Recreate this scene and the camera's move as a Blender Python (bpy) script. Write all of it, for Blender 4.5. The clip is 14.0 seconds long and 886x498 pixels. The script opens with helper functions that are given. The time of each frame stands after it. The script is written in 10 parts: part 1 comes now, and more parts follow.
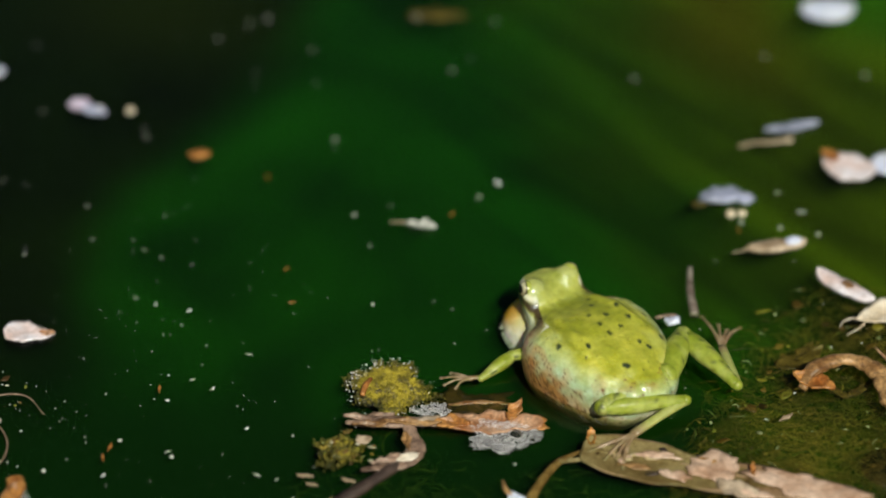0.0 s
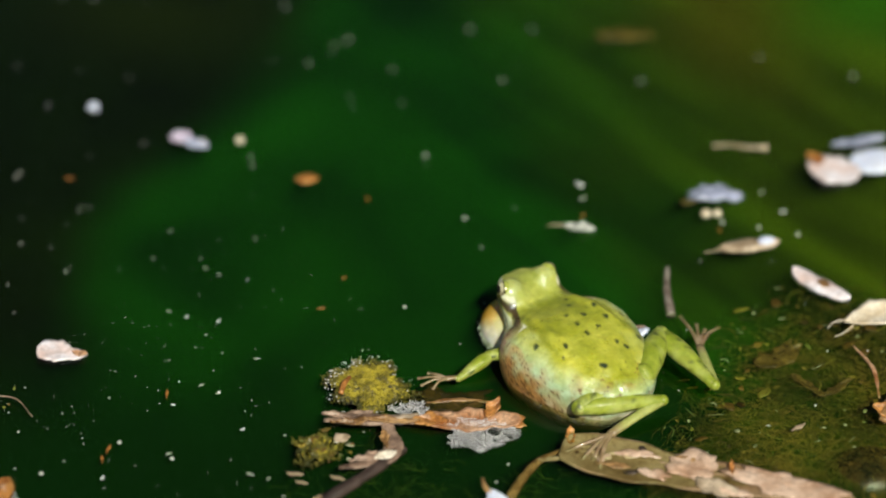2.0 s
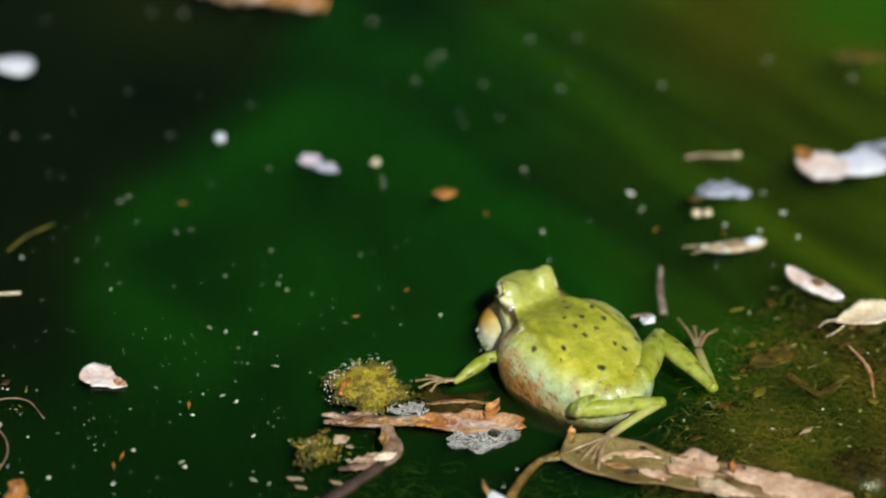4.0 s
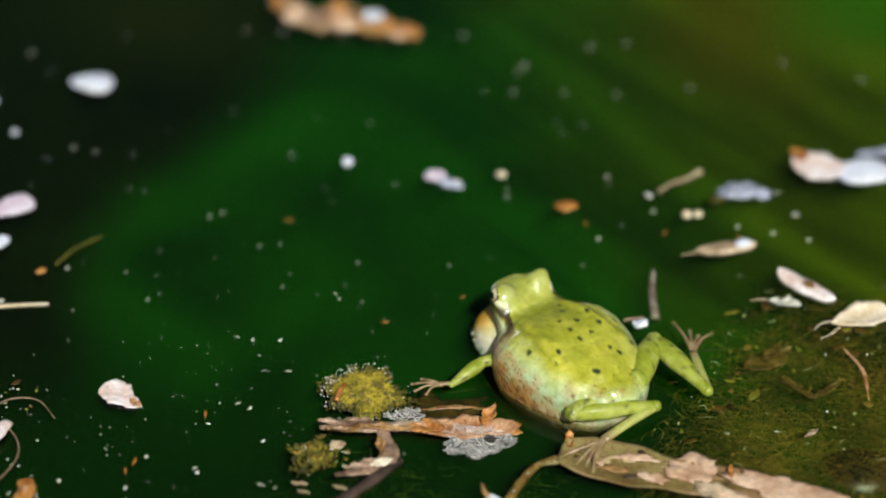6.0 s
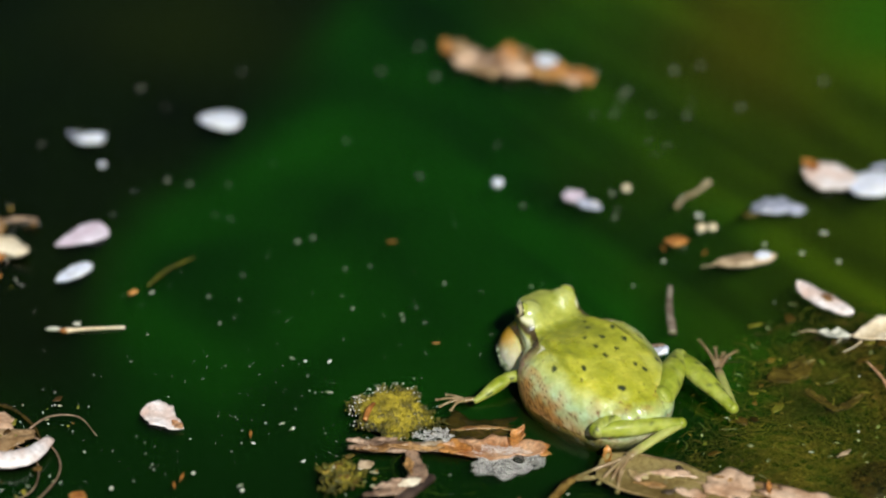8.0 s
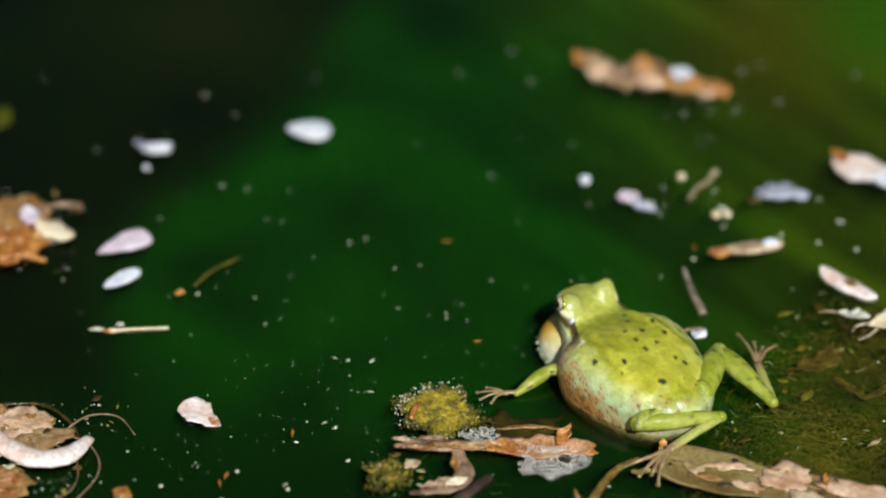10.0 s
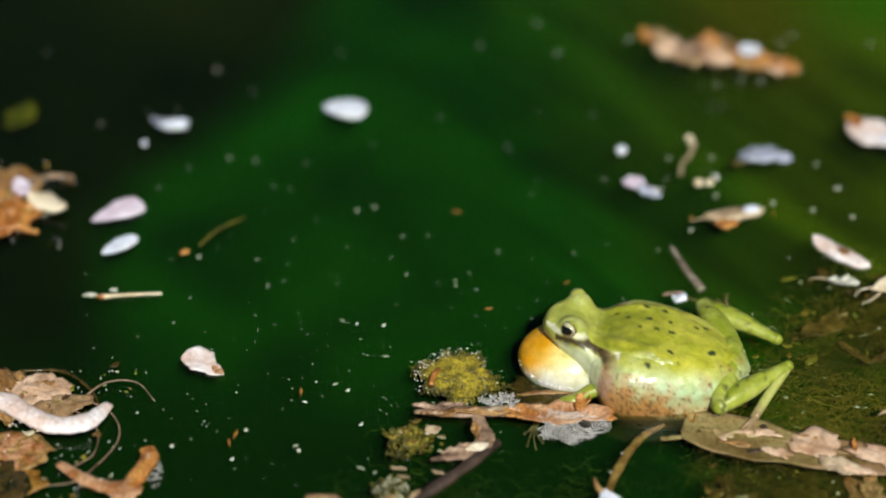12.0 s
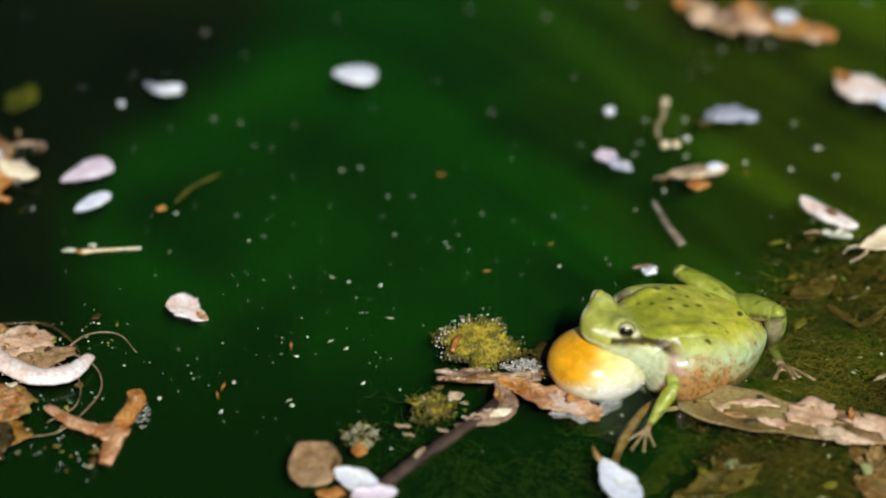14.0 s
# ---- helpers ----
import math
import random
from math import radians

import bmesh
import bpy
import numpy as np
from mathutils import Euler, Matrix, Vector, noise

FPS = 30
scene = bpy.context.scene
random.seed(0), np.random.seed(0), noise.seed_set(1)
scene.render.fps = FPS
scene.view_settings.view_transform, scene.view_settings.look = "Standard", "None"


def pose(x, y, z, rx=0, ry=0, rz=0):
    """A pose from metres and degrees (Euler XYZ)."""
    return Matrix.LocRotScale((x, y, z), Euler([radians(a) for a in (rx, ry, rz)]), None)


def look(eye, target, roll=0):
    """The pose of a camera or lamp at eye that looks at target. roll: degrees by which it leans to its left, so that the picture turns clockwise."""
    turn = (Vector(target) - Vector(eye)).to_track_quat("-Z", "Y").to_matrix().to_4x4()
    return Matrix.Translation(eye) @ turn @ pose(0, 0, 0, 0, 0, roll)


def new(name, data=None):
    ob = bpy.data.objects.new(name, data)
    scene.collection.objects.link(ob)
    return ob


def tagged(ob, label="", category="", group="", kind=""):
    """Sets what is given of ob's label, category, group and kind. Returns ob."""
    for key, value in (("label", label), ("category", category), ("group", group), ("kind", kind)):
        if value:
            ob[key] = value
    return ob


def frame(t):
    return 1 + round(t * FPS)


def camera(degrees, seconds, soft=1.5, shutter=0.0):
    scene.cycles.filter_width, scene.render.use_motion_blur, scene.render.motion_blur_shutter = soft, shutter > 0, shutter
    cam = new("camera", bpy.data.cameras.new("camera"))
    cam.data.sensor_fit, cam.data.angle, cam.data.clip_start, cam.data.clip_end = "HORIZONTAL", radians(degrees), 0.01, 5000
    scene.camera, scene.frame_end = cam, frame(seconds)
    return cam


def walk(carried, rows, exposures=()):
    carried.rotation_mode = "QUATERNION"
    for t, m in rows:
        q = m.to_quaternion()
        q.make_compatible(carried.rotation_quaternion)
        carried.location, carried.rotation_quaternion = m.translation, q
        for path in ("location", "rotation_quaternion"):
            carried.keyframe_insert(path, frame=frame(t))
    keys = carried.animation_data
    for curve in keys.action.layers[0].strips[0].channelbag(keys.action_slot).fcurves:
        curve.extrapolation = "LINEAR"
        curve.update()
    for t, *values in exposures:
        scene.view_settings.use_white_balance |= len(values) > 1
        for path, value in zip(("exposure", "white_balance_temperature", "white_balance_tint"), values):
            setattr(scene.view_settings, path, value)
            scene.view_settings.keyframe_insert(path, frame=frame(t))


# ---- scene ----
# A tree frog calling on a sunlit pond, built in metres; most shapes are given in millimetres (MM).
MM = 0.001

# ---- camera ----
cam = camera(20.0, 14.0, 2.0)
cam.data.dof.use_dof = True
cam.data.dof.focus_distance = 0.487
cam.data.dof.aperture_fstop = 6.0
EYE = (0.0, -0.414, 0.323)
walk(cam, [
    (0, pose(*EYE, 51.961, 0, 0.049)),
    (1.5, pose(*EYE, 51.961, 0, -0.049)),
    (3, pose(*EYE, 52.000, 0, 0.000)),
    (5.5, pose(*EYE, 52.090, 0, -0.033)),
    (6.5, pose(*EYE, 52.168, 0, 0.000)),
    (7.5, pose(*EYE, 52.374, 0, 0.229)),
    (8.2, pose(*EYE, 52.464, 0, 0.654)),
    (9.2, pose(*EYE, 52.477, 0, 0.916)),
    (10.3, pose(*EYE, 52.387, 0, 0.900)),
    (11, pose(*EYE, 52.168, 0, 0.785)),
    (11.5, pose(*EYE, 52.026, 0, 0.687)),
    (12, pose(*EYE, 51.742, 0, 0.540)),
    (12.5, pose(*EYE, 51.562, 0, 0.376)),
    (13, pose(*EYE, 51.407, 0, 0.213)),
    (13.5, pose(*EYE, 51.214, 0, -0.033)),
    (14, pose(*EYE, 50.956, 0, -0.245)),
], [(0.0, -0.12), (0.3, 0.1), (14.0, 0.1)])

# ---- light ----
SUN_AZ, SUN_EL = 166.0, 46.0      # compass degrees from +y over +x, and height
world = bpy.data.worlds.new("sky")
scene.world = world
world.use_nodes = True
sky = world.node_tree.nodes.new("ShaderNodeTexSky")
sky.sky_type = "NISHITA"
sky.sun_disc = False
sky.sun_elevation, sky.sun_rotation = radians(SUN_EL), radians(SUN_AZ)
back = world.node_tree.nodes["Background"]
back.inputs["Strength"].default_value = 0.024
world.node_tree.links.new(sky.outputs[0], back.inputs["Color"])
sun = new("sun", bpy.data.lights.new("sun", "SUN"))
sun.data.energy, sun.data.angle, sun.data.color = 5.0, radians(0.5), (1.0, 0.95, 0.77)
a, e = radians(SUN_AZ), radians(SUN_EL)
sun.matrix_world = look((math.sin(a) * math.cos(e) * 3, math.cos(a) * math.cos(e) * 3, math.sin(e) * 3), (0, 0, 0))


# ---- materials ----
class Mat:
    """A node material with short calls for the usual nodes."""

    def __init__(self, name, rough=0.5, spec=0.5):
        self.m = bpy.data.materials.new(name)
        self.m.use_nodes = True
        self.n, self.l = self.m.node_tree.nodes, self.m.node_tree.links
        self.b = self.n["Principled BSDF"]
        self.out = self.n["Material Output"]
        self.b.inputs["Roughness"].default_value = rough
        self.b.inputs["Specular IOR Level"].default_value = spec
        self.co = self.n.new("ShaderNodeTexCoord").outputs["Object"]

    def link(self, a, b):
        self.l.new(a, b)

    def noise(self, scale, detail=4.0, rough=0.55, distort=0.0):
        t = self.n.new("ShaderNodeTexNoise")
        t.inputs["Scale"].default_value, t.inputs["Detail"].default_value = scale, detail
        t.inputs["Roughness"].default_value, t.inputs["Distortion"].default_value = rough, distort
        self.link(self.co, t.inputs["Vector"])
        return t.outputs["Fac"]

    def ramp(self, fac, stops):
        r = self.n.new("ShaderNodeValToRGB")
        el = r.color_ramp.elements
        while len(el) < len(stops):
            el.new(0.5)
        for i, (p, c) in enumerate(stops):
            el[i].position, el[i].color = p, (*c, 1) if len(c) == 3 else c
        self.link(fac, r.inputs["Fac"])
        return r.outputs["Color"]

    def mix(self, fac, a, b, how="MIX"):
        x = self.n.new("ShaderNodeMix")
        x.data_type, x.blend_type = "RGBA", how
        for val, sock in ((fac, x.inputs[0]), (a, x.inputs[6]), (b, x.inputs[7])):
            if isinstance(val, (int, float)):
                sock.default_value = val
            elif isinstance(val, tuple):
                sock.default_value = (*val, 1)
            else:
                self.link(val, sock)
        return x.outputs[2]

    def colour(self, c):
        if isinstance(c, tuple):
            self.b.inputs["Base Color"].default_value = (*c, 1)
        else:
            self.link(c, self.b.inputs["Base Color"])
        return self

    def bump(self, height, strength=0.3, distance=0.0003):
        k = self.n.new("ShaderNodeBump")
        k.inputs["Strength"].default_value, k.inputs["Distance"].default_value = strength, distance
        self.link(height, k.inputs["Height"])
        self.link(k.outputs["Normal"], self.b.inputs["Normal"])
        return self

    def set(self, **kw):
        for k, v in kw.items():
            self.b.inputs[k.replace("_", " ")].default_value = v
        return self


def mottled(name, dark, light, scale, rough=0.5, spec=0.5, bump=0.3, fine=6.0, lo=0.35, hi=0.65, sss=0.0, grit=0.62):
    """A surface of two tones: broad stains, fine grain and a fine relief."""
    m = Mat(name, rough, spec)
    broad = m.ramp(m.noise(scale), [(lo, dark), (hi, light)])
    grain = m.ramp(m.noise(scale * fine, 5.0, 0.65), [(0.3, (grit, grit, grit)), (0.62, (1.0, 1.0, 1.0))])
    m.colour(m.mix(1.0, broad, grain, "MULTIPLY"))
    m.bump(m.noise(scale * fine * 0.7, 5.0, 0.65), bump)
    if sss:
        m.b.inputs["Subsurface Weight"].default_value = sss
        m.b.inputs["Subsurface Radius"].default_value = (0.0015, 0.001, 0.0006)
        m.b.inputs["Subsurface Scale"].default_value = 1.0
    return m.m


def painted(name, rough, spec, scale, bump, sss=0.0, coat=0.0, coat_rough=0.14, coat_ior=1.5, sheen=(1.0, 1.0, 1.0)):
    """Skin whose markings are stored in the mesh as a colour attribute."""
    m = Mat(name, rough, spec)
    att = m.n.new("ShaderNodeAttribute")
    att.attribute_name = "marking"
    grain = m.ramp(m.noise(scale, 5.0, 0.6), [(0.3, (0.7, 0.73, 0.6)), (0.66, (1.0, 1.0, 1.0))])
    broad = m.ramp(m.noise(scale * 0.22, 4.0, 0.6), [(0.32, (0.78, 0.82, 0.62)), (0.62, (1.0, 1.0, 1.0))])
    m.colour(m.mix(1.0, m.mix(1.0, att.outputs["Color"], grain, "MULTIPLY"), broad, "MULTIPLY"))
    wet = m.n.new("ShaderNodeMapRange")
    wet.inputs[1].default_value, wet.inputs[2].default_value = 0.35, 0.65
    wet.inputs[3].default_value, wet.inputs[4].default_value = rough * 0.6, min(1.0, rough * 1.5)
    m.link(m.noise(scale * 0.35, 3.0), wet.inputs[0])
    m.link(wet.outputs[0], m.b.inputs["Roughness"])
    high = m.mix(0.6, m.noise(scale * 1.6, 4.0, 0.6), m.noise(scale * 0.3, 3.0, 0.6))
    m.bump(high, bump, 0.0005)
    m.b.inputs["Coat Weight"].default_value, m.b.inputs["Coat Roughness"].default_value, m.b.inputs["Coat IOR"].default_value = coat, coat_rough, coat_ior
    m.b.inputs["Specular Tint"].default_value = (*sheen, 1)
    if sss:
        m.b.inputs["Subsurface Weight"].default_value = sss
        m.b.inputs["Subsurface Radius"].default_value = (0.003, 0.002, 0.0008)
        m.b.inputs["Subsurface Scale"].default_value = 1.0
    return m.m


def water_material():
    """Still pond water: a tinted clear body and a faint mirror, stronger at a slant."""
    m = Mat("pond_water")
    clear = m.n.new("ShaderNodeBsdfTransparent")
    clear.inputs["Color"].default_value = (0.85, 0.92, 0.78, 1)
    gloss = m.n.new("ShaderNodeBsdfGlossy")
    gloss.inputs["Roughness"].default_value = 0.03
    fres = m.n.new("ShaderNodeFresnel")
    fres.inputs["IOR"].default_value = 1.33
    bump = m.n.new("ShaderNodeBump")
    bump.inputs["Strength"].default_value, bump.inputs["Distance"].default_value = 0.12, 0.0008
    m.link(m.noise(55.0, 2.0), bump.inputs["Height"])
    m.link(bump.outputs["Normal"], gloss.inputs["Normal"])
    m.link(bump.outputs["Normal"], fres.inputs["Normal"])
    mix = m.n.new("ShaderNodeMixShader")
    m.link(fres.outputs[0], mix.inputs[0])
    m.link(clear.outputs[0], mix.inputs[1])
    m.link(gloss.outputs[0], mix.inputs[2])
    m.link(mix.outputs[0], m.out.inputs["Surface"])
    return m.m


def bed_material(name="pond_bed", cover=1.0):
    """Silt with green weed over the middle and brown to the north-east, dimness painted dark over the west; with cover
    below 1 a cloud of it.
    """
    m = Mat(name, 0.9, 0.1)
    if cover < 1.0:
        # the cloud leans with depth: what hangs higher lies further south
        depth = m.n.new("ShaderNodeSeparateXYZ")
        m.link(m.co, depth.inputs[0])
        slid = m.n.new("ShaderNodeVectorMath")
        slid.operation = "MULTIPLY_ADD"
        m.link(depth.outputs[2], slid.inputs[0])
        slid.inputs[1].default_value = (0.0, 1.4, 0.0)
        m.link(m.co, slid.inputs[2])
        lean = m.n.new("ShaderNodeVectorMath")
        lean.inputs[1].default_value = (0.0, 0.14, 0.0)
        m.link(slid.outputs[0], lean.inputs[0])
        m.co = lean.outputs[0]
    sep = m.n.new("ShaderNodeSeparateXYZ")
    warp = m.n.new("ShaderNodeVectorMath")
    warp.operation = "MULTIPLY_ADD"
    big = m.n.new("ShaderNodeTexNoise")
    big.inputs["Scale"].default_value, big.inputs["Detail"].default_value = 16.0, 3.0
    m.link(m.co, big.inputs["Vector"])
    warp.inputs[1].default_value = (0.03, 0.03, 0.0)
    m.link(big.outputs["Color"], warp.inputs[0])
    m.link(m.co, warp.inputs[2])
    m.link(warp.outputs[0], sep.inputs[0])

    def blob(x, y, r):
        """1 in the middle of a soft round patch, 0 outside it."""
        d = m.n.new("ShaderNodeVectorMath")
        d.operation = "DISTANCE"
        flat = m.n.new("ShaderNodeCombineXYZ")
        m.link(sep.outputs[0], flat.inputs[0])
        m.link(sep.outputs[1], flat.inputs[1])
        m.link(flat.outputs[0], d.inputs[0])
        d.inputs[1].default_value = (x + 0.015, y + 0.015, 0)
        q = m.n.new("ShaderNodeMapRange")
        q.interpolation_type = "SMOOTHSTEP"
        q.inputs[1].default_value, q.inputs[2].default_value = r, 0.0
        m.link(d.outputs["Value"], q.inputs[0])
        return q.outputs[0]

    def within(r0, r1):
        """1 near the middle of the pond, 0 beyond r1."""
        d = m.n.new("ShaderNodeVectorMath")
        d.operation = "LENGTH"
        m.link(m.co, d.inputs[0])
        q = m.n.new("ShaderNodeMapRange")
        q.interpolation_type = "SMOOTHSTEP"
        q.inputs[1].default_value, q.inputs[2].default_value = r1, r0
        m.link(d.outputs["Value"], q.inputs[0])
        return q.outputs[0]

    def both(a, b):
        p = m.n.new("ShaderNodeMath")
        p.operation = "MULTIPLY"
        m.link(a, p.inputs[0])
        m.link(b, p.inputs[1])
        return p.outputs[0]

    def line(ax, ay, lo, hi):
        """0 to 1 across the ground from ax*x + ay*y = lo to hi."""
        p = m.n.new("ShaderNodeMath")
        p.operation = "MULTIPLY"
        p.inputs[1].default_value = ax
        m.link(sep.outputs[0], p.inputs[0])
        q = m.n.new("ShaderNodeMath")
        q.operation = "MULTIPLY_ADD"
        q.inputs[1].default_value = ay
        m.link(sep.outputs[1], q.inputs[0])
        m.link(p.outputs[0], q.inputs[2])
        r = m.n.new("ShaderNodeMapRange")
        r.interpolation_type = "SMOOTHSTEP"
        r.inputs[1].default_value, r.inputs[2].default_value = lo, hi
        m.link(q.outputs[0], r.inputs[0])
        return r.outputs[0]

    weed = m.ramp(m.noise(22.0, 4.0, 0.5, 0.4), [(0.32, (0.003, 0.034, 0.002)), (0.68, (0.015, 0.115, 0.006))])
    # the dimness over the west side is painted in as a dark colour
    dim_west = m.ramp(m.noise(24.0, 3.0), [(0.35, (0.004, 0.008, 0.002)), (0.7, (0.015, 0.024, 0.004))])
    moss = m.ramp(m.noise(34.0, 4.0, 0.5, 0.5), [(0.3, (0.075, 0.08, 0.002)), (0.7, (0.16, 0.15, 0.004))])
    c = m.mix(both(line(1.0, 0.0, -0.073, -0.048), line(1.0, -0.5, -0.152, -0.126)), dim_west, weed)
    c = m.mix(line(1.0, 0.25, 0.07, 0.155), c, moss)
    # long leaning sunlit streaks, painted into the colour
    lay = m.n.new("ShaderNodeMapping")
    lay.vector_type = "TEXTURE"
    lay.inputs["Rotation"].default_value = (0, 0, radians(-50))
    lay.inputs["Scale"].default_value = (0.14, 0.016, 1.0)
    m.link(m.co, lay.inputs["Vector"])
    streak_noise = m.n.new("ShaderNodeTexNoise")
    streak_noise.inputs["Scale"].default_value, streak_noise.inputs["Detail"].default_value = 1.0, 3.0
    m.link(lay.outputs[0], streak_noise.inputs["Vector"])
    sun_streak = m.ramp(streak_noise.outputs["Fac"], [(0.38, (0.6, 0.6, 0.55)), (0.5, (1.0, 1.0, 1.0)), (0.62, (1.6, 1.5, 1.25))])
    c = m.mix(line(1.0, 0.25, 0.03, 0.1), c, m.mix(1.0, c, sun_streak, "MULTIPLY"))
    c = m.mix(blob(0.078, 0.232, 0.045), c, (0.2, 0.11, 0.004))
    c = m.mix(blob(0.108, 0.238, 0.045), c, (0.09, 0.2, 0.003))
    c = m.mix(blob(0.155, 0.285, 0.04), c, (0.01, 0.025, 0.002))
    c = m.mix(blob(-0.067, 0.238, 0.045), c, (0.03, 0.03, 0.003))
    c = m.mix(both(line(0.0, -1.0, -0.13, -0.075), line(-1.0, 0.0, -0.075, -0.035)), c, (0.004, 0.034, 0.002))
    c = m.mix(1.0, c, (0.68, 1.16, 0.46), "MULTIPLY")
    olive = m.ramp(m.noise(52.0, 8.0, 0.75, 0.8), [(0.3, (0.045, 0.06, 0.004)), (0.5, (0.12, 0.125, 0.01)), (0.72, (0.32, 0.26, 0.03))])
    c = m.mix(both(line(1.0, -0.55, 0.022, 0.068), line(0.1, -1.0, -0.03, 0.02)), c, olive)
    far = m.ramp(m.noise(7.0, 6.0, 0.6, 0.5), [(0.3, (0.01, 0.016, 0.004)), (0.5, (0.012, 0.05, 0.004)), (0.7, (0.05, 0.06, 0.01))])
    c = m.mix(within(0.3, 0.6), far, c)
    land = m.ramp(m.noise(3.0, 8.0, 0.65), [(0.35, (0.06, 0.045, 0.02)), (0.55, (0.05, 0.08, 0.015))])
    high = m.n.new("ShaderNodeMapRange")
    high.inputs[1].default_value, high.inputs[2].default_value = -0.01, 0.06
    m.link(sep.outputs[2], high.inputs[0])
    c = m.mix(high.outputs[0], c, land)
    m.colour(c)
    if cover < 1.0:
        m.b.inputs["Alpha"].default_value = cover
        return m.m
    m.bump(m.noise(260.0, 6.0, 0.7), 0.8, 0.002)
    return m.m


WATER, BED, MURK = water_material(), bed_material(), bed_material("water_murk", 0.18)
SKIN = painted("frog_skin", 0.42, 0.75, 620.0, 0.8, 0.1, 0.35, 0.13, 1.5, (0.72, 0.86, 1.0))
LIMB_SKIN = painted("limb_skin", 0.5, 0.5, 700.0, 0.8, 0.1, 0.35, 0.3, 1.45)
FOOT_SKIN = painted("foot_skin", 0.4, 0.5, 900.0, 0.4, 0.1, 0.4)
SAC = painted("sac_skin", 0.2, 0.5, 500.0, 0.1, 0.3, 0.5)
EYE_MAT = painted("eye_gloss", 0.06, 0.6, 2500.0, 0.0, 0.0, 1.0)
PETAL = mottled("white_petal", (0.62, 0.69, 0.96), (0.76, 0.82, 0.99), 160.0, 0.5, 0.4, 0.2, sss=0.1)
PINK = mottled("pink_petal", (0.6, 0.49, 0.68), (0.8, 0.76, 0.98), 200.0, 0.45, 0.5, 0.3)
WARMWHITE = mottled("warm_white_petal", (0.68, 0.52, 0.5), (0.86, 0.84, 0.95), 190.0, 0.45, 0.5, 0.3)
CREAM = mottled("cream_petal", (0.62, 0.5, 0.34), (0.82, 0.76, 0.66), 240.0, 0.5, 0.4, 0.3)
HUSK = mottled("pale_husk", (0.24, 0.17, 0.1), (0.58, 0.47, 0.36), 260.0, 0.45, 0.5, 0.4, grit=0.6)
BLUISH = mottled("wet_bluish_petal", (0.17, 0.2, 0.3), (0.46, 0.5, 0.72), 300.0, 0.3, 0.6, 0.5)
BROWN = mottled("wet_brown_leaf", (0.16, 0.07, 0.02), (0.5, 0.3, 0.13), 230.0, 0.35, 0.5, 0.6, grit=0.3)
ORANGE = mottled("orange_leaf", (0.3, 0.1, 0.02), (0.62, 0.3, 0.09), 260.0, 0.35, 0.5, 0.5, grit=0.3)
PEACH = mottled("soaked_orange_leaf", (0.34, 0.13, 0.04), (0.68, 0.42, 0.27), 240.0, 0.3, 0.6, 0.6, grit=0.3)
GREYSTICK = mottled("grey_stick", (0.1, 0.07, 0.055), (0.3, 0.27, 0.24), 320.0, 0.5, 0.4, 0.5)
TANPALE = mottled("pale_leaf_patch", (0.42, 0.25, 0.16), (0.74, 0.55, 0.44), 200.0, 0.3, 0.6, 0.5, grit=0.6)
BARK = mottled("wet_twig", (0.022, 0.015, 0.013), (0.07, 0.048, 0.04), 300.0, 0.4, 0.5, 0.6)
STALK = mottled("grey_brown_stalk", (0.11, 0.065, 0.045), (0.42, 0.29, 0.22), 330.0, 0.35, 0.5, 0.6, grit=0.3)
MOSSDARK = mottled("dark_olive_moss", (0.03, 0.035, 0.003), (0.16, 0.14, 0.012), 380.0, 0.5, 0.5, 0.6)
MOSS = mottled("yellow_green_moss", (0.13, 0.11, 0.006), (0.52, 0.43, 0.035), 420.0, 0.55, 0.5, 0.6)
WEED = mottled("olive_weed", (0.08, 0.066, 0.008), (0.34, 0.225, 0.036), 60.0, 0.6, 0.3, 0.2)
GREENWEED = mottled("green_weed", (0.025, 0.07, 0.005), (0.1, 0.16, 0.015), 60.0, 0.6, 0.3, 0.2)
SUNK = mottled("sunken_brown_leaf", (0.05, 0.035, 0.008), (0.16, 0.105, 0.025), 150.0, 0.6, 0.3, 0.5)
WEEDLEAF = mottled("leaf_in_weed", (0.07, 0.045, 0.01), (0.25, 0.165, 0.04), 220.0, 0.45, 0.4, 0.5, grit=0.3)
DULLGREEN = mottled("drifting_green_leaf", (0.06, 0.065, 0.006), (0.2, 0.19, 0.016), 120.0, 0.6, 0.3, 0.5)
GREYCRUMB = mottled("grey_green_crumb", (0.12, 0.13, 0.09), (0.42, 0.43, 0.34), 700.0, 0.4, 0.5, 0.3)
SPECK = mottled("pale_speck", (0.3, 0.32, 0.3), (0.66, 0.68, 0.66), 500.0, 0.4, 0.5, 0.2)
FROTH = mottled("white_froth", (0.7, 0.7, 0.78), (0.93, 0.93, 0.99), 900.0, 0.25, 0.6, 0.1, grit=0.88)
SLIME = mottled("brown_slime", (0.014, 0.016, 0.004), (0.08, 0.05, 0.012), 260.0, 0.25, 0.6, 0.5)


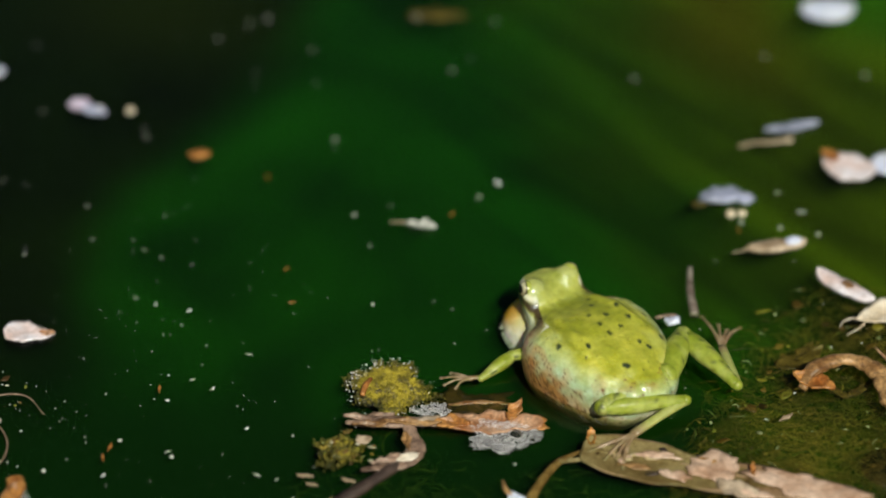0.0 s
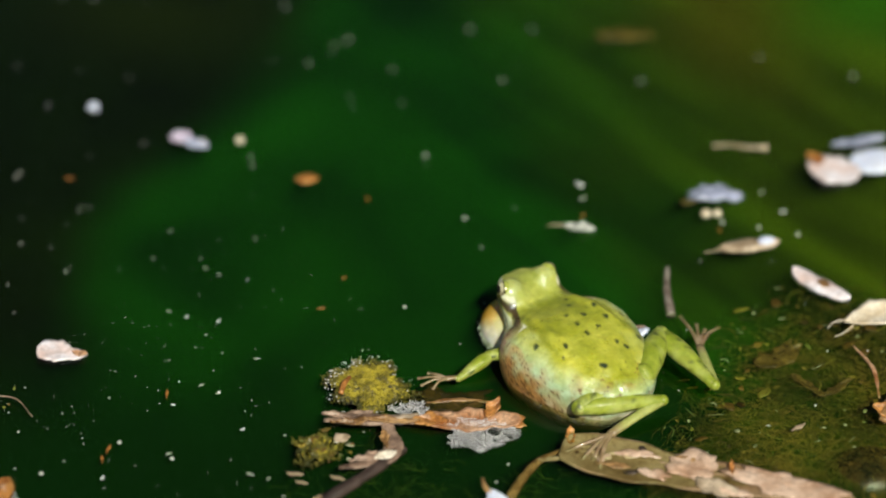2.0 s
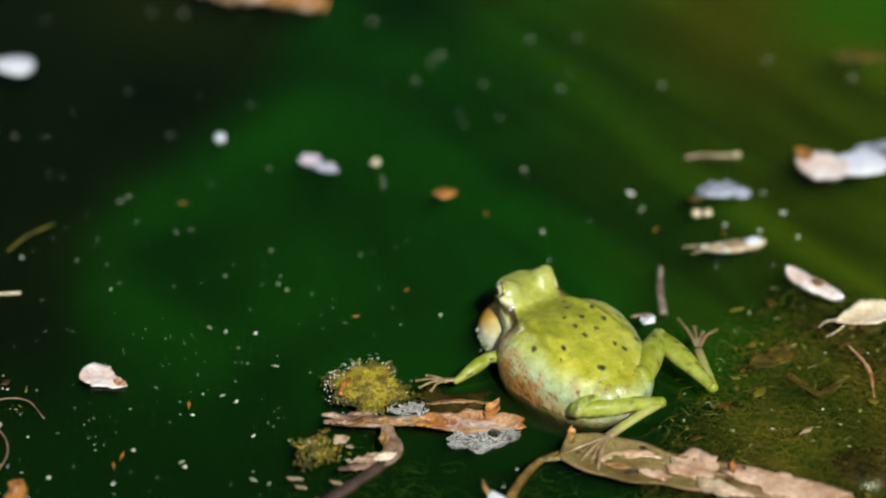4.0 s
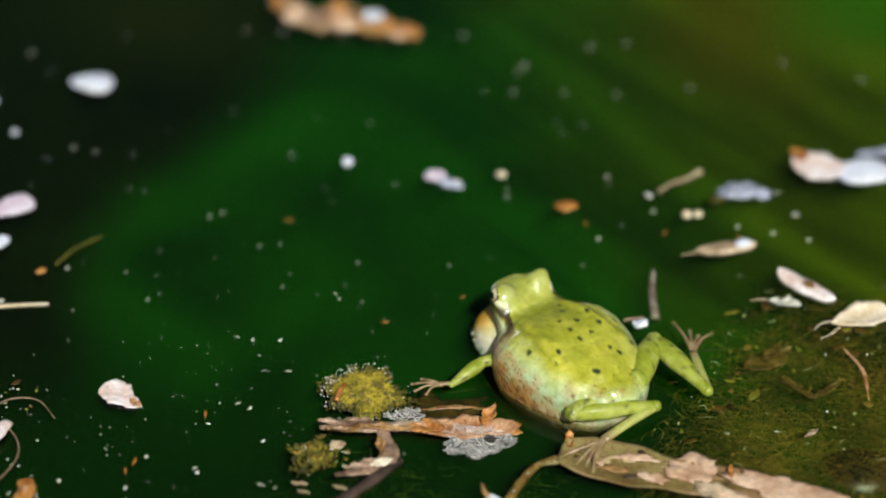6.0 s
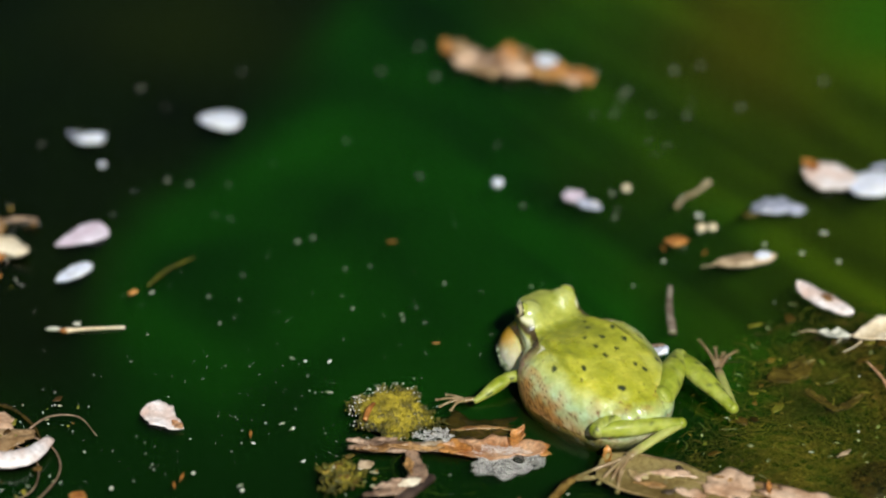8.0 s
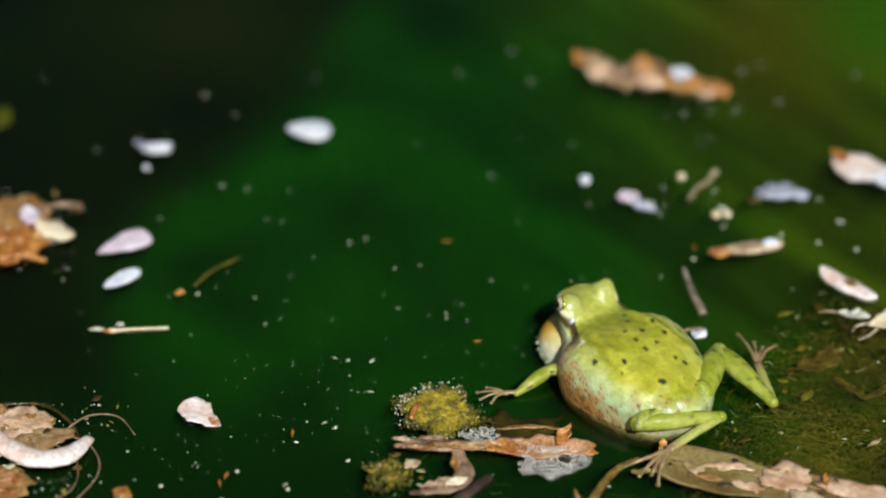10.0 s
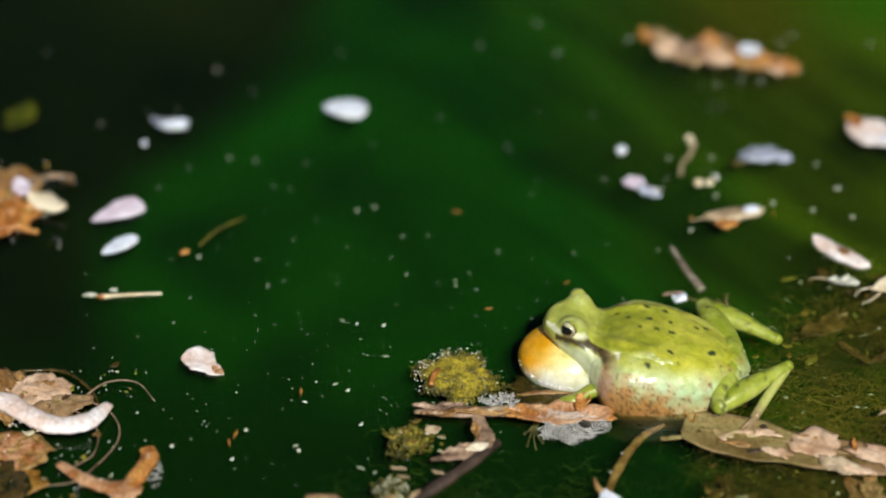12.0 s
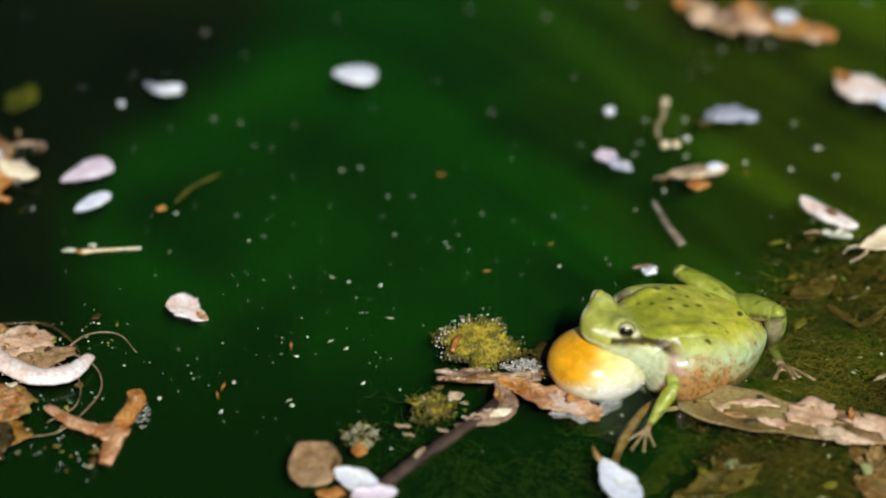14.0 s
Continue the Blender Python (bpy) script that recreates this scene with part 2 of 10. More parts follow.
def dead_leaf_material():
    """Soaked tan leaf: broad brown stains, a net of fine cracks and scattered dark rot specks."""
    m = Mat("dead_leaf", 0.4, 0.5)
    broad = m.ramp(m.noise(95.0, 6.0, 0.65, 0.6), [(0.32, (0.17, 0.095, 0.04)), (0.5, (0.31, 0.21, 0.12)), (0.68, (0.46, 0.34, 0.225))])
    net = m.n.new("ShaderNodeTexVoronoi")
    net.feature = "DISTANCE_TO_EDGE"
    net.inputs["Scale"].default_value = 420.0
    m.link(m.co, net.inputs["Vector"])
    veins = m.ramp(net.outputs["Distance"], [(0.0, (0.84, 0.8, 0.76)), (0.08, (1.0, 1.0, 1.0))])
    grain = m.ramp(m.noise(1100.0, 5.0, 0.7), [(0.34, (0.66, 0.62, 0.58)), (0.58, (1.0, 1.0, 1.0))])
    rot = m.ramp(m.noise(380.0, 3.0, 0.5), [(0.66, (0.0, 0.0, 0.0)), (0.7, (1.0, 1.0, 1.0))])
    c = m.mix(1.0, m.mix(1.0, broad, veins, "MULTIPLY"), grain, "MULTIPLY")
    m.colour(m.mix(rot, c, (0.07, 0.035, 0.015)))
    m.bump(m.noise(420.0, 5.0, 0.65), 0.35)
    return m.m


TAN = dead_leaf_material()


def litter_material():
    """Bits of plant, each of its own tone."""
    m = Mat("plant_litter", 0.5, 0.4)
    geo = m.n.new("ShaderNodeNewGeometry")
    tone = m.ramp(geo.outputs["Random Per Island"], [(0.0, (0.05, 0.025, 0.006)), (0.4, (0.2, 0.11, 0.02)), (0.65, (0.34, 0.28, 0.04)), (0.8, (0.14, 0.17, 0.02)), (1.0, (0.7, 0.66, 0.55))])
    grain = m.ramp(m.noise(900.0, 4.0), [(0.3, (0.55, 0.55, 0.55)), (0.7, (1.0, 1.0, 1.0))])
    m.colour(m.mix(1.0, tone, grain, "MULTIPLY"))
    return m.m


LITTER = litter_material()


def bubble_material():
    """Froth: a cloudy film, half clear, with a mirror that grows at a slant."""
    m = Mat("foam_bubble", 0.1)
    clear = m.n.new("ShaderNodeBsdfTransparent")
    film = m.n.new("ShaderNodeBsdfDiffuse")
    film.inputs["Color"].default_value = (0.78, 0.78, 0.76, 1)
    body = m.n.new("ShaderNodeMixShader")
    body.inputs[0].default_value = 0.03
    m.link(clear.outputs[0], body.inputs[1])
    m.link(film.outputs[0], body.inputs[2])
    gloss = m.n.new("ShaderNodeBsdfGlossy")
    gloss.inputs["Roughness"].default_value = 0.06
    fres = m.n.new("ShaderNodeFresnel")
    fres.inputs["IOR"].default_value = 1.5
    mix = m.n.new("ShaderNodeMixShader")
    m.link(fres.outputs[0], mix.inputs[0])
    m.link(body.outputs[0], mix.inputs[1])
    m.link(gloss.outputs[0], mix.inputs[2])
    m.link(mix.outputs[0], m.out.inputs["Surface"])
    return m.m


BUBBLE = bubble_material()


# ---- mesh helpers ----
def mesh_object(name, verts, faces, material, parent=None, label="", smooth=True, colours=None):
    me = bpy.data.meshes.new(name)
    me.from_pydata([tuple(v) for v in verts], [], faces)
    if smooth:
        me.polygons.foreach_set("use_smooth", [True] * len(me.polygons))
    me.materials.append(material)
    if colours is not None:
        att = me.color_attributes.new("marking", "FLOAT_COLOR", "POINT")
        flat = np.ones((len(verts), 4))
        flat[:, :3] = colours
        att.data.foreach_set("color", flat.ravel())
    me.update()
    ob = new(name, me)
    if parent is not None:
        ob.parent = parent
    if label:
        ob["label"] = label
    return ob


def part(name, vf, material, parent, label=""):
    return mesh_object(name, vf[0], vf[1], material, parent, label)


def empty(name, label, category, group="", kind=""):
    return tagged(new(name), label, category, group, kind)


def rings(sections, close=True):
    """A skin over closed rings of equally many points."""
    n = len(sections[0])
    verts = [p for s in sections for p in s]
    faces = []
    for i in range(len(sections) - 1):
        for j in range(n):
            a, b = i * n + j, i * n + (j + 1) % n
            faces.append((a, b, b + n, a + n))
    if close:
        faces.append(tuple(range(n))[::-1])
        k = (len(sections) - 1) * n
        faces.append(tuple(range(k, k + n)))
    return verts, faces


def tube(points, radii, sides=8, flat=1.0):
    """A tapered, bent rod through points (mm), its height times flat."""
    pts = [Vector(p) * MM for p in points]
    secs = []
    for i, p in enumerate(pts):
        d = (pts[min(i + 1, len(pts) - 1)] - pts[max(i - 1, 0)]).normalized()
        up = Vector((0, 0, 1)) if abs(d.z) < 0.9 else Vector((1, 0, 0))
        u = d.cross(up).normalized()
        v = u.cross(d)
        r = radii[i] * MM
        secs.append([p + u * r * math.cos(a) + v * r * flat * math.sin(a) for a in [2 * math.pi * k / sides for k in range(sides)]])
    return rings(secs)


def smooth_line(points, n):
    """n points on a smooth curve through points."""
    p = [Vector(q) for q in points]
    p = [p[0] * 2 - p[1]] + p + [p[-1] * 2 - p[-2]]
    out = []
    for k in range(n):
        s = k / (n - 1) * (len(p) - 3)
        i = min(int(s), len(p) - 4)
        t = s - i
        a, b, c, d = p[i:i + 4]
        out.append(0.5 * (2 * b + (c - a) * t + (2 * a - 5 * b + 4 * c - d) * t * t + (3 * b - a - 3 * c + d) * t ** 3))
    return out


def bent(points, radii, n=18, sides=8, flat=1.0, wobble=0.0, seed=0):
    """tube() through a smooth curve, with uneven thickness."""
    line = smooth_line(points, n)
    rr = np.interp(np.linspace(0, 1, n), np.linspace(0, 1, len(radii)), radii)
    rng = random.Random(seed)
    rr = [r * (1 + wobble * rng.uniform(-1, 1)) for r in rr]
    return tube(line, rr, sides, flat)


def ball(c, r, nu=20, nv=12):
    """An ellipsoid at c with half-axes r, in mm."""
    verts, faces = [], []
    for i in range(nv + 1):
        th = math.pi * i / nv
        for j in range(nu):
            ph = 2 * math.pi * j / nu
            verts.append(((c[0] + r[0] * math.sin(th) * math.cos(ph)) * MM, (c[1] + r[1] * math.sin(th) * math.sin(ph)) * MM, (c[2] + r[2] * math.cos(th)) * MM))
    for i in range(nv):
        for j in range(nu):
            a, b = i * nu + j, i * nu + (j + 1) % nu
            faces.append((a, a + nu, b + nu, b))
    return verts, faces


def joined(list_of):
    """Several (verts, faces) as one."""
    verts, faces = [], []
    for v, f in list_of:
        k = len(verts)
        verts += list(v)
        faces += [tuple(i + k for i in q) for q in f]
    return verts, faces


def moved(vf, x=0, y=0, z=0, turn=0, tilt=0, roll=0):
    m = pose(x * MM, y * MM, z * MM, roll, tilt, turn)
    return [m @ Vector(v) for v in vf[0]], vf[1]


def blade(length, width, thick=0.25, point=(0.6, 1.0), curl=0.8, cup=0.5, rag=0.06, seed=0, n=22, w=9):
    """A petal, husk or leaf piece along x: two skins with a rim. point: how blunt its two ends are (small is blunt)."""
    rng = random.Random(seed)
    ph = [rng.uniform(0, 6.3) for _ in range(4)]
    top, low = [], []
    for i in range(n):
        s = i / (n - 1)
        half = width / 2 * (max(s, 1e-4) ** point[0]) * (max(1 - s, 1e-4) ** point[1])
        half /= (point[0] / (point[0] + point[1])) ** point[0] * (point[1] / (point[0] + point[1])) ** point[1]
        half = max(half * (1 + rag * (math.sin(7 * s + ph[0]) + math.sin(17 * s + ph[1]) + 0.6 * math.sin(37 * s + ph[2]))), 0.05)
        x = (s - 0.5) * length
        for j in range(w):
            q = 2 * j / (w - 1) - 1
            y = q * half + 0.04 * width * math.sin(5 * s + ph[3])
            z = curl * (2 * s - 1) ** 2 + cup * q * q * (half / (width / 2)) + rag * 3 * thick * math.sin(3 * q + 9 * s + ph[1])
            top.append((x * MM, y * MM, (z + thick) * MM))
            low.append((x * MM, y * MM, z * MM))
    verts = top + low
    k = n * w
    faces = []
    for i in range(n - 1):
        for j in range(w - 1):
            a = i * w + j
            faces.append((a, a + w, a + w + 1, a + 1))
            faces.append((k + a, k + a + 1, k + a + w + 1, k + a + w))
        for a, b in ((i * w, i * w + w), (i * w + 2 * w - 1, i * w + w - 1)):
            faces.append((a, k + a, k + b, b))
    for j in range(w - 1):
        faces.append((j, j + 1, k + j + 1, k + j))
        a = (n - 1) * w + j
        faces.append((a + 1, a, k + a, k + a + 1))
    return verts, faces


def scrap(rx, ry, thick=0.6, rag=0.25, relief=0.4, seed=0, n=36, m=7, curl=0.0):
    """An uneven flat scrap: a ragged outline with a wrinkled top."""
    off = Vector((seed * 3.7, seed * 1.3, 0))
    out = []
    for k in range(n):
        a = 2 * math.pi * k / n
        d = Vector((math.cos(a), math.sin(a), 0))
        out.append(1 + rag * (noise.noise(d * 1.4 + off) * 1.6 + noise.noise(d * 4 + off) * 0.8 + noise.noise(d * 11 + off) * 0.35))
    verts, faces = [], []
    for side in (1, -1):
        for i in range(m + 1):
            s = i / m
            for k in range(n):
                a = 2 * math.pi * k / n
                x, y = rx * s * out[k] * math.cos(a), ry * s * out[k] * math.sin(a)
                wr = noise.noise(Vector((x * 0.5, y * 0.5, 0)) + off) * relief + noise.noise(Vector((x * 1.5, y * 1.5, 5)) + off) * relief * 0.5
                z = wr + curl * s * s + side * thick / 2 * (1 - s ** 4 * 0.75)
                verts.append((x * MM, y * MM, z * MM))
    k0 = (m + 1) * n
    for i in range(m):
        for k in range(n):
            a, b = i * n + k, i * n + (k + 1) % n
            faces.append((a, a + n, b + n, b))
            faces.append((k0 + a, k0 + b, k0 + b + n, k0 + a + n))
    for k in range(n):
        a, b = m * n + k, m * n + (k + 1) % n
        faces.append((a, k0 + a, k0 + b, b))
    return verts, faces


def dome(r, sides=10, levels=4, squash=1.0):
    """A bubble's cap on the water, in mm."""
    verts, faces = [], []
    for i in range(levels + 1):
        th = math.pi * 0.55 * i / levels
        for j in range(sides):
            ph = 2 * math.pi * j / sides
            verts.append((r * math.sin(th) * math.cos(ph) * MM, r * math.sin(th) * math.sin(ph) * MM, r * squash * math.cos(th) * MM))
    for i in range(levels):
        for j in range(sides):
            a, b = i * sides + j, i * sides + (j + 1) % sides
            faces.append((a, a + sides, b + sides, b))
    return verts, faces


# ---- the pond ----
def spread(n, inner, outer):
    """Grid lines: close together within inner, then ever wider to outer."""
    a = [inner * k / n for k in range(n + 1)]
    step = inner / n
    while a[-1] < outer:
        step *= 1.35
        a.append(min(a[-1] + step, outer))
    return [-v for v in a[:0:-1]] + a


def bed_height(x, y):
    r = math.hypot(x, y)
    z = -0.100 + 0.012 * noise.noise(Vector((x * 14, y * 14, 0))) + 0.004 * noise.noise(Vector((x * 60, y * 60, 3)))
    z -= 0.02 * max(0.0, min(1.0, (0.5 - r) / 0.2)) * max(0.0, min(1.0, (-0.06 - x + 0.3 * (y - 0.1)) / 0.08))
    shelf = max(0.0, min(1.0, (x + 0.006 - 0.55 * (y + 0.07)) / 0.045)) * max(0.0, min(1.0, (0.012 - y + 0.1 * x) / 0.055))
    shelf *= max(0.0, min(1.0, (0.42 - r) / 0.2))
    z += shelf * shelf * (3 - 2 * shelf) * (0.084 + 0.006 * noise.noise(Vector((x * 40, y * 40, 7))))
    bank = max(0.0, min(1.0, (r - 2.2) / 1.6))
    return z + 0.5 * bank * bank * (3 - 2 * bank)


def build_pond():
    g = spread(90, 0.28, 400.0)
    n = len(g)
    verts = [(x, y, bed_height(x, y)) for y in g for x in g]
    faces = [(i * n + j, i * n + j + 1, (i + 1) * n + j + 1, (i + 1) * n + j) for i in range(n - 1) for j in range(n - 1)]
    tagged(mesh_object("ground", verts, faces, BED), "silty pond bed with soft green weed, dimness painted in on one side", "ground", kind="structure")
    n = 96
    verts = [(0, 0, 0)] + [(3.0 * math.cos(2 * math.pi * k / n), 3.0 * math.sin(2 * math.pi * k / n), 0) for k in range(n)]
    faces = [(0, k + 1, (k + 1) % n + 1) for k in range(n)]
    sheets = joined([([(v[0] * 0.8, v[1] * 0.8, z) for v in verts], faces) for z in (-0.0045, -0.009, -0.014, -0.02, -0.035, -0.05, -0.065, -0.08)])
    # the sheets repeat the bed's painted dimness and sunlit streaks
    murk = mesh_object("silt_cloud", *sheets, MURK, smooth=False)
    tagged(murk, "cloudy layer of green silt hanging in the water", "water", kind="structure")
    tagged(mesh_object("water", verts, faces, WATER, smooth=False), "still dark green pond water with floating specks", "water", kind="structure")


build_pond()


# ---- the frog ----
# Its own space: x ahead, y to its left, z up, in mm from the water line under its middle.
BODY = ((-17.4, 0.8, 4.4, 2.0), (-16, 3.6, 6.2, -1.0), (-12.5, 6.2, 7.9, -5.5), (-7, 9.0, 9.3, -8.4), (0, 11.2, 10.2, -9.2), (5.5, 11.8, 10.3, -9.0),
        (9.5, 10.9, 9.3, -6.5), (12.0, 9.0, 8.9, -3.5), (14.5, 7.6, 10.0, -0.2), (17.0, 6.8, 11.1, 2.2), (19.6, 5.7, 11.0, 4.0), (21.6, 4.3, 10.3, 5.2), (23.0, 2.3, 9.3, 6.0), (23.6, 0.6, 7.9, 7.0))
SPOTS = ((9.7, -3.8, 0.5), (7.5, -2.6, 0.58), (4.3, -6.2, 0.68), (0.5, -6.0, 0.7), (3.3, -2.7, 0.66), (4.8, 0.8, 0.52), (1.5, 0.4, 0.55), (-0.8, -3.0, 0.6), (-1.4, 0.4, 0.66), (-1.8, 6.2, 0.66), (2.0, 10.3, 0.66),
         (-6.0, -3.4, 0.56), (-7.8, -4.3, 0.62), (-5.9, -9.2, 0.66), (-9.6, 3.1, 0.78), (0.9, -10.6, 0.55), (-11.7, -5.4, 0.4), (-12.6, -4.4, 0.34), (-3.6, 8.2, 0.36), (-12.0, 0.8, 0.3), (-11.0, -1.6, 0.28), (6.2, 3.2, 0.25))
STRIPE = ((5.0, 8.5, 12.0, 14.5, 17.5, 20.5), (6.4, 7.6, 8.3, 8.6, 9.2, 8.3))   # its height along the side of the head


def mixed(a, b, f):
    f = max(0.0, min(1.0, f))
    return tuple(p + (q - p) * f for p, q in zip(a, b))


def skin_colour(x, y, z):
    """Lime-green back with small dark spots, a cream belly painted dark under water, a speckled brown flank, a dark
    stripe through the eye and a painted sheen on the head.
    """
    v = Vector((x, y, z))
    c = mixed((0.38, 0.4, 0.03), (0.56, 0.55, 0.07), 0.5 + noise.noise(v * 0.22))
    fold = 9.6 - 0.12 * abs(x - 4) + 0.5 * noise.noise(v * 0.3)
    c = mixed(c, (0.48, 0.63, 0.44), (fold + 0.6 * noise.noise(v * 0.25) - z) / 3.2)
    # the fold's dark crease is put into the colour
    if -6 < x < 13:
        c = mixed(c, (0.17, 0.2, 0.008), min(0.6, 0.7 - abs(z - fold - 0.3 + 0.5 * noise.noise(v * 0.4)) * 0.8 - max(0.0, 2 - x) * 0.12))
    f = noise.noise(v * 1.5) + 0.8 * noise.noise(v * 3.3)
    low = 2.2 - z + 1.8 * noise.noise(v * 0.35)
    c = mixed(c, (0.72, 0.6, 0.46), low / 3.0)
    if x < 13 and z < 7.5:
        reach = min(1.0, max(0.0, (x + 14) / 8)) * min(1.0, (13 - x) / 3)
        rust = (1.35 - abs(z - 0.1) / (5.0 + 0.2 * max(0.0, x))) * reach * (0.45 + 0.75 * max(0.0, min(1.0, (x + 5) / 9))) + 0.6 * noise.noise(v * 0.5)
        c = mixed(c, (0.45, 0.19, 0.045), min(rust, 0.9))
        # the dark of the water is painted over the belly below the water line
        c = mixed(c, (0.07, 0.06, 0.02), (-1.0 - z + 0.8 * noise.noise(v * 0.4)) / 1.6)
        c = mixed(c, (0.16, 0.07, 0.02), min((noise.noise(v * 1.7) - 0.3 + 0.25 * min(rust, 1.0)) * 5 * min(1.0, max(0.0, rust + 0.3)), 0.85))
    elif x < 15 and f > 0.75:
        c = mixed(c, (0.2, 0.2, 0.02), 0.5)
    for sx, sy, r in SPOTS:
        d = math.hypot(x - sx, (y - sy) * 1.25 + 0.2 * math.sin(x * 3))
        if d < r * 1.5 and z > 4:
            c = mixed(c, (0.025, 0.04, 0.008), (r * 1.25 + 0.15 * noise.noise(v * 1.3) - d) / 0.35)
    # sheen on top of the head, painted in as a paler green
    if x > 10 and z > 6:
        c = mixed(c, (0.44, 0.49, 0.16), min(0.55, (x - 11 + 1.5 * noise.noise(v * 0.5)) / 6) * min(1.0, (z - 6) / 3))
    side = abs(y)
    if x > 4.5 and side > 0.7 * curve_at([b[0] for b in BODY], [b[1] for b in BODY], x):
        mid = float(np.interp(x, *STRIPE))
        d = z - mid
        wide = 0.95 if x > 13 else 0.95 + 0.05 * (13 - x)
        ragged = 0.3 * noise.noise(v * 0.9)
        if x > 7.5 and abs(d) < wide + 1.2:
            c = mixed(c, (0.78, 0.77, 0.68), (0.65 - abs(d - wide - 0.35)) / 0.3)
        if x < 20.5:
            dark = mixed((0.34, 0.2, 0.15), (0.05, 0.025, 0.016), (x - 8.8) / 2.2 + 0.6 * noise.noise(v * 0.7))
            c = mixed(c, dark, min((wide - abs(d) + ragged) / 0.5, 0.95) * max(0.0, min(1.0, (x - 6.5) / 3.5)))
        if z < mid - wide and x > 11:
            c = mixed(c, (0.7, 0.74, 0.66), 0.75)
        elif z < mid - wide and z > 1.0 + ragged * 2:
            c = mixed(c, (0.68, 0.68, 0.62), min(0.75, (x - 10.0) / 1.5))
            c = mixed(c, (0.44, 0.27, 0.25), min(0.7 + 1.2 * ragged, 1.2 - abs(x - 9.6 + 2.5 * ragged + 0.15 * (z - 4)) / 1.5, (z + 0.5) / 3.0))
    if (x - 17.3) ** 2 + (side - 4.7) ** 2 + (z - 11.0) ** 2 < 6.0 and z > 11.2:
        c = mixed(c, (0.56, 0.6, 0.3), 0.4)
    return c


def body_skin(nx=150, nr=150, widen=1.0, lift=0.0, off=0.0, x0=-17.4, x1=23.6, bumps=True):
    xs = [b[0] for b in BODY]
    verts = []
    for i in range(nx):
        s = i / (nx - 1)
        x = x0 + (x1 - x0) * (0.5 - 0.5 * math.cos(math.pi * s))
        hw, zt, zb = (curve_at(xs, [b[k] for b in BODY], x) for k in (1, 2, 3))
        hw = max(hw * widen, 0.3)
        zt += lift
        if not bumps:
            taper = math.sqrt(max(0.0, 1 - (2 * s - 1) ** 4)) if 0 < s < 1 else 0.0
            hw, zt, zb = hw * taper, 5 + (zt - 5) * taper, 5 + (zb - 5) * taper
        zm = zb + (zt - zb) * 0.64
        for j in range(nr):
            a = 2 * math.pi * j / nr
            ca, sa = math.cos(a), math.sin(a)
            y = hw * math.copysign(abs(ca) ** 0.82, ca)
            z = zm + (zt - zm) * sa ** 0.78 if sa > 0 else zm - (zm - zb) * (-sa) ** 0.9
            if bumps and z > 7:
                for ey in (4.5, -4.5):
                    d2 = (x - 17.2) ** 2 + (y - ey) ** 2
                    z += 1.5 * math.exp(-(d2 / 7.6) ** 2.2)
                    y += math.copysign(0.7, ey) * math.exp(-d2 / 6.0)
                    # a low ridge from the eye along each side of the back
                    z += 0.9 * math.exp(-((y - ey * (1.0 + 0.045 * (17 - x))) / 2.0) ** 2) * max(0.0, min(1.0, (x + 12) / 8, (14 - x) / 4))
                # hollow between the eyes and behind the snout
                z -= 0.35 * math.exp(-(y / 2.2) ** 2 - ((x - 17) / 3.0) ** 2)
            z += 0.3 * noise.noise(Vector((x * 0.3, y * 0.3, z * 0.3))) + 0.1 * noise.noise(Vector((x * 0.8, y * 0.8, z * 0.8)))
            verts.append((x, y + off, z))
    faces = []
    for i in range(nx - 1):
        for j in range(nr):
            a, b = i * nr + j, i * nr + (j + 1) % nr
            faces.append((a, b, b + nr, a + nr))
    faces.append(tuple(range(nr))[::-1])
    faces.append(tuple(range((nx - 1) * nr, nx * nr)))
    return verts, faces


def curve_at(xs, ys, x):
    """A smooth curve through (xs, ys)."""
    i = max(0, min(len(xs) - 2, int(np.searchsorted(xs, x)) - 1))
    h = xs[i + 1] - xs[i]
    s = max(0.0, min(1.0, (x - xs[i]) / h))

    def slope(k):
        if k == 0 or k == len(xs) - 1:
            j = min(k, len(xs) - 2)
            return (ys[j + 1] - ys[j]) / (xs[j + 1] - xs[j])
        return (ys[k + 1] - ys[k - 1]) / (xs[k + 1] - xs[k - 1])

    return (ys[i] * (1 + 2 * s) * (1 - s) ** 2 + ys[i + 1] * s * s * (3 - 2 * s)
            + h * (slope(i) * s * (1 - s) ** 2 - slope(i + 1) * s * s * (1 - s)))


def skin_part(name, vf, parent, paint, material, label="", centre=(0, 0, 0)):
    cols = [paint(*v) for v in vf[0]]
    verts = [((v[0] - centre[0]) * MM, (v[1] - centre[1]) * MM, (v[2] - centre[2]) * MM) for v in vf[0]]
    return mesh_object(name, verts, vf[1], material, parent, label, colours=cols)


def plain(vf):
    """Metres back to mm, for painting."""
    return [(v[0] / MM, v[1] / MM, v[2] / MM) for v in vf[0]], vf[1]


def limb_green(x, y, z):
    v = Vector((x, y, z))
    c = mixed((0.29, 0.35, 0.03), (0.44, 0.49, 0.15), 0.4 + noise.noise(v * 0.4) - 0.12 * z)
    c = mixed(c, (0.05, 0.07, 0.012), (noise.noise(v * 0.85 + Vector((3, 1, 0))) - 0.4) * 9 * min(1.0, z + 0.2))
    c = mixed(c, (0.2, 0.2, 0.02), (noise.noise(v * 2.6) - 0.3) * 1.6)
    c = mixed(c, (0.16, 0.09, 0.03), 0.75 - abs(z + 0.2) * 2.2 + 0.4 * noise.noise(v * 1.1) if y > 0.5 else 0.0)
    return mixed(c, (0.62, 0.52, 0.4), (-0.7 - z) / 1.2)


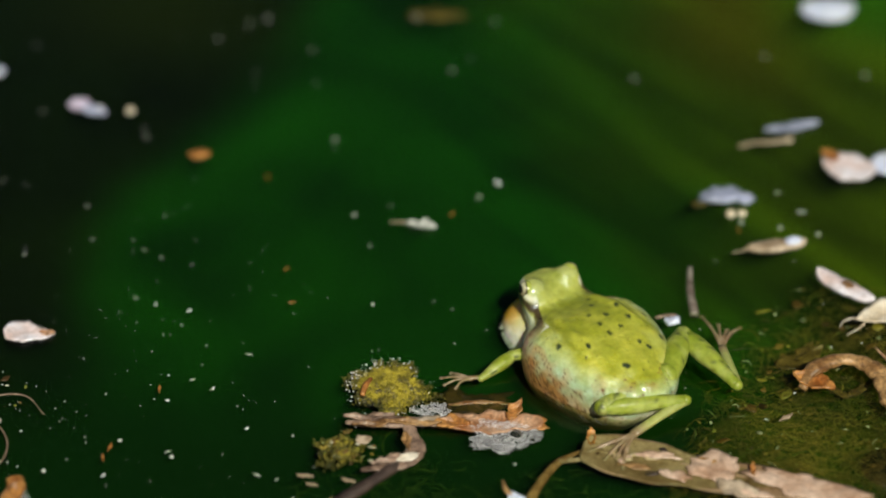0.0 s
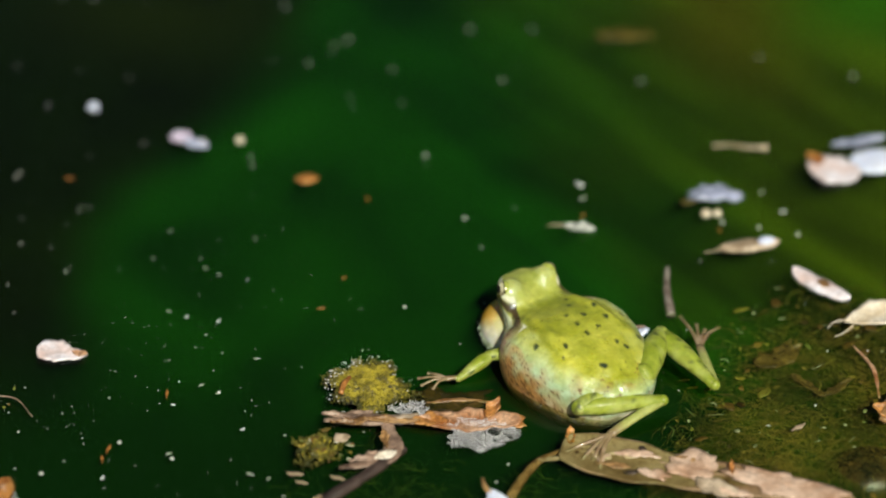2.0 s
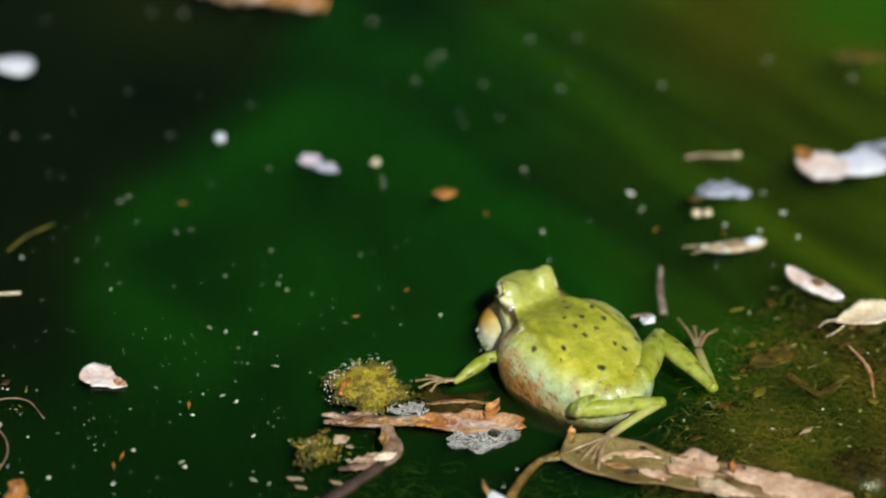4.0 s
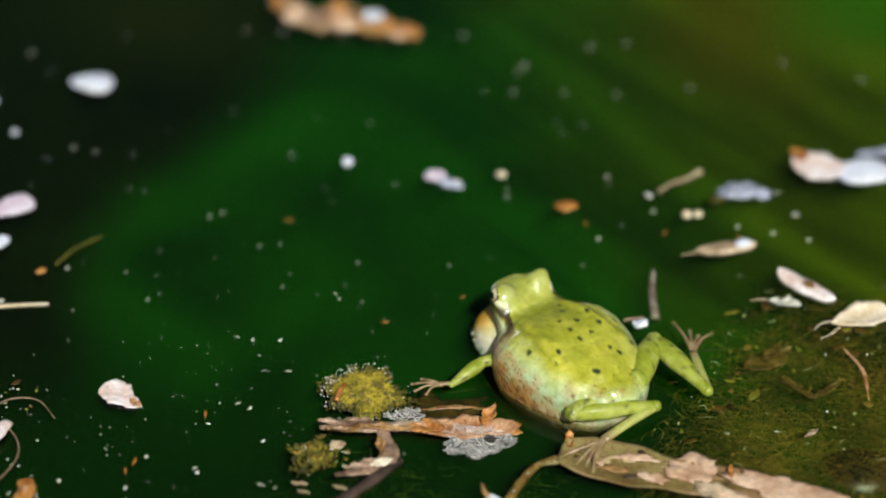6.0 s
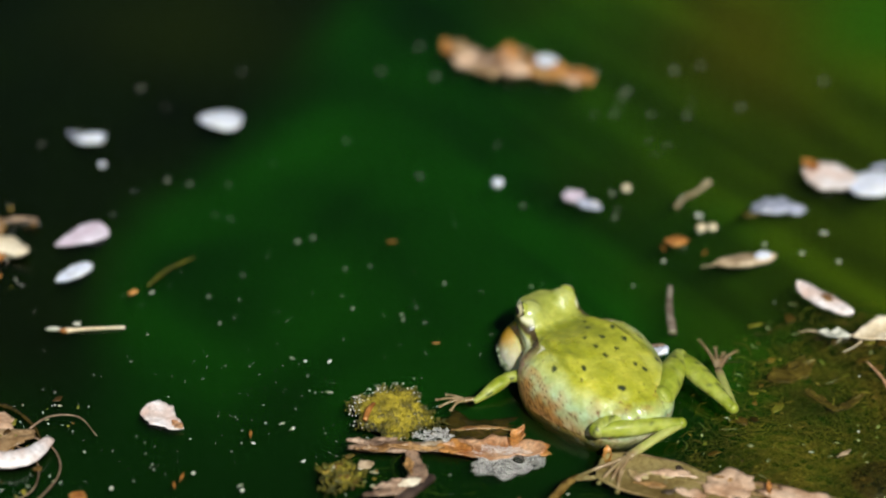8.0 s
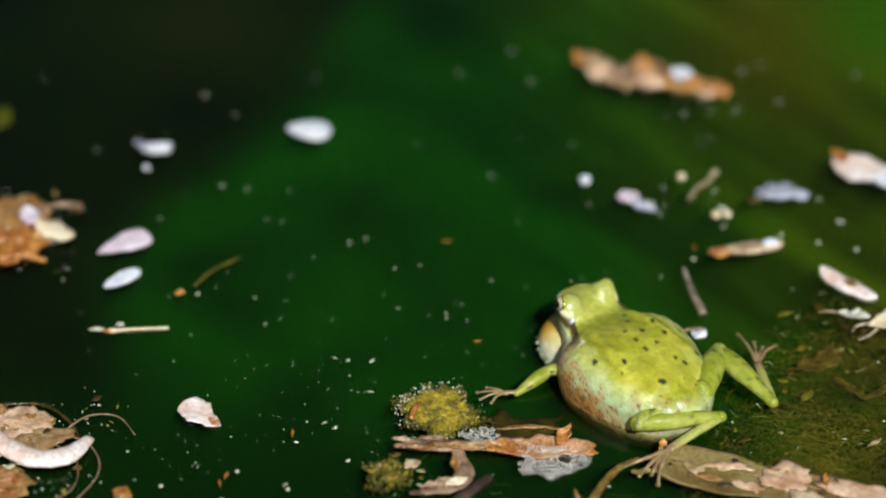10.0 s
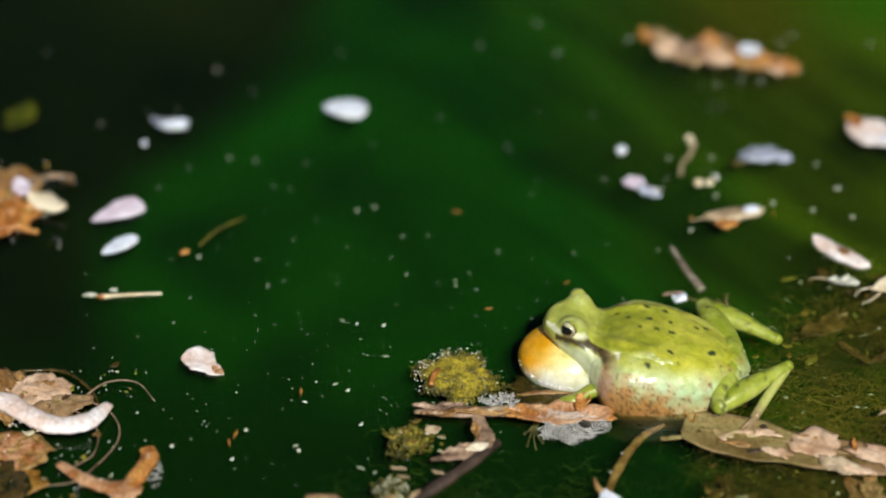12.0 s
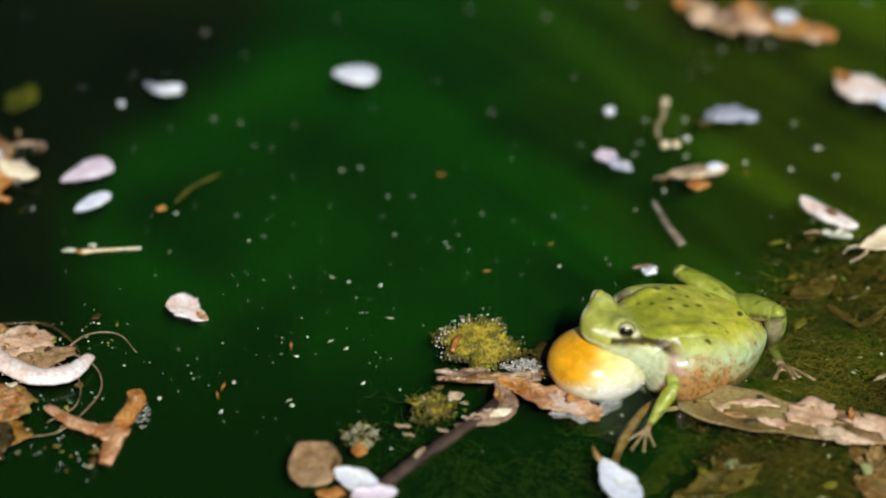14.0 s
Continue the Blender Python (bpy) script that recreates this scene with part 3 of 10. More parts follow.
def foot_tan(x, y, z, long_sole=False):
    v = Vector((x, y, z))
    c = mixed((0.24, 0.15, 0.09), (0.4, 0.3, 0.21), 0.5 + noise.noise(v * 0.8))
    return mixed(c, (0.4, 0.43, 0.14), (12 - x) / 3 if long_sole else (1.5 - x) / 3)


def limb(name, length, radii, parent, bow=0.0, flat=0.9):
    """A leg segment along x from its joint."""
    line = [(length * k / 4, 0, bow * math.sin(math.pi * k / 4)) for k in range(5)]
    vf = plain(bent(line, radii, 22, 14, flat))
    vf = joined([vf, plain(ball((0, 0, 0), (radii[0],) * 3, 14, 8)), plain(ball((length, 0, 0), (radii[-1],) * 3, 14, 8))])
    return skin_part(name, vf, parent, limb_green, LIMB_SKIN)


def foot(name, sole, toes, parent, radius=0.75, web=False, ankle=1.2):
    """A foot along x: a sole and spread toes with round tips; toes: angle, length."""
    bits = [plain(bent([(0, 0, 0), (sole * 0.5, 0, 0.2), (sole, 0, 0)], [radius * ankle, radius * ankle * 0.85, radius * 1.5], 14, 10, 0.7))]
    for ang, ln in toes:
        a = radians(ang)
        tip = (sole + ln * math.cos(a), ln * math.sin(a), -0.3)
        bits.append(plain(bent([(sole - 0.3, 0, 0), (sole + ln * 0.5 * math.cos(a * 0.85), ln * 0.5 * math.sin(a * 0.85), 0.35), tip], [radius * 0.8, radius * 0.6, radius * 0.5], 9, 7, 0.8)))
        bits.append(plain(ball(tip, (radius * 0.85, radius * 0.85, radius * 0.5), 9, 6)))
    if web:
        for (a0, l0), (a1, l1) in zip(toes, toes[1:]):
            p = [(sole - 0.3, 0.0)] + [(sole + ln * f * math.cos(radians(an)), ln * f * math.sin(radians(an))) for an, ln, f in ((a0, l0, 0.62), ((a0 + a1) / 2, (l0 + l1) / 2, 0.42), (a1, l1, 0.62))]
            bits.append(([(x, y, 0.12) for x, y in p] + [(x, y, -0.12) for x, y in p], [(0, 1, 2, 3), (7, 6, 5, 4), (0, 4, 5, 1), (1, 5, 6, 2), (2, 6, 7, 3), (3, 7, 4, 0)]))
    return skin_part(name, joined(bits), parent, lambda x, y, z: foot_tan(x, y, z, sole > 6), FOOT_SKIN)


def sac_colour(x, y, z):
    """Amber above and ahead, white below, greenish towards the jaw; x ahead and z up within -1 to 1."""
    v = Vector((x, y, z))
    c = mixed((0.78, 0.77, 0.88), (0.74, 0.7, 0.4), (z + 0.0 + 0.15 * noise.noise(v * 2.0)) * 1.3)
    c = mixed(c, (0.55, 0.58, 0.3), (-x - 0.25 + 0.3 * z) * 1.5)
    c = mixed(c, (0.76, 0.66, 0.2), (z * 0.6 + x * 0.6 - 0.32) * 1.6)
    return mixed(c, (0.84, 0.4, 0.012), (z * 0.5 + x * 0.85 - 0.54 + 0.15 * noise.noise(v * 2.5)) * 2.6)


def eye_colour(x, y, z):
    """x, y, z within -1 to 1 on the eyeball, whose pupil looks along +y."""
    r = math.hypot(x, z * 1.1)
    if y > 0 and math.hypot(x * 0.72, z * 1.15) < 0.56:
        return (0.004, 0.004, 0.004)
    if r < 1.0 and y > 0.12:
        c = mixed((0.55, 0.52, 0.38), (0.2, 0.15, 0.08), 0.45 - 1.0 * z + 0.5 * noise.noise(Vector((x, y, z)) * 6))
        return mixed(c, (0.05, 0.04, 0.02), (r - 0.9) / 0.05)
    return (0.42, 0.46, 0.1)


FROG = empty("frog", "lime-green tree frog with dark spots, floating and calling", "frog")
skin_part("body", body_skin(), FROG, skin_colour, SKIN)
flank_left = skin_part("flank", body_skin(110, 120, 1.0, -0.5, 2.5, -16.2, 13.2, False), FROG, skin_colour, SKIN)
flank_right = skin_part("flank", body_skin(110, 120, 1.0, -0.5, -2.5, -16.2, 13.2, False), FROG, skin_colour, SKIN)


def eyeball(side):
    vf = ball((0, 0, 0), (1, 1, 1), 36, 24)
    unit = plain(vf)
    cols = [eye_colour(v[0], v[1] * side, v[2]) for v in unit[0]]
    ob = mesh_object("eye", [Vector(v) * 1.75 for v in vf[0]], vf[1], EYE_MAT, FROG, "glossy dark eye with a gold iris", colours=cols)
    ob.matrix_basis = pose(17.8 * MM, side * 5.5 * MM, 10.7 * MM, side * 18, 0, side * -30)


eyeball(1)
eyeball(-1)


def sac_part(name, r, label, amber=0.0):
    vf = plain(ball((0, 0, 0), r, 56, 36))
    cols = [sac_colour(v[0] / r[0] + amber, v[1] / r[1], v[2] / r[2] + amber * 0.3) for v in vf[0]]
    return mesh_object(name, [Vector(v) * MM for v in vf[0]], vf[1], SAC, FROG, label, colours=cols)


def droplets():
    """Drops and tiny bubbles that cling to the skin along the water line."""
    rng = random.Random(31)
    bits = []
    for _ in range(120):
        a = rng.uniform(-2.9, 2.9)
        x, y = 15.5 * math.cos(a) - 2, 14.2 * math.sin(a)
        bits.append(moved(dome(rng.choice((0.12, 0.16, 0.2, 0.3)), 8, 4), x + rng.uniform(-0.8, 0.8), y + rng.uniform(-0.4, 1.0) * (1 if y > 0 else -1), rng.uniform(0.0, 0.3)))
    verts, faces = joined(bits)
    ob = mesh_object("clinging_froth", verts, faces, BUBBLE, FROG, "tiny clear bubbles at the water line")
    ob["kind"] = "stuff"


droplets()
throat = sac_part("throat", (10.2, 9.2, 6.5), "slack amber and white throat skin", 0.1)
def throat_froth():
    """Tiny white bubbles gathered in front of the throat at the water line."""
    rng = random.Random(17)
    bits = []
    for _ in range(70):
        a, s = rng.gauss(1.35, 0.36), 0.97 + abs(rng.gauss(0, 0.05))
        r = rng.choice((0.07, 0.1, 0.13, 0.18))
        bits.append(ball((10.2 * s * math.cos(a), 9.2 * s * math.sin(a), 0.4 - 0.6 * math.sin(a) + 0.3 * rng.random()), (r, r, r), 6, 4))
    ob = mesh_object("clinging_froth", *joined(bits), FROTH, throat, "tiny white bubbles at the water line")
    ob["kind"] = "stuff"


throat_froth()
vocal_sac = sac_part("vocal_sac", (12.0, 12.2, 9.5), "blown-up amber and white vocal sac", 0.15)

SEGMENTS = {}
for key in ("left", "right"):
    SEGMENTS["upper_arm", key] = limb("upper_arm", 6.0, (1.6, 1.6, 1.4, 1.1), FROG)
    SEGMENTS["forearm", key] = limb("forearm", 8.0, (1.15, 1.5, 1.35, 1.05, 0.7), FROG)
    SEGMENTS["hand_foot", key] = foot("front_foot", 2.5, ((-34, 4.2), (-10, 5.5), (14, 5.0), (42, 3.6)), FROG, 0.48)
    SEGMENTS["thigh", key] = limb("thigh", 14.0, (2.6, 2.9, 2.6, 1.7), FROG, 0.3)
    SEGMENTS["shank", key] = limb("shank", 16.2, (1.6, 2.2, 2.25, 1.9, 1.4, 1.15), FROG, 0.3)
    SEGMENTS["hind_foot", key] = foot("hind_foot", 12.8, ((-38, 8.5), (-22, 6.5), (-8, 8.0), (8, 11.0)) if key == "right" else ((38, 8.5), (22, 6.5), (8, 8.0), (-16, 10.0)), FROG, 0.62, True, 1.9)


def aim(p, q, roll=0.0):
    """The pose of a limb at p (mm) that points to q."""
    d = Vector(q) - Vector(p)
    yaw = math.degrees(math.atan2(d.y, d.x))
    dip = -math.degrees(math.atan2(d.z, math.hypot(d.x, d.y)))
    return pose(p[0] * MM, p[1] * MM, p[2] * MM, roll, dip, yaw)


def chain(names, lengths, side, rows):
    """Key a leg: rows of seconds and its joints (mm); every next segment starts where the last one ends."""
    keyed = [[] for _ in names]
    for t, joints in rows:
        p = Vector(joints[0])
        for k, ln in enumerate(lengths):
            q = Vector(joints[k + 1])
            keyed[k].append((t, aim(p, q)))
            p = p + (q - Vector(joints[k])).normalized() * ln if (q - p).length < 0.01 else p + (q - p).normalized() * ln
    for nm, r in zip(names, keyed):
        walk(SEGMENTS[nm, side], r)


# ---- things afloat ----
AFLOAT = {}
def afloat(key, name, label, category, pieces, group="", z=0.0):
    """A thing on the water, of one piece or of several; pieces: part name, shape, material, label."""
    if len(pieces) == 1:
        ob = mesh_object(name, *pieces[0][1], pieces[0][2])
    else:
        ob = new(name)
        for p in pieces:
            part(p[0], p[1], p[2], ob, p[3] if len(p) > 3 else "")
    AFLOAT[key] = tagged(ob, label, category, group)
    return ob


def bead(r, squash=0.8):
    return ball((0, 0, r * 0.3), (r, r, r * squash), 14, 9)


def filament(rng, x, y, z, length, r, bend=0.9, sides=3, steps=5):
    """One thin curling thread."""
    a = rng.uniform(0, 6.28)
    p = Vector((x, y, z))
    pts = [p.copy()]
    for _ in range(steps):
        a += rng.uniform(-bend, bend)
        p = p + Vector((math.cos(a), math.sin(a), rng.uniform(-0.25, 0.25))) * (length / steps)
        p.z = min(p.z, -0.5)
        pts.append(p.copy())
    return tube(pts, [r] * (steps + 1), sides)


def weed_raft():
    """Threads of weed matted just under the surface, thick near the frog and thinning out."""
    rng = random.Random(4)
    bits = []
    green = []
    while len(bits) < 24000:
        x, y = rng.uniform(10, 130), rng.uniform(-100, 5)
        dens = min(1.0, max(0.0, (x - 34 - 0.5 * max(0.0, y + 62)) / 20)) * min(1.0, max(0.0, (-8 - y + 0.12 * (x - 60)) / 30))
        if rng.random() > dens * (0.45 + 0.9 * noise.noise(Vector((x * 0.05, y * 0.05, 0))) + 0.3):
            continue
        z = -1.0 - rng.random() ** 1.2 * 12
        bits.append(filament(rng, x, y, z, rng.uniform(1.5, 6), rng.uniform(0.018, 0.045), 0.9))
    while len(green) < 5000:
        x, y = rng.uniform(-30, 110), rng.uniform(-105, -38)
        if rng.random() > min(1.0, max(0.0, (-56 - y) / 25)) * (0.5 + noise.noise(Vector((x * 0.06, y * 0.06, 5)))):
            continue
        green.append(filament(rng, x, y, -1.5 - rng.random() * 12, rng.uniform(2, 7), rng.uniform(0.014, 0.045)))
    ob = mesh_object("weed_raft", *joined_fast(bits), WEED)
    AFLOAT["weed"] = tagged(ob, "olive threads of pond weed matted under the surface", "pond weed", kind="stuff")
    litter = []
    while len(litter) < 700:
        x, y = rng.uniform(30, 125), rng.uniform(-100, -8)
        if x - 30 - 0.5 * max(0.0, y + 62) < 6:
            continue
        sz = rng.choice((0.2, 0.25, 0.3, 0.4, 0.5, 0.8, 1.4))
        if rng.random() < 0.5:
            litter.append(moved(scrap(sz, sz * rng.uniform(0.4, 0.9), 0.25, 0.4, 0.2, len(litter), 12, 3), x, y, -0.4 - rng.random() * 3.5, rng.uniform(0, 180), rng.uniform(-25, 25)))
        else:
            litter.append(moved(bent([(-2 * sz, 0, 0), (0, rng.uniform(-1, 1) * sz, 0.2), (2 * sz, 0, 0)], [0.05, 0.1, 0.05], 7, 4), x, y, -0.4 - rng.random() * 3.0, rng.uniform(0, 180)))
    ob = mesh_object("weed_litter", *joined_fast(litter), LITTER)
    AFLOAT["litter"] = tagged(ob, "brown and yellow crumbs caught in the pond weed", "litter", kind="stuff")
    ob = mesh_object("green_weed", *joined_fast(green), GREENWEED)
    AFLOAT["greenweed"] = tagged(ob, "green threads of pond weed under the surface", "pond weed", kind="stuff")


def joined_fast(bits):
    verts, faces = [], []
    for v, f in bits:
        k = len(verts)
        verts.extend(v)
        faces.extend([tuple(i + k for i in q) for q in f])
    return verts, faces


def plush(n, rx, ry, top, seed, lo=0.0, hi=1.15, rag=0.5):
    """Short leafy shoots over a low uneven cushion, thinning towards its edge."""
    rng = random.Random(seed)
    bits = []
    while len(bits) < n:
        a, s = rng.uniform(0, 6.28), rng.random() ** 0.62 * hi
        if s < lo:
            continue
        d = Vector((math.cos(a), math.sin(a), 0))
        s *= 1 + rag * (noise.noise(d * 1.6 + Vector((seed, 0, 0))) + 0.5 * noise.noise(d * 5 + Vector((seed, 2, 0))))
        x, y = rx * s * d.x, ry * s * d.y
        z = max(0.15, 0.5 + top * (1 - s * s)) + 0.5 * noise.noise(Vector((x * 0.6, y * 0.6, seed)))
        b, ln = rng.uniform(0, 6.28), rng.uniform(0.45, 1.1)
        c, e = math.cos(b), math.sin(b)
        bits.append(tube([(x, y, z - 0.5), (x + 0.4 * ln * c, y + 0.4 * ln * e, z + 0.3 * ln), (x + ln * c, y + ln * e, z + 0.15 * ln)], [0.1, 0.13, 0.04], 4))
    return joined_fast(bits)


def stuff(name, vf, material, root, label=""):
    ob = mesh_object(name, *vf, material, root, label)
    ob["kind"] = "stuff"
    return ob


def moss_clump():
    """A low cushion of yellow-green moss with a rim of tiny bubbles and one red-brown splinter."""
    rng = random.Random(8)
    root = new("moss_clump")
    part("cushion", scrap(5.4, 5.2, 1.5, 0.35, 0.9, 3, 64, 9), MOSSDARK, root)
    stuff("plush", plush(2300, 5.9, 5.9, 1.4, 8, 0.0, 1.05, 0.4), MOSS, root)
    stuff("dark_plush", plush(700, 6.7, 6.6, 0.5, 8, 0.7, 1.15, 0.5), MOSSDARK, root)
    clear, white = [], []
    for _ in range(130):
        a = rng.uniform(-3.0, 0.3)
        s = rng.uniform(0.25, 1.05)
        r = rng.choice((0.16, 0.22, 0.3, 0.42))
        clear.append(moved(dome(r, 10, 5), 6.4 * s * math.cos(a), 6.2 * s * math.sin(a), 0.5 + 1.5 * max(0.0, 1 - s * s)))
    for _ in range(150):
        a = rng.gauss(2.3, 0.65) if rng.random() < 0.6 else rng.uniform(0, 6.28)
        s = rng.uniform(0.85, 1.3)
        r = rng.choice((0.07, 0.1, 0.13, 0.17))
        white.append(ball((6.9 * s * math.cos(a), 6.9 * s * math.sin(a), 0.3 + 0.5 * rng.random()), (r, r, r), 6, 4))
    stuff("clear_froth", joined_fast(clear), BUBBLE, root)
    stuff("froth", joined_fast(white), FROTH, root)
    part("splinter", moved(bent([(-2.6, 0, 0), (0, 0.2, 0.4), (2.6, 0, 0)], [0.5, 0.65, 0.4], 8, 7), -4.4, -1.4, 1.9, 72), ORANGE, root, "red-brown wood splinter")
    AFLOAT["moss"] = tagged(root, "cushion of yellow-green moss rimmed with tiny bubbles", "moss")


def ring(r, thick, sides=10, tube_sides=4):
    """The bright rim of a bubble, its reflection modelled as a white ring, in mm."""
    verts, faces = [], []
    for i in range(sides):
        a = 2 * math.pi * i / sides
        for j in range(tube_sides):
            b = 2 * math.pi * j / tube_sides
            d = r + thick * math.cos(b)
            verts.append((d * math.cos(a) * MM, d * math.sin(a) * MM, thick * math.sin(b) * MM))
    for i in range(sides):
        for j in range(tube_sides):
            p, q = i * tube_sides, ((i + 1) % sides) * tube_sides
            k = (j + 1) % tube_sides
            faces.append((p + j, q + j, q + k, p + k))
    return verts, faces


def foam(key, label, n, rx, ry, seed, big=(), sizes=(0.15, 0.19, 0.25, 0.34)):
    """Froth: white rings for walls and bright rims round small dark cells, with a few large clear bubbles."""
    rng = random.Random(seed)
    caps, rims = [], []
    cells = list(big)
    tries = 0
    while len(cells) < n and tries < n * 14:
        tries += 1
        a, s = rng.uniform(0, 6.28), math.sqrt(rng.random())
        s *= 1 + 0.6 * noise.noise(Vector((math.cos(a) * 1.8, math.sin(a) * 1.8, seed))) + 0.2 * noise.noise(Vector((math.cos(a) * 6, math.sin(a) * 6, seed)))
        r = rng.choice(sizes)
        x, y = rx * s * math.cos(a), ry * s * math.sin(a)
        if all((x - p) ** 2 + (y - q) ** 2 > ((r + w) * 0.92) ** 2 for p, q, w in cells):
            cells.append((x, y, r))
    for x, y, r in cells:
        z = 0.5 + 0.25 * rng.random()
        if r > 0.2:
            caps.append(moved(dome(r, 10, 5, 0.8), x, y, 0.25))
        if r < 0.25 and rng.random() < 0.3:
            rims.append(ball((x, y, z), (r * 0.8, r * 0.8, r * 0.6), 8, 5))
        else:
            rims.append(moved(ring(r, 0.018 + 0.05 * r, 9, 5), x, y, z, 0, rng.uniform(-14, 14), rng.uniform(-14, 14)))
            # a white dot on each ring in place of its glint
            a = rng.uniform(0, 6.28)
            rims.append(ball((x + 0.6 * r * math.cos(a), y + 0.6 * r * math.sin(a), z + 0.3 * r), (0.06, 0.06, 0.05), 6, 4))
    root = new("foam")
    stuff("film", joined_fast(caps), BUBBLE, root)
    stuff("froth", joined_fast(rims), FROTH, root)
    AFLOAT[key] = tagged(root, label, "foam")


def near_frog():
    moss_clump()
    afloat("stalk", "brown_stalk", "wet pinkish-brown forked stalk among moss and foam", "plant stalk", (
        ("stem", bent([(-8.5, 0.6, 0.1), (-3, 0.2, 0.5), (4, 0.2, 0.6), (11.5, 0.8, 0.2)], [0.5, 1.5, 1.5, 1.2], 30, 12, 0.35, 0.12, 2), STALK),
        ("fork", bent([(3.4, -0.5, 0.5), (4.4, -4, 0.7), (5.0, -8, 0.7), (2.5, -11.4, 0.5), (-5.2, -12.6, 0.0)], [1.2, 1.3, 2.0, 1.5, 0.4], 30, 12, 0.32, 0.12, 3), STALK),
        ("bark_shred", moved(blade(10, 1.6, 0.3, (0.4, 0.7), 0.5, 0.3, 0.25, 61), -4.0, 1.2, 0.7, 3), STALK),
        ("bark_shred", moved(blade(11, 1.5, 0.3, (0.5, 0.4), 0.4, 0.2, 0.25, 62), 4.5, -0.7, 1.0, -3), BROWN),
        ("bark_shred", moved(blade(8, 1.4, 0.3, (0.5, 0.5), 0.5, 0.2, 0.28, 63), -3.2, -0.9, 0.8, 5), BROWN),
        ("bark_shred", moved(blade(5, 1.3, 0.3, (0.5, 0.5), 0.4, 0.2, 0.28, 64), 3.4, -6.4, 1.2, 100), BROWN),
        ("bark_shred", moved(blade(6, 1.8, 0.3, (0.6, 0.5), 0.4, 0.2, 0.28, 65), -0.6, -11.2, 0.9, 22), STALK),
        ("pale_flake", moved(scrap(2.0, 1.3, 0.3, 0.35, 0.3, 66, 24, 4), 7.6, 0.4, 1.0), HUSK),
        ("pale_flake", moved(scrap(1.9, 1.2, 0.3, 0.35, 0.3, 67, 24, 4), 3.4, -10.2, 1.3, 20), CREAM)))
    afloat("orange_leaf", "orange_leaf", "soaked orange-pink leaf scrap lying in foam", "leaf", (
        ("leaf_blade", blade(20, 5.4, 0.4, (0.5, 0.35), 0.6, 0.5, 0.16, 6, 40, 11), PEACH),
        ("orange_tip", moved(blade(7, 3.0, 0.4, (0.5, 0.6), 0.4, 0.4, 0.18, 68), -7.5, -0.4, 0.5), ORANGE),
        ("raised_lobe", moved(blade(5.5, 2.4, 0.4, (0.5, 0.9), 0.8, 0.7, 0.2, 5), 4.6, 2.8, 0.7, 62, -12), ORANGE),
        ("torn_edge", moved(scrap(1.6, 1.8, 0.4, 0.4, 0.5, 69, 24, 5), 9.0, -0.4, 0.6), ORANGE),
        ("dark_rim", moved(bent([(-9, 0, 0), (0, 1.6, 0.3), (8, 1.2, 0)], [0.3, 0.7, 0.4], 16, 7, 0.6, 0.3, 9), -3, 5.0, -0.4), BROWN)))
    foam("foam", "patch of lacy white foam with a few larger bubbles", 400, 6.8, 4.2, 5, ((-2.6, 1.0, 0.8), (2.4, 0.6, 1.4), (5.6, -0.8, 0.8), (0.2, -1.4, 0.5), (-4.6, -0.4, 0.5)), (0.13, 0.17, 0.22, 0.3, 0.4))
    foam("foam2", "small patch of bubbles beside the moss", 150, 3.6, 2.8, 6, ((0.9, -0.6, 0.8), (-1.4, 0.4, 0.5)), (0.14, 0.2, 0.28, 0.36))
    rng = random.Random(12)
    root = new("moss_scrap")
    stuff("plush", plush(420, 3.6, 4.2, 0.0, 12, 0.0, 1.2, 0.7), MOSSDARK, root)
    stuff("yellow_plush", plush(80, 2.8, 3.4, 0.0, 14, 0.0, 1.1, 0.7), MOSS, root)
    bits = []
    for k in range(34):
        a, s = rng.uniform(0, 6.28), rng.random() ** 0.6
        sz = rng.uniform(0.3, 0.9)
        bits.append(moved(scrap(sz, sz * 0.6, 0.3, 0.4, 0.3, 200 + k, 14, 3), 5.6 * s * math.cos(a) + 2.0 * s, 5.4 * s * math.sin(a), 0.5, rng.uniform(0, 180), rng.uniform(-20, 20)))
    stuff("crumb_litter", joined_fast(bits), LITTER, root)
    part("pale_flake", moved(scrap(1.7, 1.2, 0.4, 0.3, 0.3, 70, 22, 4), 4.4, 2.8, 0.7), HUSK, root)
    AFLOAT["sidemoss"] = tagged(root, "flat olive-brown scrap of moss with crumbs", "moss")
    afloat("slime", "slime_film", "thin brown film of slime by the frog's foot", "slime", (("film", scrap(8.5, 4.6, 0.25, 0.55, 0.4, 14, 64, 8), SLIME),), z=0.1)
    afloat("stickB", "twig", "dark wet twig with two pale flecks", "twig", (
        ("stem", bent([(-26, 0.6, -0.8), (-8, 0.4, 0.3), (7, -0.4, 0.4), (17, 0.2, -0.1), (18.4, 0.4, -0.6)], [1.2, 1.3, 1.1, 1.1, 0.7], 40, 12, 0.9, 0.1, 4), BARK),
        ("pale_fleck", moved(blade(3.4, 1.0, 0.3, (0.5, 0.5), 0.1, 0.2, 0.1, 2), -4, 0.5, 1.2, 8), HUSK),
        ("pale_fleck", moved(blade(4.4, 1.1, 0.3, (0.5, 0.5), 0.1, 0.2, 0.1, 3), -21, 1.4, 0.6, 10), HUSK)))
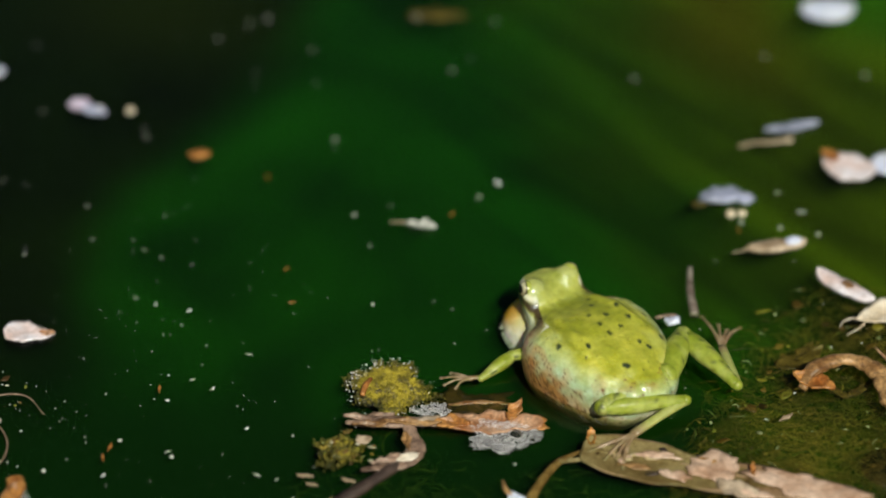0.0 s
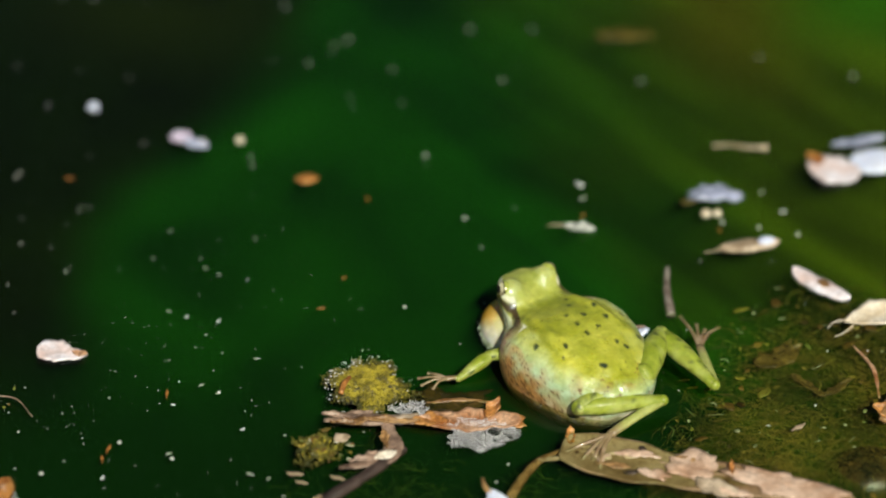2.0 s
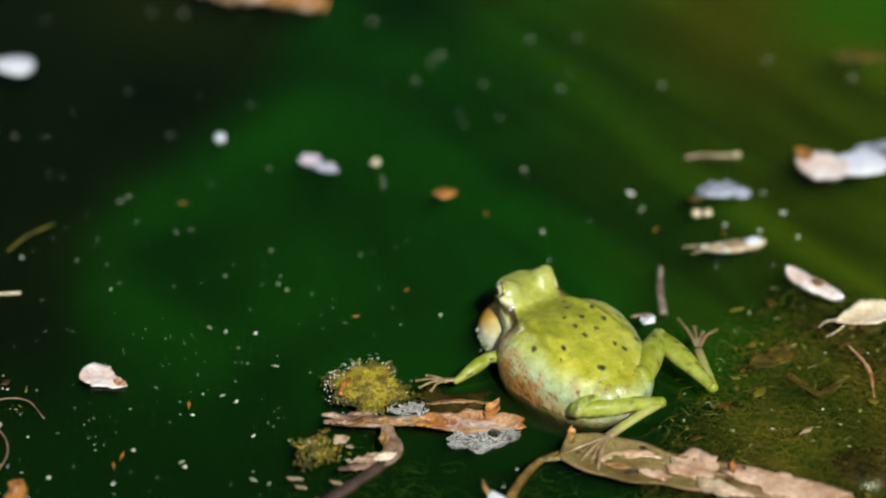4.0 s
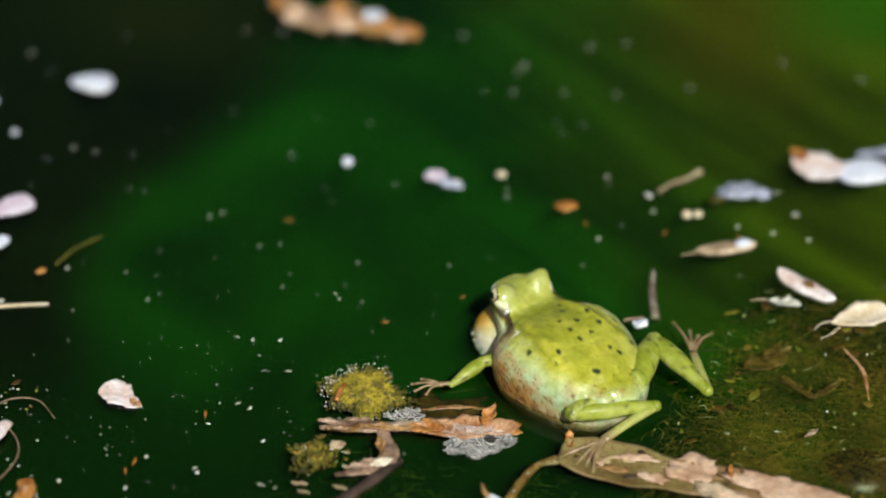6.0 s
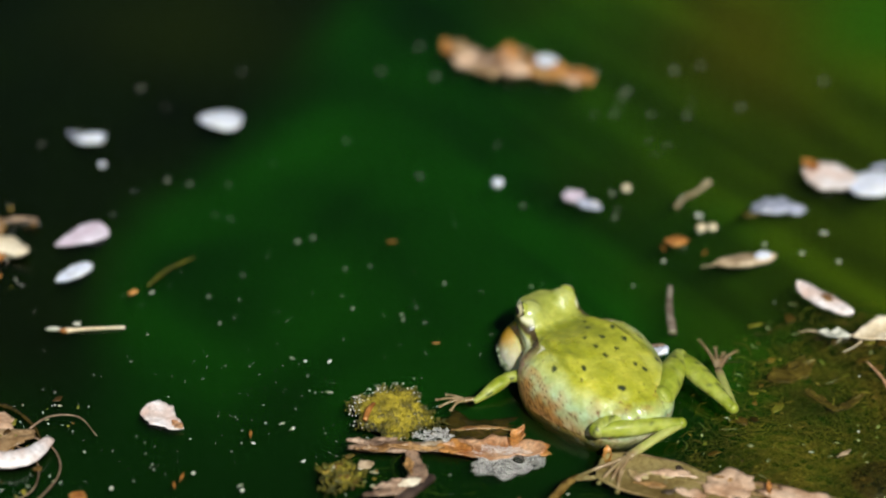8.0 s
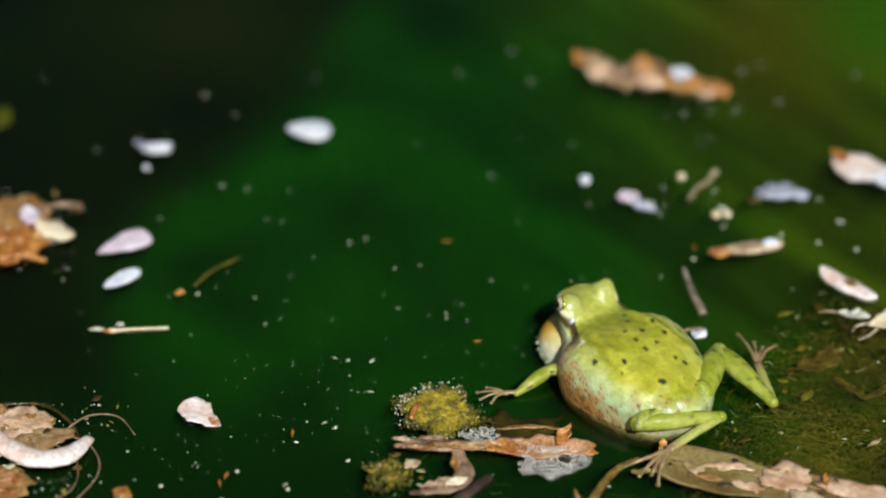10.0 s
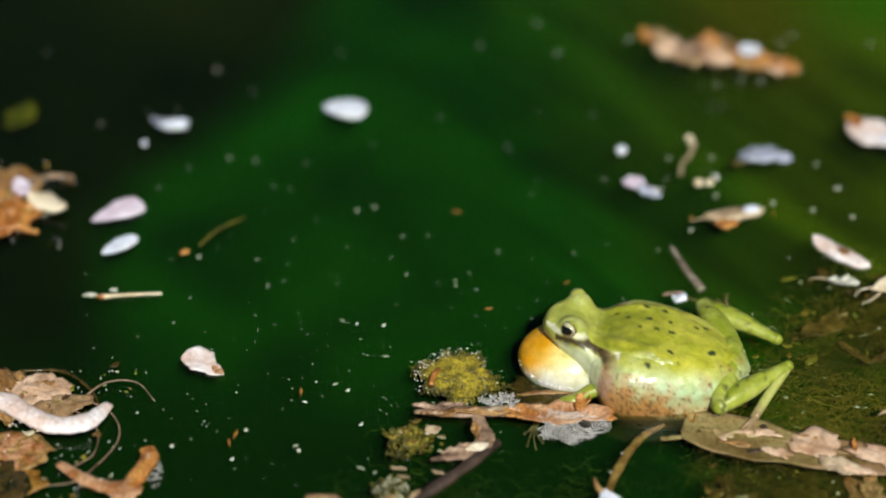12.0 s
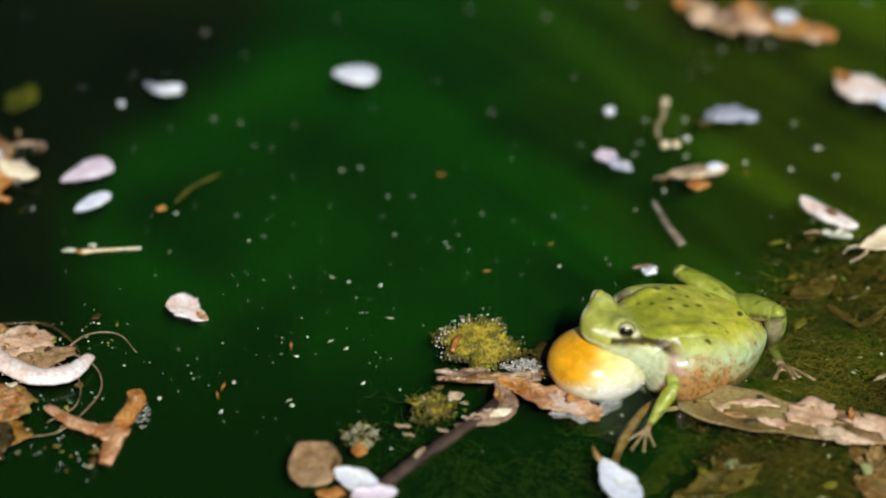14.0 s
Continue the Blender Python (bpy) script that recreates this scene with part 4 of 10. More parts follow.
    afloat("leaf", "dead_leaf", "long tan dead leaf, torn and half sunk", "leaf", (
        ("leaf_blade", blade(56, 10.4, 0.35, (0.16, 0.5), 0.5, 0.5, 0.07, 21, 80, 17), TAN),
        ("pale_patch", moved(scrap(4.6, 3.9, 0.9, 0.25, 0.5, 31, 48, 7), -3, 1.6, 0.8), TANPALE, "flaking paler skin"),
        ("pale_patch", moved(scrap(11.0, 3.2, 0.5, 0.34, 0.4, 32, 40, 6), 15, 0.4, 1.2, -4), TANPALE, "flaking paler skin"),
        ("white_flake", moved(scrap(4.2, 1.8, 0.5, 0.35, 0.5, 42, 36, 5), 2.5, -3.6, 1.1, -8), HUSK),
        ("torn_flap", moved(blade(3.0, 1.0, 0.3, (0.5, 0.9), 0.6, 0.5, 0.15, 9), 4.5, 2.2, 1.2, 105, -15), ORANGE),
        ("torn_flap", moved(blade(4, 1.8, 0.3, (0.6, 0.9), 0.6, 0.5, 0.15, 7), -27, 3.4, 0.7, 110, -15), ORANGE),
        ("torn_flap", moved(blade(5.0, 1.0, 0.3, (0.6, 0.9), 0.6, 0.5, 0.15, 8), -29.0, -3.8, 0.2, 25), TAN),
        ("midrib", bent([(-26, 0.2, 0.6), (-8, 0.9, 0.7), (10, 0.3, 0.7), (27, 0.2, 0.6)], [0.25, 0.3, 0.3, 0.2], 30, 6, 0.6, 0.2, 19), TAN),
        ("pale_patch", moved(scrap(3.0, 1.2, 0.35, 0.42, 0.3, 33, 30, 5), -9, -2.6, 0.95, -6), TANPALE),
        ("pale_patch", moved(scrap(4.2, 1.0, 0.35, 0.42, 0.3, 34, 30, 5), -14, 1.6, 0.95, 8), TANPALE),
        ("pale_patch", moved(scrap(2.2, 1.3, 0.35, 0.42, 0.3, 35, 30, 5), -20, -0.6, 0.95, 0), TANPALE),
        ("pale_patch", moved(scrap(3.4, 1.0, 0.35, 0.42, 0.3, 36, 30, 5), 6, -3.4, 0.95, -5), TANPALE),
        ("brown_stain", moved(scrap(2.4, 0.9, 0.3, 0.45, 0.2, 37, 28, 4), -4, 3.0, 1.05, 10), BROWN),
        ("brown_stain", moved(scrap(1.8, 0.7, 0.3, 0.45, 0.2, 38, 28, 4), 10, 2.6, 1.05, -12), BROWN),
        ("brown_stain", moved(scrap(2.6, 0.8, 0.3, 0.45, 0.2, 39, 28, 4), -17, -2.4, 1.05, 5), BROWN),
        # dark scraps laid on the leaf for the darkness inside two holes
        ("hole_patch", moved(scrap(1.3, 0.7, 0.2, 0.3, 0.1, 40, 16, 3), -13.5, -3.4, 0.9, 20), BARK),
        ("hole_patch", moved(scrap(0.9, 0.6, 0.2, 0.3, 0.1, 41, 16, 3), -13, 3.4, 1.1, -20), BARK)))
    afloat("curl", "curled_leaf", "curled wet orange-brown leaf", "leaf", (
        ("curl", bent([(-8, -4, 0.2), (-6, 1, 1.4), (0, 4.6, 1.8), (6, 2.5, 1.2), (8, -3, 0.8), (10, -6, 0.3), (17, -8, 0.0)], [0.8, 1.8, 1.3, 2.0, 1.6, 1.9, 1.0], 44, 12, 0.7, 0.18, 6), BROWN),
        ("lobe", moved(blade(9, 4, 0.5, (0.7, 0.8), 0.6, 0.9, 0.15, 11), -6, -2.5, 0.4, -20), ORANGE)))


def petals():
    afloat("petR", "seed_husk", "white spindle-shaped husk with a brown spot", "seed husk", (
        ("shell", blade(14.5, 4.4, 0.9, (0.55, 0.6), 0.2, -0.5, 0.06, 1, 26, 9), WARMWHITE),
        ("brown_spot", moved(scrap(1.4, 1.0, 0.3, 0.3, 0.1, 2, 18, 3), 0.6, 0.1, 1.0), BROWN)))
    afloat("petR2", "seed_husk", "tan spindle-shaped husk with a white tip", "seed husk", (
        ("shell", blade(13.0, 3.8, 0.8, (0.6, 0.6), 0.1, -0.4, 0.05, 2, 26, 9), HUSK),
        ("white_tip", moved(ball((0, 0, 0), (1.9, 1.3, 0.7), 14, 8), 3.6, 0, 0.9), PETAL),
        ("thread", bent([(-6, 0, 0.3), (-8, -0.3, 0.2), (-10, -0.2, 0)], [0.3, 0.15, 0.08], 8, 6), HUSK)))
    afloat("petR3", "petal", "cream petal with a frayed base", "petal", (
        ("petal_blade", blade(13, 7, 0.4, (0.9, 0.45), 0.8, 0.9, 0.06, 5), CREAM),
        ("thread", bent([(-5, 1, 0.3), (-8, 1.4, 0.2), (-10, 0.2, 0)], [0.25, 0.14, 0.06], 12, 6), CREAM),
        ("thread", bent([(-5, -1, 0.3), (-7.5, -2.2, 0.2), (-10, -2.6, 0)], [0.25, 0.14, 0.06], 12, 6), CREAM)))
    afloat("petR4", "husk_wing", "shrivelled translucent grey husk with a dark thread", "seed husk", (
        ("wing", blade(6.5, 2.4, 0.3, (0.8, 0.8), 0.4, 0.8, 0.2, 12), SPECK),
        ("thread", bent([(-2, 0, 0.3), (-4.5, 0.8, 0.2), (-7, 0.2, 0.0)], [0.3, 0.2, 0.1], 14, 6), HUSK)))
    afloat("blueR", "petal_scrap", "wet bluish-grey crumpled petal", "petal", (
        ("fold", scrap(4.4, 3.0, 0.9, 0.25, 0.8, 51), BLUISH),
        ("fold", moved(scrap(2.2, 1.8, 0.8, 0.3, 0.6, 52, 24, 5), 4.6, -1.6, 0.3), BLUISH),
        ("stub", moved(scrap(1.7, 0.8, 0.5, 0.3, 0.4, 53, 20, 4), -5.6, -2.8, -0.3), WEEDLEAF)))
    afloat("petT", "petal", "cream petal with an orange base", "petal", (
        ("petal_blade", blade(12, 9.5, 0.4, (0.6, 0.5), 0.3, 0.4, 0.06, 6), WARMWHITE),
        ("base", moved(blade(5, 3, 0.4, (0.7, 0.6), 0.3, 0.4, 0.06, 7), -4.6, 1.2, 0.9, -20), ORANGE)))
    afloat("whiteR", "petal", "smooth white oval petal", "petal", (("petal_blade", blade(12, 9.0, 0.5, (0.45, 0.45), 0.15, -0.2, 0.02, 8), PETAL),), "white petals")
    afloat("white", "petal", "smooth white oval petal", "petal", (("petal_blade", blade(10.0, 7.0, 0.5, (0.7, 0.4), 0.1, -0.2, 0.02, 9), PETAL),), "white petals")
    afloat("white0", "petal", "smooth white oval petal", "petal", (("petal_blade", blade(13, 9.0, 0.5, (0.45, 0.5), 0.15, -0.2, 0.02, 10), PETAL),), "white petals")
    afloat("petA", "petal", "pinkish white petal with one pointed end", "petal", (("petal_blade", blade(12.0, 6.4, 0.4, (1.0, 0.4), 0.2, 0.15, 0.05, 13), PINK),), "white petals")
    afloat("petB", "petal", "small white pointed petal", "petal", (("petal_blade", blade(9.0, 4.0, 0.4, (0.9, 0.6), 0.2, 0.1, 0.05, 14), PETAL),), "white petals")
    afloat("pink", "petal_scrap", "crumpled pink and bluish petal scrap", "petal", (
        ("fold", moved(scrap(2.2, 2.0, 1.1, 0.3, 0.7, 61), -2.2, 0.9, 0.2), PINK),
        ("fold", moved(scrap(3.6, 1.8, 0.8, 0.3, 0.7, 62), 1.4, -0.7, 0.1, -20), BLUISH),
        ("bubble", moved(ring(0.55, 0.16, 14, 6), 3.2, -1.2, 1.0), FROTH)))
    afloat("wing", "petal_scrap", "bluish white petal scrap with a stub", "petal", (
        ("fold", scrap(3.2, 2.2, 0.6, 0.3, 0.5, 63), PETAL),
        ("stub", moved(scrap(1.5, 0.8, 0.4, 0.3, 0.4, 64, 20, 4), -4.4, 1.6, 0.1, -15), BLUISH)))
    afloat("shell", "bract", "pale pink-white bract with a brown point", "bract", (
        ("shell", blade(10.5, 5.8, 0.4, (0.45, 0.9), 0.3, 0.25, 0.1, 15), WARMWHITE),
        ("brown_point", moved(blade(3.2, 1.6, 0.3, (0.9, 0.7), 0.15, 0.2, 0.1, 16), 3.6, -0.2, 0.5, -6), PEACH)))
    afloat("orange", "leaf_scrap", "small orange-brown leaf scrap", "leaf", (("flake", scrap(2.4, 1.7, 0.7, 0.25, 0.4, 65, 24, 5), ORANGE),))
    afloat("seeds", "seed_pair", "two small cream seeds side by side", "seed", (("seed", moved(bead(1.1), -1.2), CREAM), ("seed", moved(bead(1.0), 1.2, 0.2), CREAM)))
    for k, r in (("dot", 1.25), ("dotL", 0.75), ("dotM", 1.0)):
        afloat(k, "white_bud", "tiny round white bud", "bud", (("bud", bead(r), CREAM if k == "dotM" else PETAL),), "tiny buds")
    afloat("stick", "twig", "short grey-brown stick standing out of the weed", "twig", (("stem", bent([(-7, 0, -0.8), (0, 0.5, 0.3), (7, 0, 0.6)], [1.0, 0.75, 0.55], 18, 9, 0.9, 0.12, 5), GREYSTICK),))
    afloat("stickC", "twig", "short pale husk stalk afloat", "twig", (("stem", bent([(-6, 0, 0.2), (-2, 0.6, 0.3), (1, -0.3, 0.5), (6, 0, 0.3)], [0.45, 0.3, 0.45, 0.6], 18, 8, 0.8, 0.35, 15), HUSK),))
    afloat("stickD", "husk_wing", "narrow grey translucent husk afloat", "seed husk", (("wing", blade(13, 2.4, 0.4, (0.6, 0.6), 0.4, 0.4, 0.1, 33), BLUISH),))
    afloat("twigA", "twig", "thin pale twig with crumbs of dirt", "twig", (
        ("stem", bent([(-5, 0, 0.2), (0, 0.4, 0.4), (7, 1.0, 0.3)], [0.55, 0.35, 0.28], 14, 8, 0.9, 0.2, 6), CREAM),
        ("knot", moved(scrap(1.1, 0.8, 0.7, 0.3, 0.3, 66, 20, 4), -5, 0, 0.2), ORANGE),
        ("crumb", moved(scrap(1.4, 0.5, 0.4, 0.4, 0.4, 67, 24, 4), -7.5, 0.8, 0.1), SPECK),
        ("crumb", moved(scrap(0.8, 0.5, 0.4, 0.4, 0.4, 68, 24, 4), -3, 2.2, 0.1), SPECK)))
    afloat("greenA", "grass_bit", "thin bent piece of dry green grass", "grass", (
        ("stem", bent([(-6, 0, 0.1), (0, 0.8, 0.3), (7, 0, 0.1)], [0.3, 0.45, 0.25], 14, 7, 0.8, 0.15, 7), MOSSDARK),
        ("crumb", moved(scrap(1.1, 0.8, 0.5, 0.3, 0.3, 69, 18, 4), -9.5, 0.6, 0.1), ORANGE)))
    afloat("petBtm", "leaf_scrap", "round brown leaf scrap with two white petals", "leaf", (
        ("leaf_blade", scrap(5.0, 6.4, 0.5, 0.12, 0.5, 70, 40, 7, 0.5), TAN),
        ("petal", moved(blade(9.5, 5.4, 0.3, (0.8, 0.8), 0.4, 0.6, 0.04, 17), 8, -5, 0.6, -28), PETAL),
        ("petal", moved(blade(8.5, 5.0, 0.3, (0.7, 0.8), 0.4, 0.6, 0.06, 18), 11.5, -9, 0.6, 10), PINK),
        ("stub", moved(scrap(2.6, 1.6, 0.5, 0.3, 0.4, 71, 24, 4), 3.5, -8, 0.2), ORANGE)))
    afloat("petWh", "petal", "white petal with a brown stalk, dipping under", "petal", (
        ("petal_blade", blade(14, 6.4, 0.3, (0.5, 0.8), 0.5, 0.6, 0.05, 19), PETAL),
        ("stub", moved(bent([(-2, 0, 0), (0, 0.4, 0.2), (2.5, 0, 0.1)], [0.5, 0.6, 0.3], 8, 6), 8, 0.5, 0.3), BROWN)))
    rng = random.Random(55)
    root = new("moss_scrap")
    bits = []
    for k in range(60):
        a, s = rng.uniform(0, 6.28), rng.random() ** 0.55
        sz = rng.uniform(0.15, 0.7)
        bits.append(moved(scrap(sz, sz * 0.5, 0.25, 0.4, 0.4, 300 + k, 14, 3), 3.0 * s * math.cos(a), 3.2 * s * math.sin(a), 0.3 + 0.5 * rng.random(), rng.uniform(0, 180), rng.uniform(-25, 25)))
    stuff("crumb_litter", joined_fast(bits), GREYCRUMB, root)
    stuff("plush", plush(130, 2.4, 2.8, 0.1, 31, 0.2, 1.3, 0.7), MOSSDARK, root)
    part("flake", moved(scrap(1.5, 2.0, 0.6, 0.2, 0.3, 73, 22, 5), -0.2, -3.4, 0.4), ORANGE, root, "orange flake")
    AFLOAT["crumbs"] = tagged(root, "grey-green moss crumbs with an orange flake", "moss")


def hip_bit():
    afloat("hipbit", "petal_scrap", "folded white petal scrap with a brown stalk", "petal", (
        ("fold", scrap(1.5, 1.4, 1.2, 0.2, 0.6, 120, 28, 6), PETAL),
        ("stalk", bent([(-3.4, 1.0, 0.0), (-1.2, 1.1, 0.5), (0.8, 1.4, 0.4)], [0.3, 0.4, 0.3], 12, 7, 0.8, 0.2, 13), STALK)))


def clumps():
    hip_bit()
    rng = random.Random(77)
    bits = []
    for n in range(20):
        x = -15 + 30 * n / 19 + rng.uniform(-2, 2)
        bits.append(("scrap", moved(scrap(rng.uniform(2.0, 4.4), rng.uniform(2.0, 4.0), 0.9, 0.35, 1.2, 130 + n, 30, 6), x, 3 - 0.32 * x + rng.uniform(-3.5, 3.5), 0.3 + 0.5 * (n % 3), rng.uniform(0, 180)), rng.choice((TAN, BROWN, BROWN, ORANGE, TANPALE, STALK))))
    bits.append(("white_fleck", moved(blade(5, 4.5, 0.4, (0.5, 0.5), 0.4, 0.4, 0.06, 20), 8, -0.3, 2.4), PETAL))
    afloat("brown", "leaf_clump", "clump of rotting brown leaves with one white fleck", "leaf clump", bits)
    afloat("brown0", "leaf_scrap", "flat orange-brown leaf scrap", "leaf", (("flake", scrap(6.6, 2.0, 0.8, 0.3, 0.6, 85), WEEDLEAF),))
    afloat("clumpL", "leaf_clump", "heap of orange and tan leaf scraps with pale husks", "leaf clump", (
        ("scrap", moved(scrap(7, 6, 0.8, 0.26, 1.5, 86, 64, 9), -4, 6, 0.5), BROWN),
        ("scrap", moved(scrap(6, 7, 0.8, 0.28, 1.5, 87, 64, 9), -3, -4, 0.5), ORANGE),
        ("husk", moved(blade(10, 5, 0.7, (0.5, 0.6), 0.4, -0.5, 0.08, 22), 5, -1.5, 1.5, -28), CREAM),
        ("husk", moved(blade(6, 4, 0.7, (0.5, 0.6), 0.4, -0.5, 0.08, 23), -1, 3, 2.0, -60), PINK),
        ("stalk", bent([(-2, 6, 1), (4, 9, 0.8), (9, 9.5, 0.4)], [0.7, 0.6, 0.5], 12, 7, 0.9, 0.2, 8), STALK),
        ("stalk", bent([(-8, -11, 0.4), (-2, -9, 0.8), (4, -10, 0.3)], [1.0, 0.8, 0.6], 12, 7, 0.9, 0.2, 9), ORANGE)))
    afloat("peel", "leaf_clump", "heap of wet brown leaves with a curved white peel", "leaf clump", (
        ("scrap", moved(scrap(9, 6.5, 0.8, 0.24, 1.4, 90, 72, 9), -7, 8, 0.5), BROWN),
        ("scrap", moved(scrap(6, 5, 0.8, 0.16, 0.45, 91, 64, 9), -2, 9, 1.0), TANPALE),
        ("scrap", moved(scrap(11, 6, 0.8, 0.12, 0.6, 92, 80, 10), -9, -7, -0.3), PEACH),
        ("scrap", moved(scrap(10, 6, 0.8, 0.14, 0.6, 192, 72, 9), -9, -13, -2.0), ORANGE),
        ("scrap", moved(scrap(9, 9, 0.8, 0.26, 1.2, 93, 64, 9), -10, -18, 0.1), SLIME),
        ("scrap", moved(scrap(6, 3.4, 1.0, 0.25, 0.6, 94), 2, 4.5, 1.2, 15), TAN),
        ("peel", bent([(-17, 3, 1.2), (-9, 4.5, 2.4), (-4, 1, 2.6), (2, -2, 2.2), (8, -0.5, 1.8), (11.5, 5, 1.2)], [1.7, 2.4, 2.2, 2.2, 2.3, 1.2], 44, 14, 0.5, 0.05, 10), WARMWHITE, "curved pinkish-white peel")))
    rng = random.Random(91)
    for key, n, x0, x1, y0, y1 in (("peel", 150, -24, 16, -26, 18), ("clumpL", 50, -12, 12, -14, 13)):
        crumbs, froth = [], []
        for k in range(n):
            x, y, sz = rng.uniform(x0, x1), rng.uniform(y0, y1), rng.choice((0.2, 0.3, 0.45, 0.7, 1.1))
            if noise.noise(Vector((x * 0.15, y * 0.15, n))) < -0.1:
                continue
            crumbs.append(moved(scrap(sz, sz * 0.6, 0.3, 0.4, 0.3, 400 + k, 12, 3), x, y, 0.3 + 1.4 * rng.random(), rng.uniform(0, 180), rng.uniform(-25, 25)))
            for _ in range(2):
                r = rng.choice((0.08, 0.12, 0.17))
                froth.append(ball((x + rng.gauss(0, 1.2), y + rng.gauss(0, 1.2), 0.2 + 1.2 * rng.random()), (r, r, r), 6, 4))
        stuff("crumb_litter", joined_fast(crumbs), LITTER, AFLOAT[key])
        stuff("froth", joined_fast(froth), FROTH, AFLOAT[key])
    afloat("hairs", "root_hairs", "tangle of thin curling brown root hairs", "roots", (
        ("hair", bent([(-14, -3, 0.8), (-9, 2.5, 1.4), (-3, 3, 1.2), (1, -1.5, 0.4)], [0.25, 0.2, 0.16, 0.1], 26, 6), STALK),
        ("hair", bent([(-15, 0, 0.5), (-7, -5, 0.3), (-5, -13, 0.2), (-11, -23, 0.1), (-17, -25, 0.1)], [0.25, 0.2, 0.2, 0.15, 0.1], 30, 6), STALK),
        ("hair", bent([(-18, -2, 0.5), (-10, -8, 0.4), (-9, -16, 0.2), (-14, -21, 0.1)], [0.2, 0.18, 0.15, 0.1], 26, 6), STALK),
        ("hair", bent([(-26, 7, 0.5), (-18, 7, 0.4), (-12, 2, 0.3), (-9, -4, 0.1)], [0.4, 0.45, 0.35, 0.2], 30, 6, 0.8, 0.4, 3), SLIME)))
    afloat("yellowleaf", "drifting_leaf", "dull yellow-green leaf drifting under the surface", "leaf", (("leaf_blade", blade(11, 6, 0.5, (0.6, 0.7), 1.0, 0.6, 0.14, 42), DULLGREEN),))
    afloat("hook", "leaf_scrap", "hooked orange-brown leaf scrap with bubbles", "leaf", (
        ("arm", bent([(-13.8, 7.9, 0.1), (-8, 3, 0.5), (-3, 0.6, 0.8), (0, 0, 0.9), (-1.1, -8, 0.3)], [0.9, 1.5, 1.6, 2.2, 1.3], 34, 12, 0.4, 0.14, 11), PEACH),
        ("arm", bent([(0, 0, 0.8), (1.8, 4, 1.2), (3.3, 8.5, 0.9), (2.5, 11.6, 0.5)], [2.0, 1.8, 1.8, 1.4], 30, 12, 0.4, 0.14, 12), ORANGE),
        ("shred", moved(scrap(2.6, 1.8, 0.5, 0.4, 0.6, 88, 30, 5), 0.4, -0.6, 1.3, 40), PEACH),
        ("shred", moved(scrap(1.8, 1.2, 0.5, 0.4, 0.6, 89, 26, 5), 2.6, 7.2, 1.4, 70), PEACH)))
    foam("hookfoam", "a few clear bubbles beside a leaf", 26, 1.6, 3.6, 15, ((0.2, 0.4, 0.9),))
    b1 = scrap(0.6, 0.45, 0.4, 0.4, 0.3, 100, 12, 3)
    b2 = bead(0.45)
    b3 = blade(2.4, 0.5, 0.25, (0.6, 0.7), 0.2, 0.2, 0.2, 30, 8, 4)

    first = {}
    for key, (name, label, shape, mat) in {
            "a": ("speck", "tiny pale speck afloat", b1, SPECK), "b": ("speck", "tiny round pale speck afloat", b2, SPECK),
            "c": ("splinter", "tiny orange-brown splinter afloat", b3, ORANGE), "d": ("flake", "tiny ragged white flake afloat", scrap(0.75, 0.34, 0.15, 0.8, 0.3, 503, 26, 4), SPECK), "f": ("flake", "tiny ragged white flake afloat", scrap(0.62, 0.42, 0.15, 0.8, 0.3, 508, 26, 4), SPECK),
            "g": ("flake", "tiny ragged white flake afloat", scrap(0.7, 0.3, 0.15, 0.8, 0.3, 514, 26, 4), FROTH),
            "e": ("splinter", "tiny pale splinter afloat", b3, HUSK)}.items():
        ob = tagged(mesh_object(name, *shape, mat), label, "speck", "specks on the water")
        first[key] = ob
    return first


def surface_dust():
    """Fine pale dust on the water, in drifting patches that thin out at their edges."""
    for key, n, rx, ry, seed in (("dust_near", 80, 42, 34, 1), ("dust_mid", 50, 34, 26, 2), ("dust_far", 40, 60, 40, 3)):
        rng = random.Random(900 + seed)
        bits = []
        while len(bits) < n:
            x, y = rng.gauss(0, rx * 0.5), rng.gauss(0, ry * 0.5)
            if noise.noise(Vector((x * 0.06, y * 0.06, seed))) < -0.1 or (x / rx) ** 2 + (y / ry) ** 2 > 1.4:
                continue
            r = rng.choice((0.04, 0.05, 0.06, 0.08, 0.12))
            bits.append(ball((x, y, 0.03), (r * rng.uniform(1, 1.6), r, r * 0.6), 6, 4))
        AFLOAT[key] = tagged(mesh_object("surface_dust", *joined_fast(bits), SPECK), "fine pale dust scattered on the water", "dust", kind="stuff")


def sunken(name, label, shape, mat, x, y, z, turn, tilt=0.0):
    ob = mesh_object(name, *shape, mat)
    ob.matrix_basis = pose(x * MM, y * MM, z * MM, 0, tilt, turn)
    tagged(ob, label, "leaf", "sunken leaves")


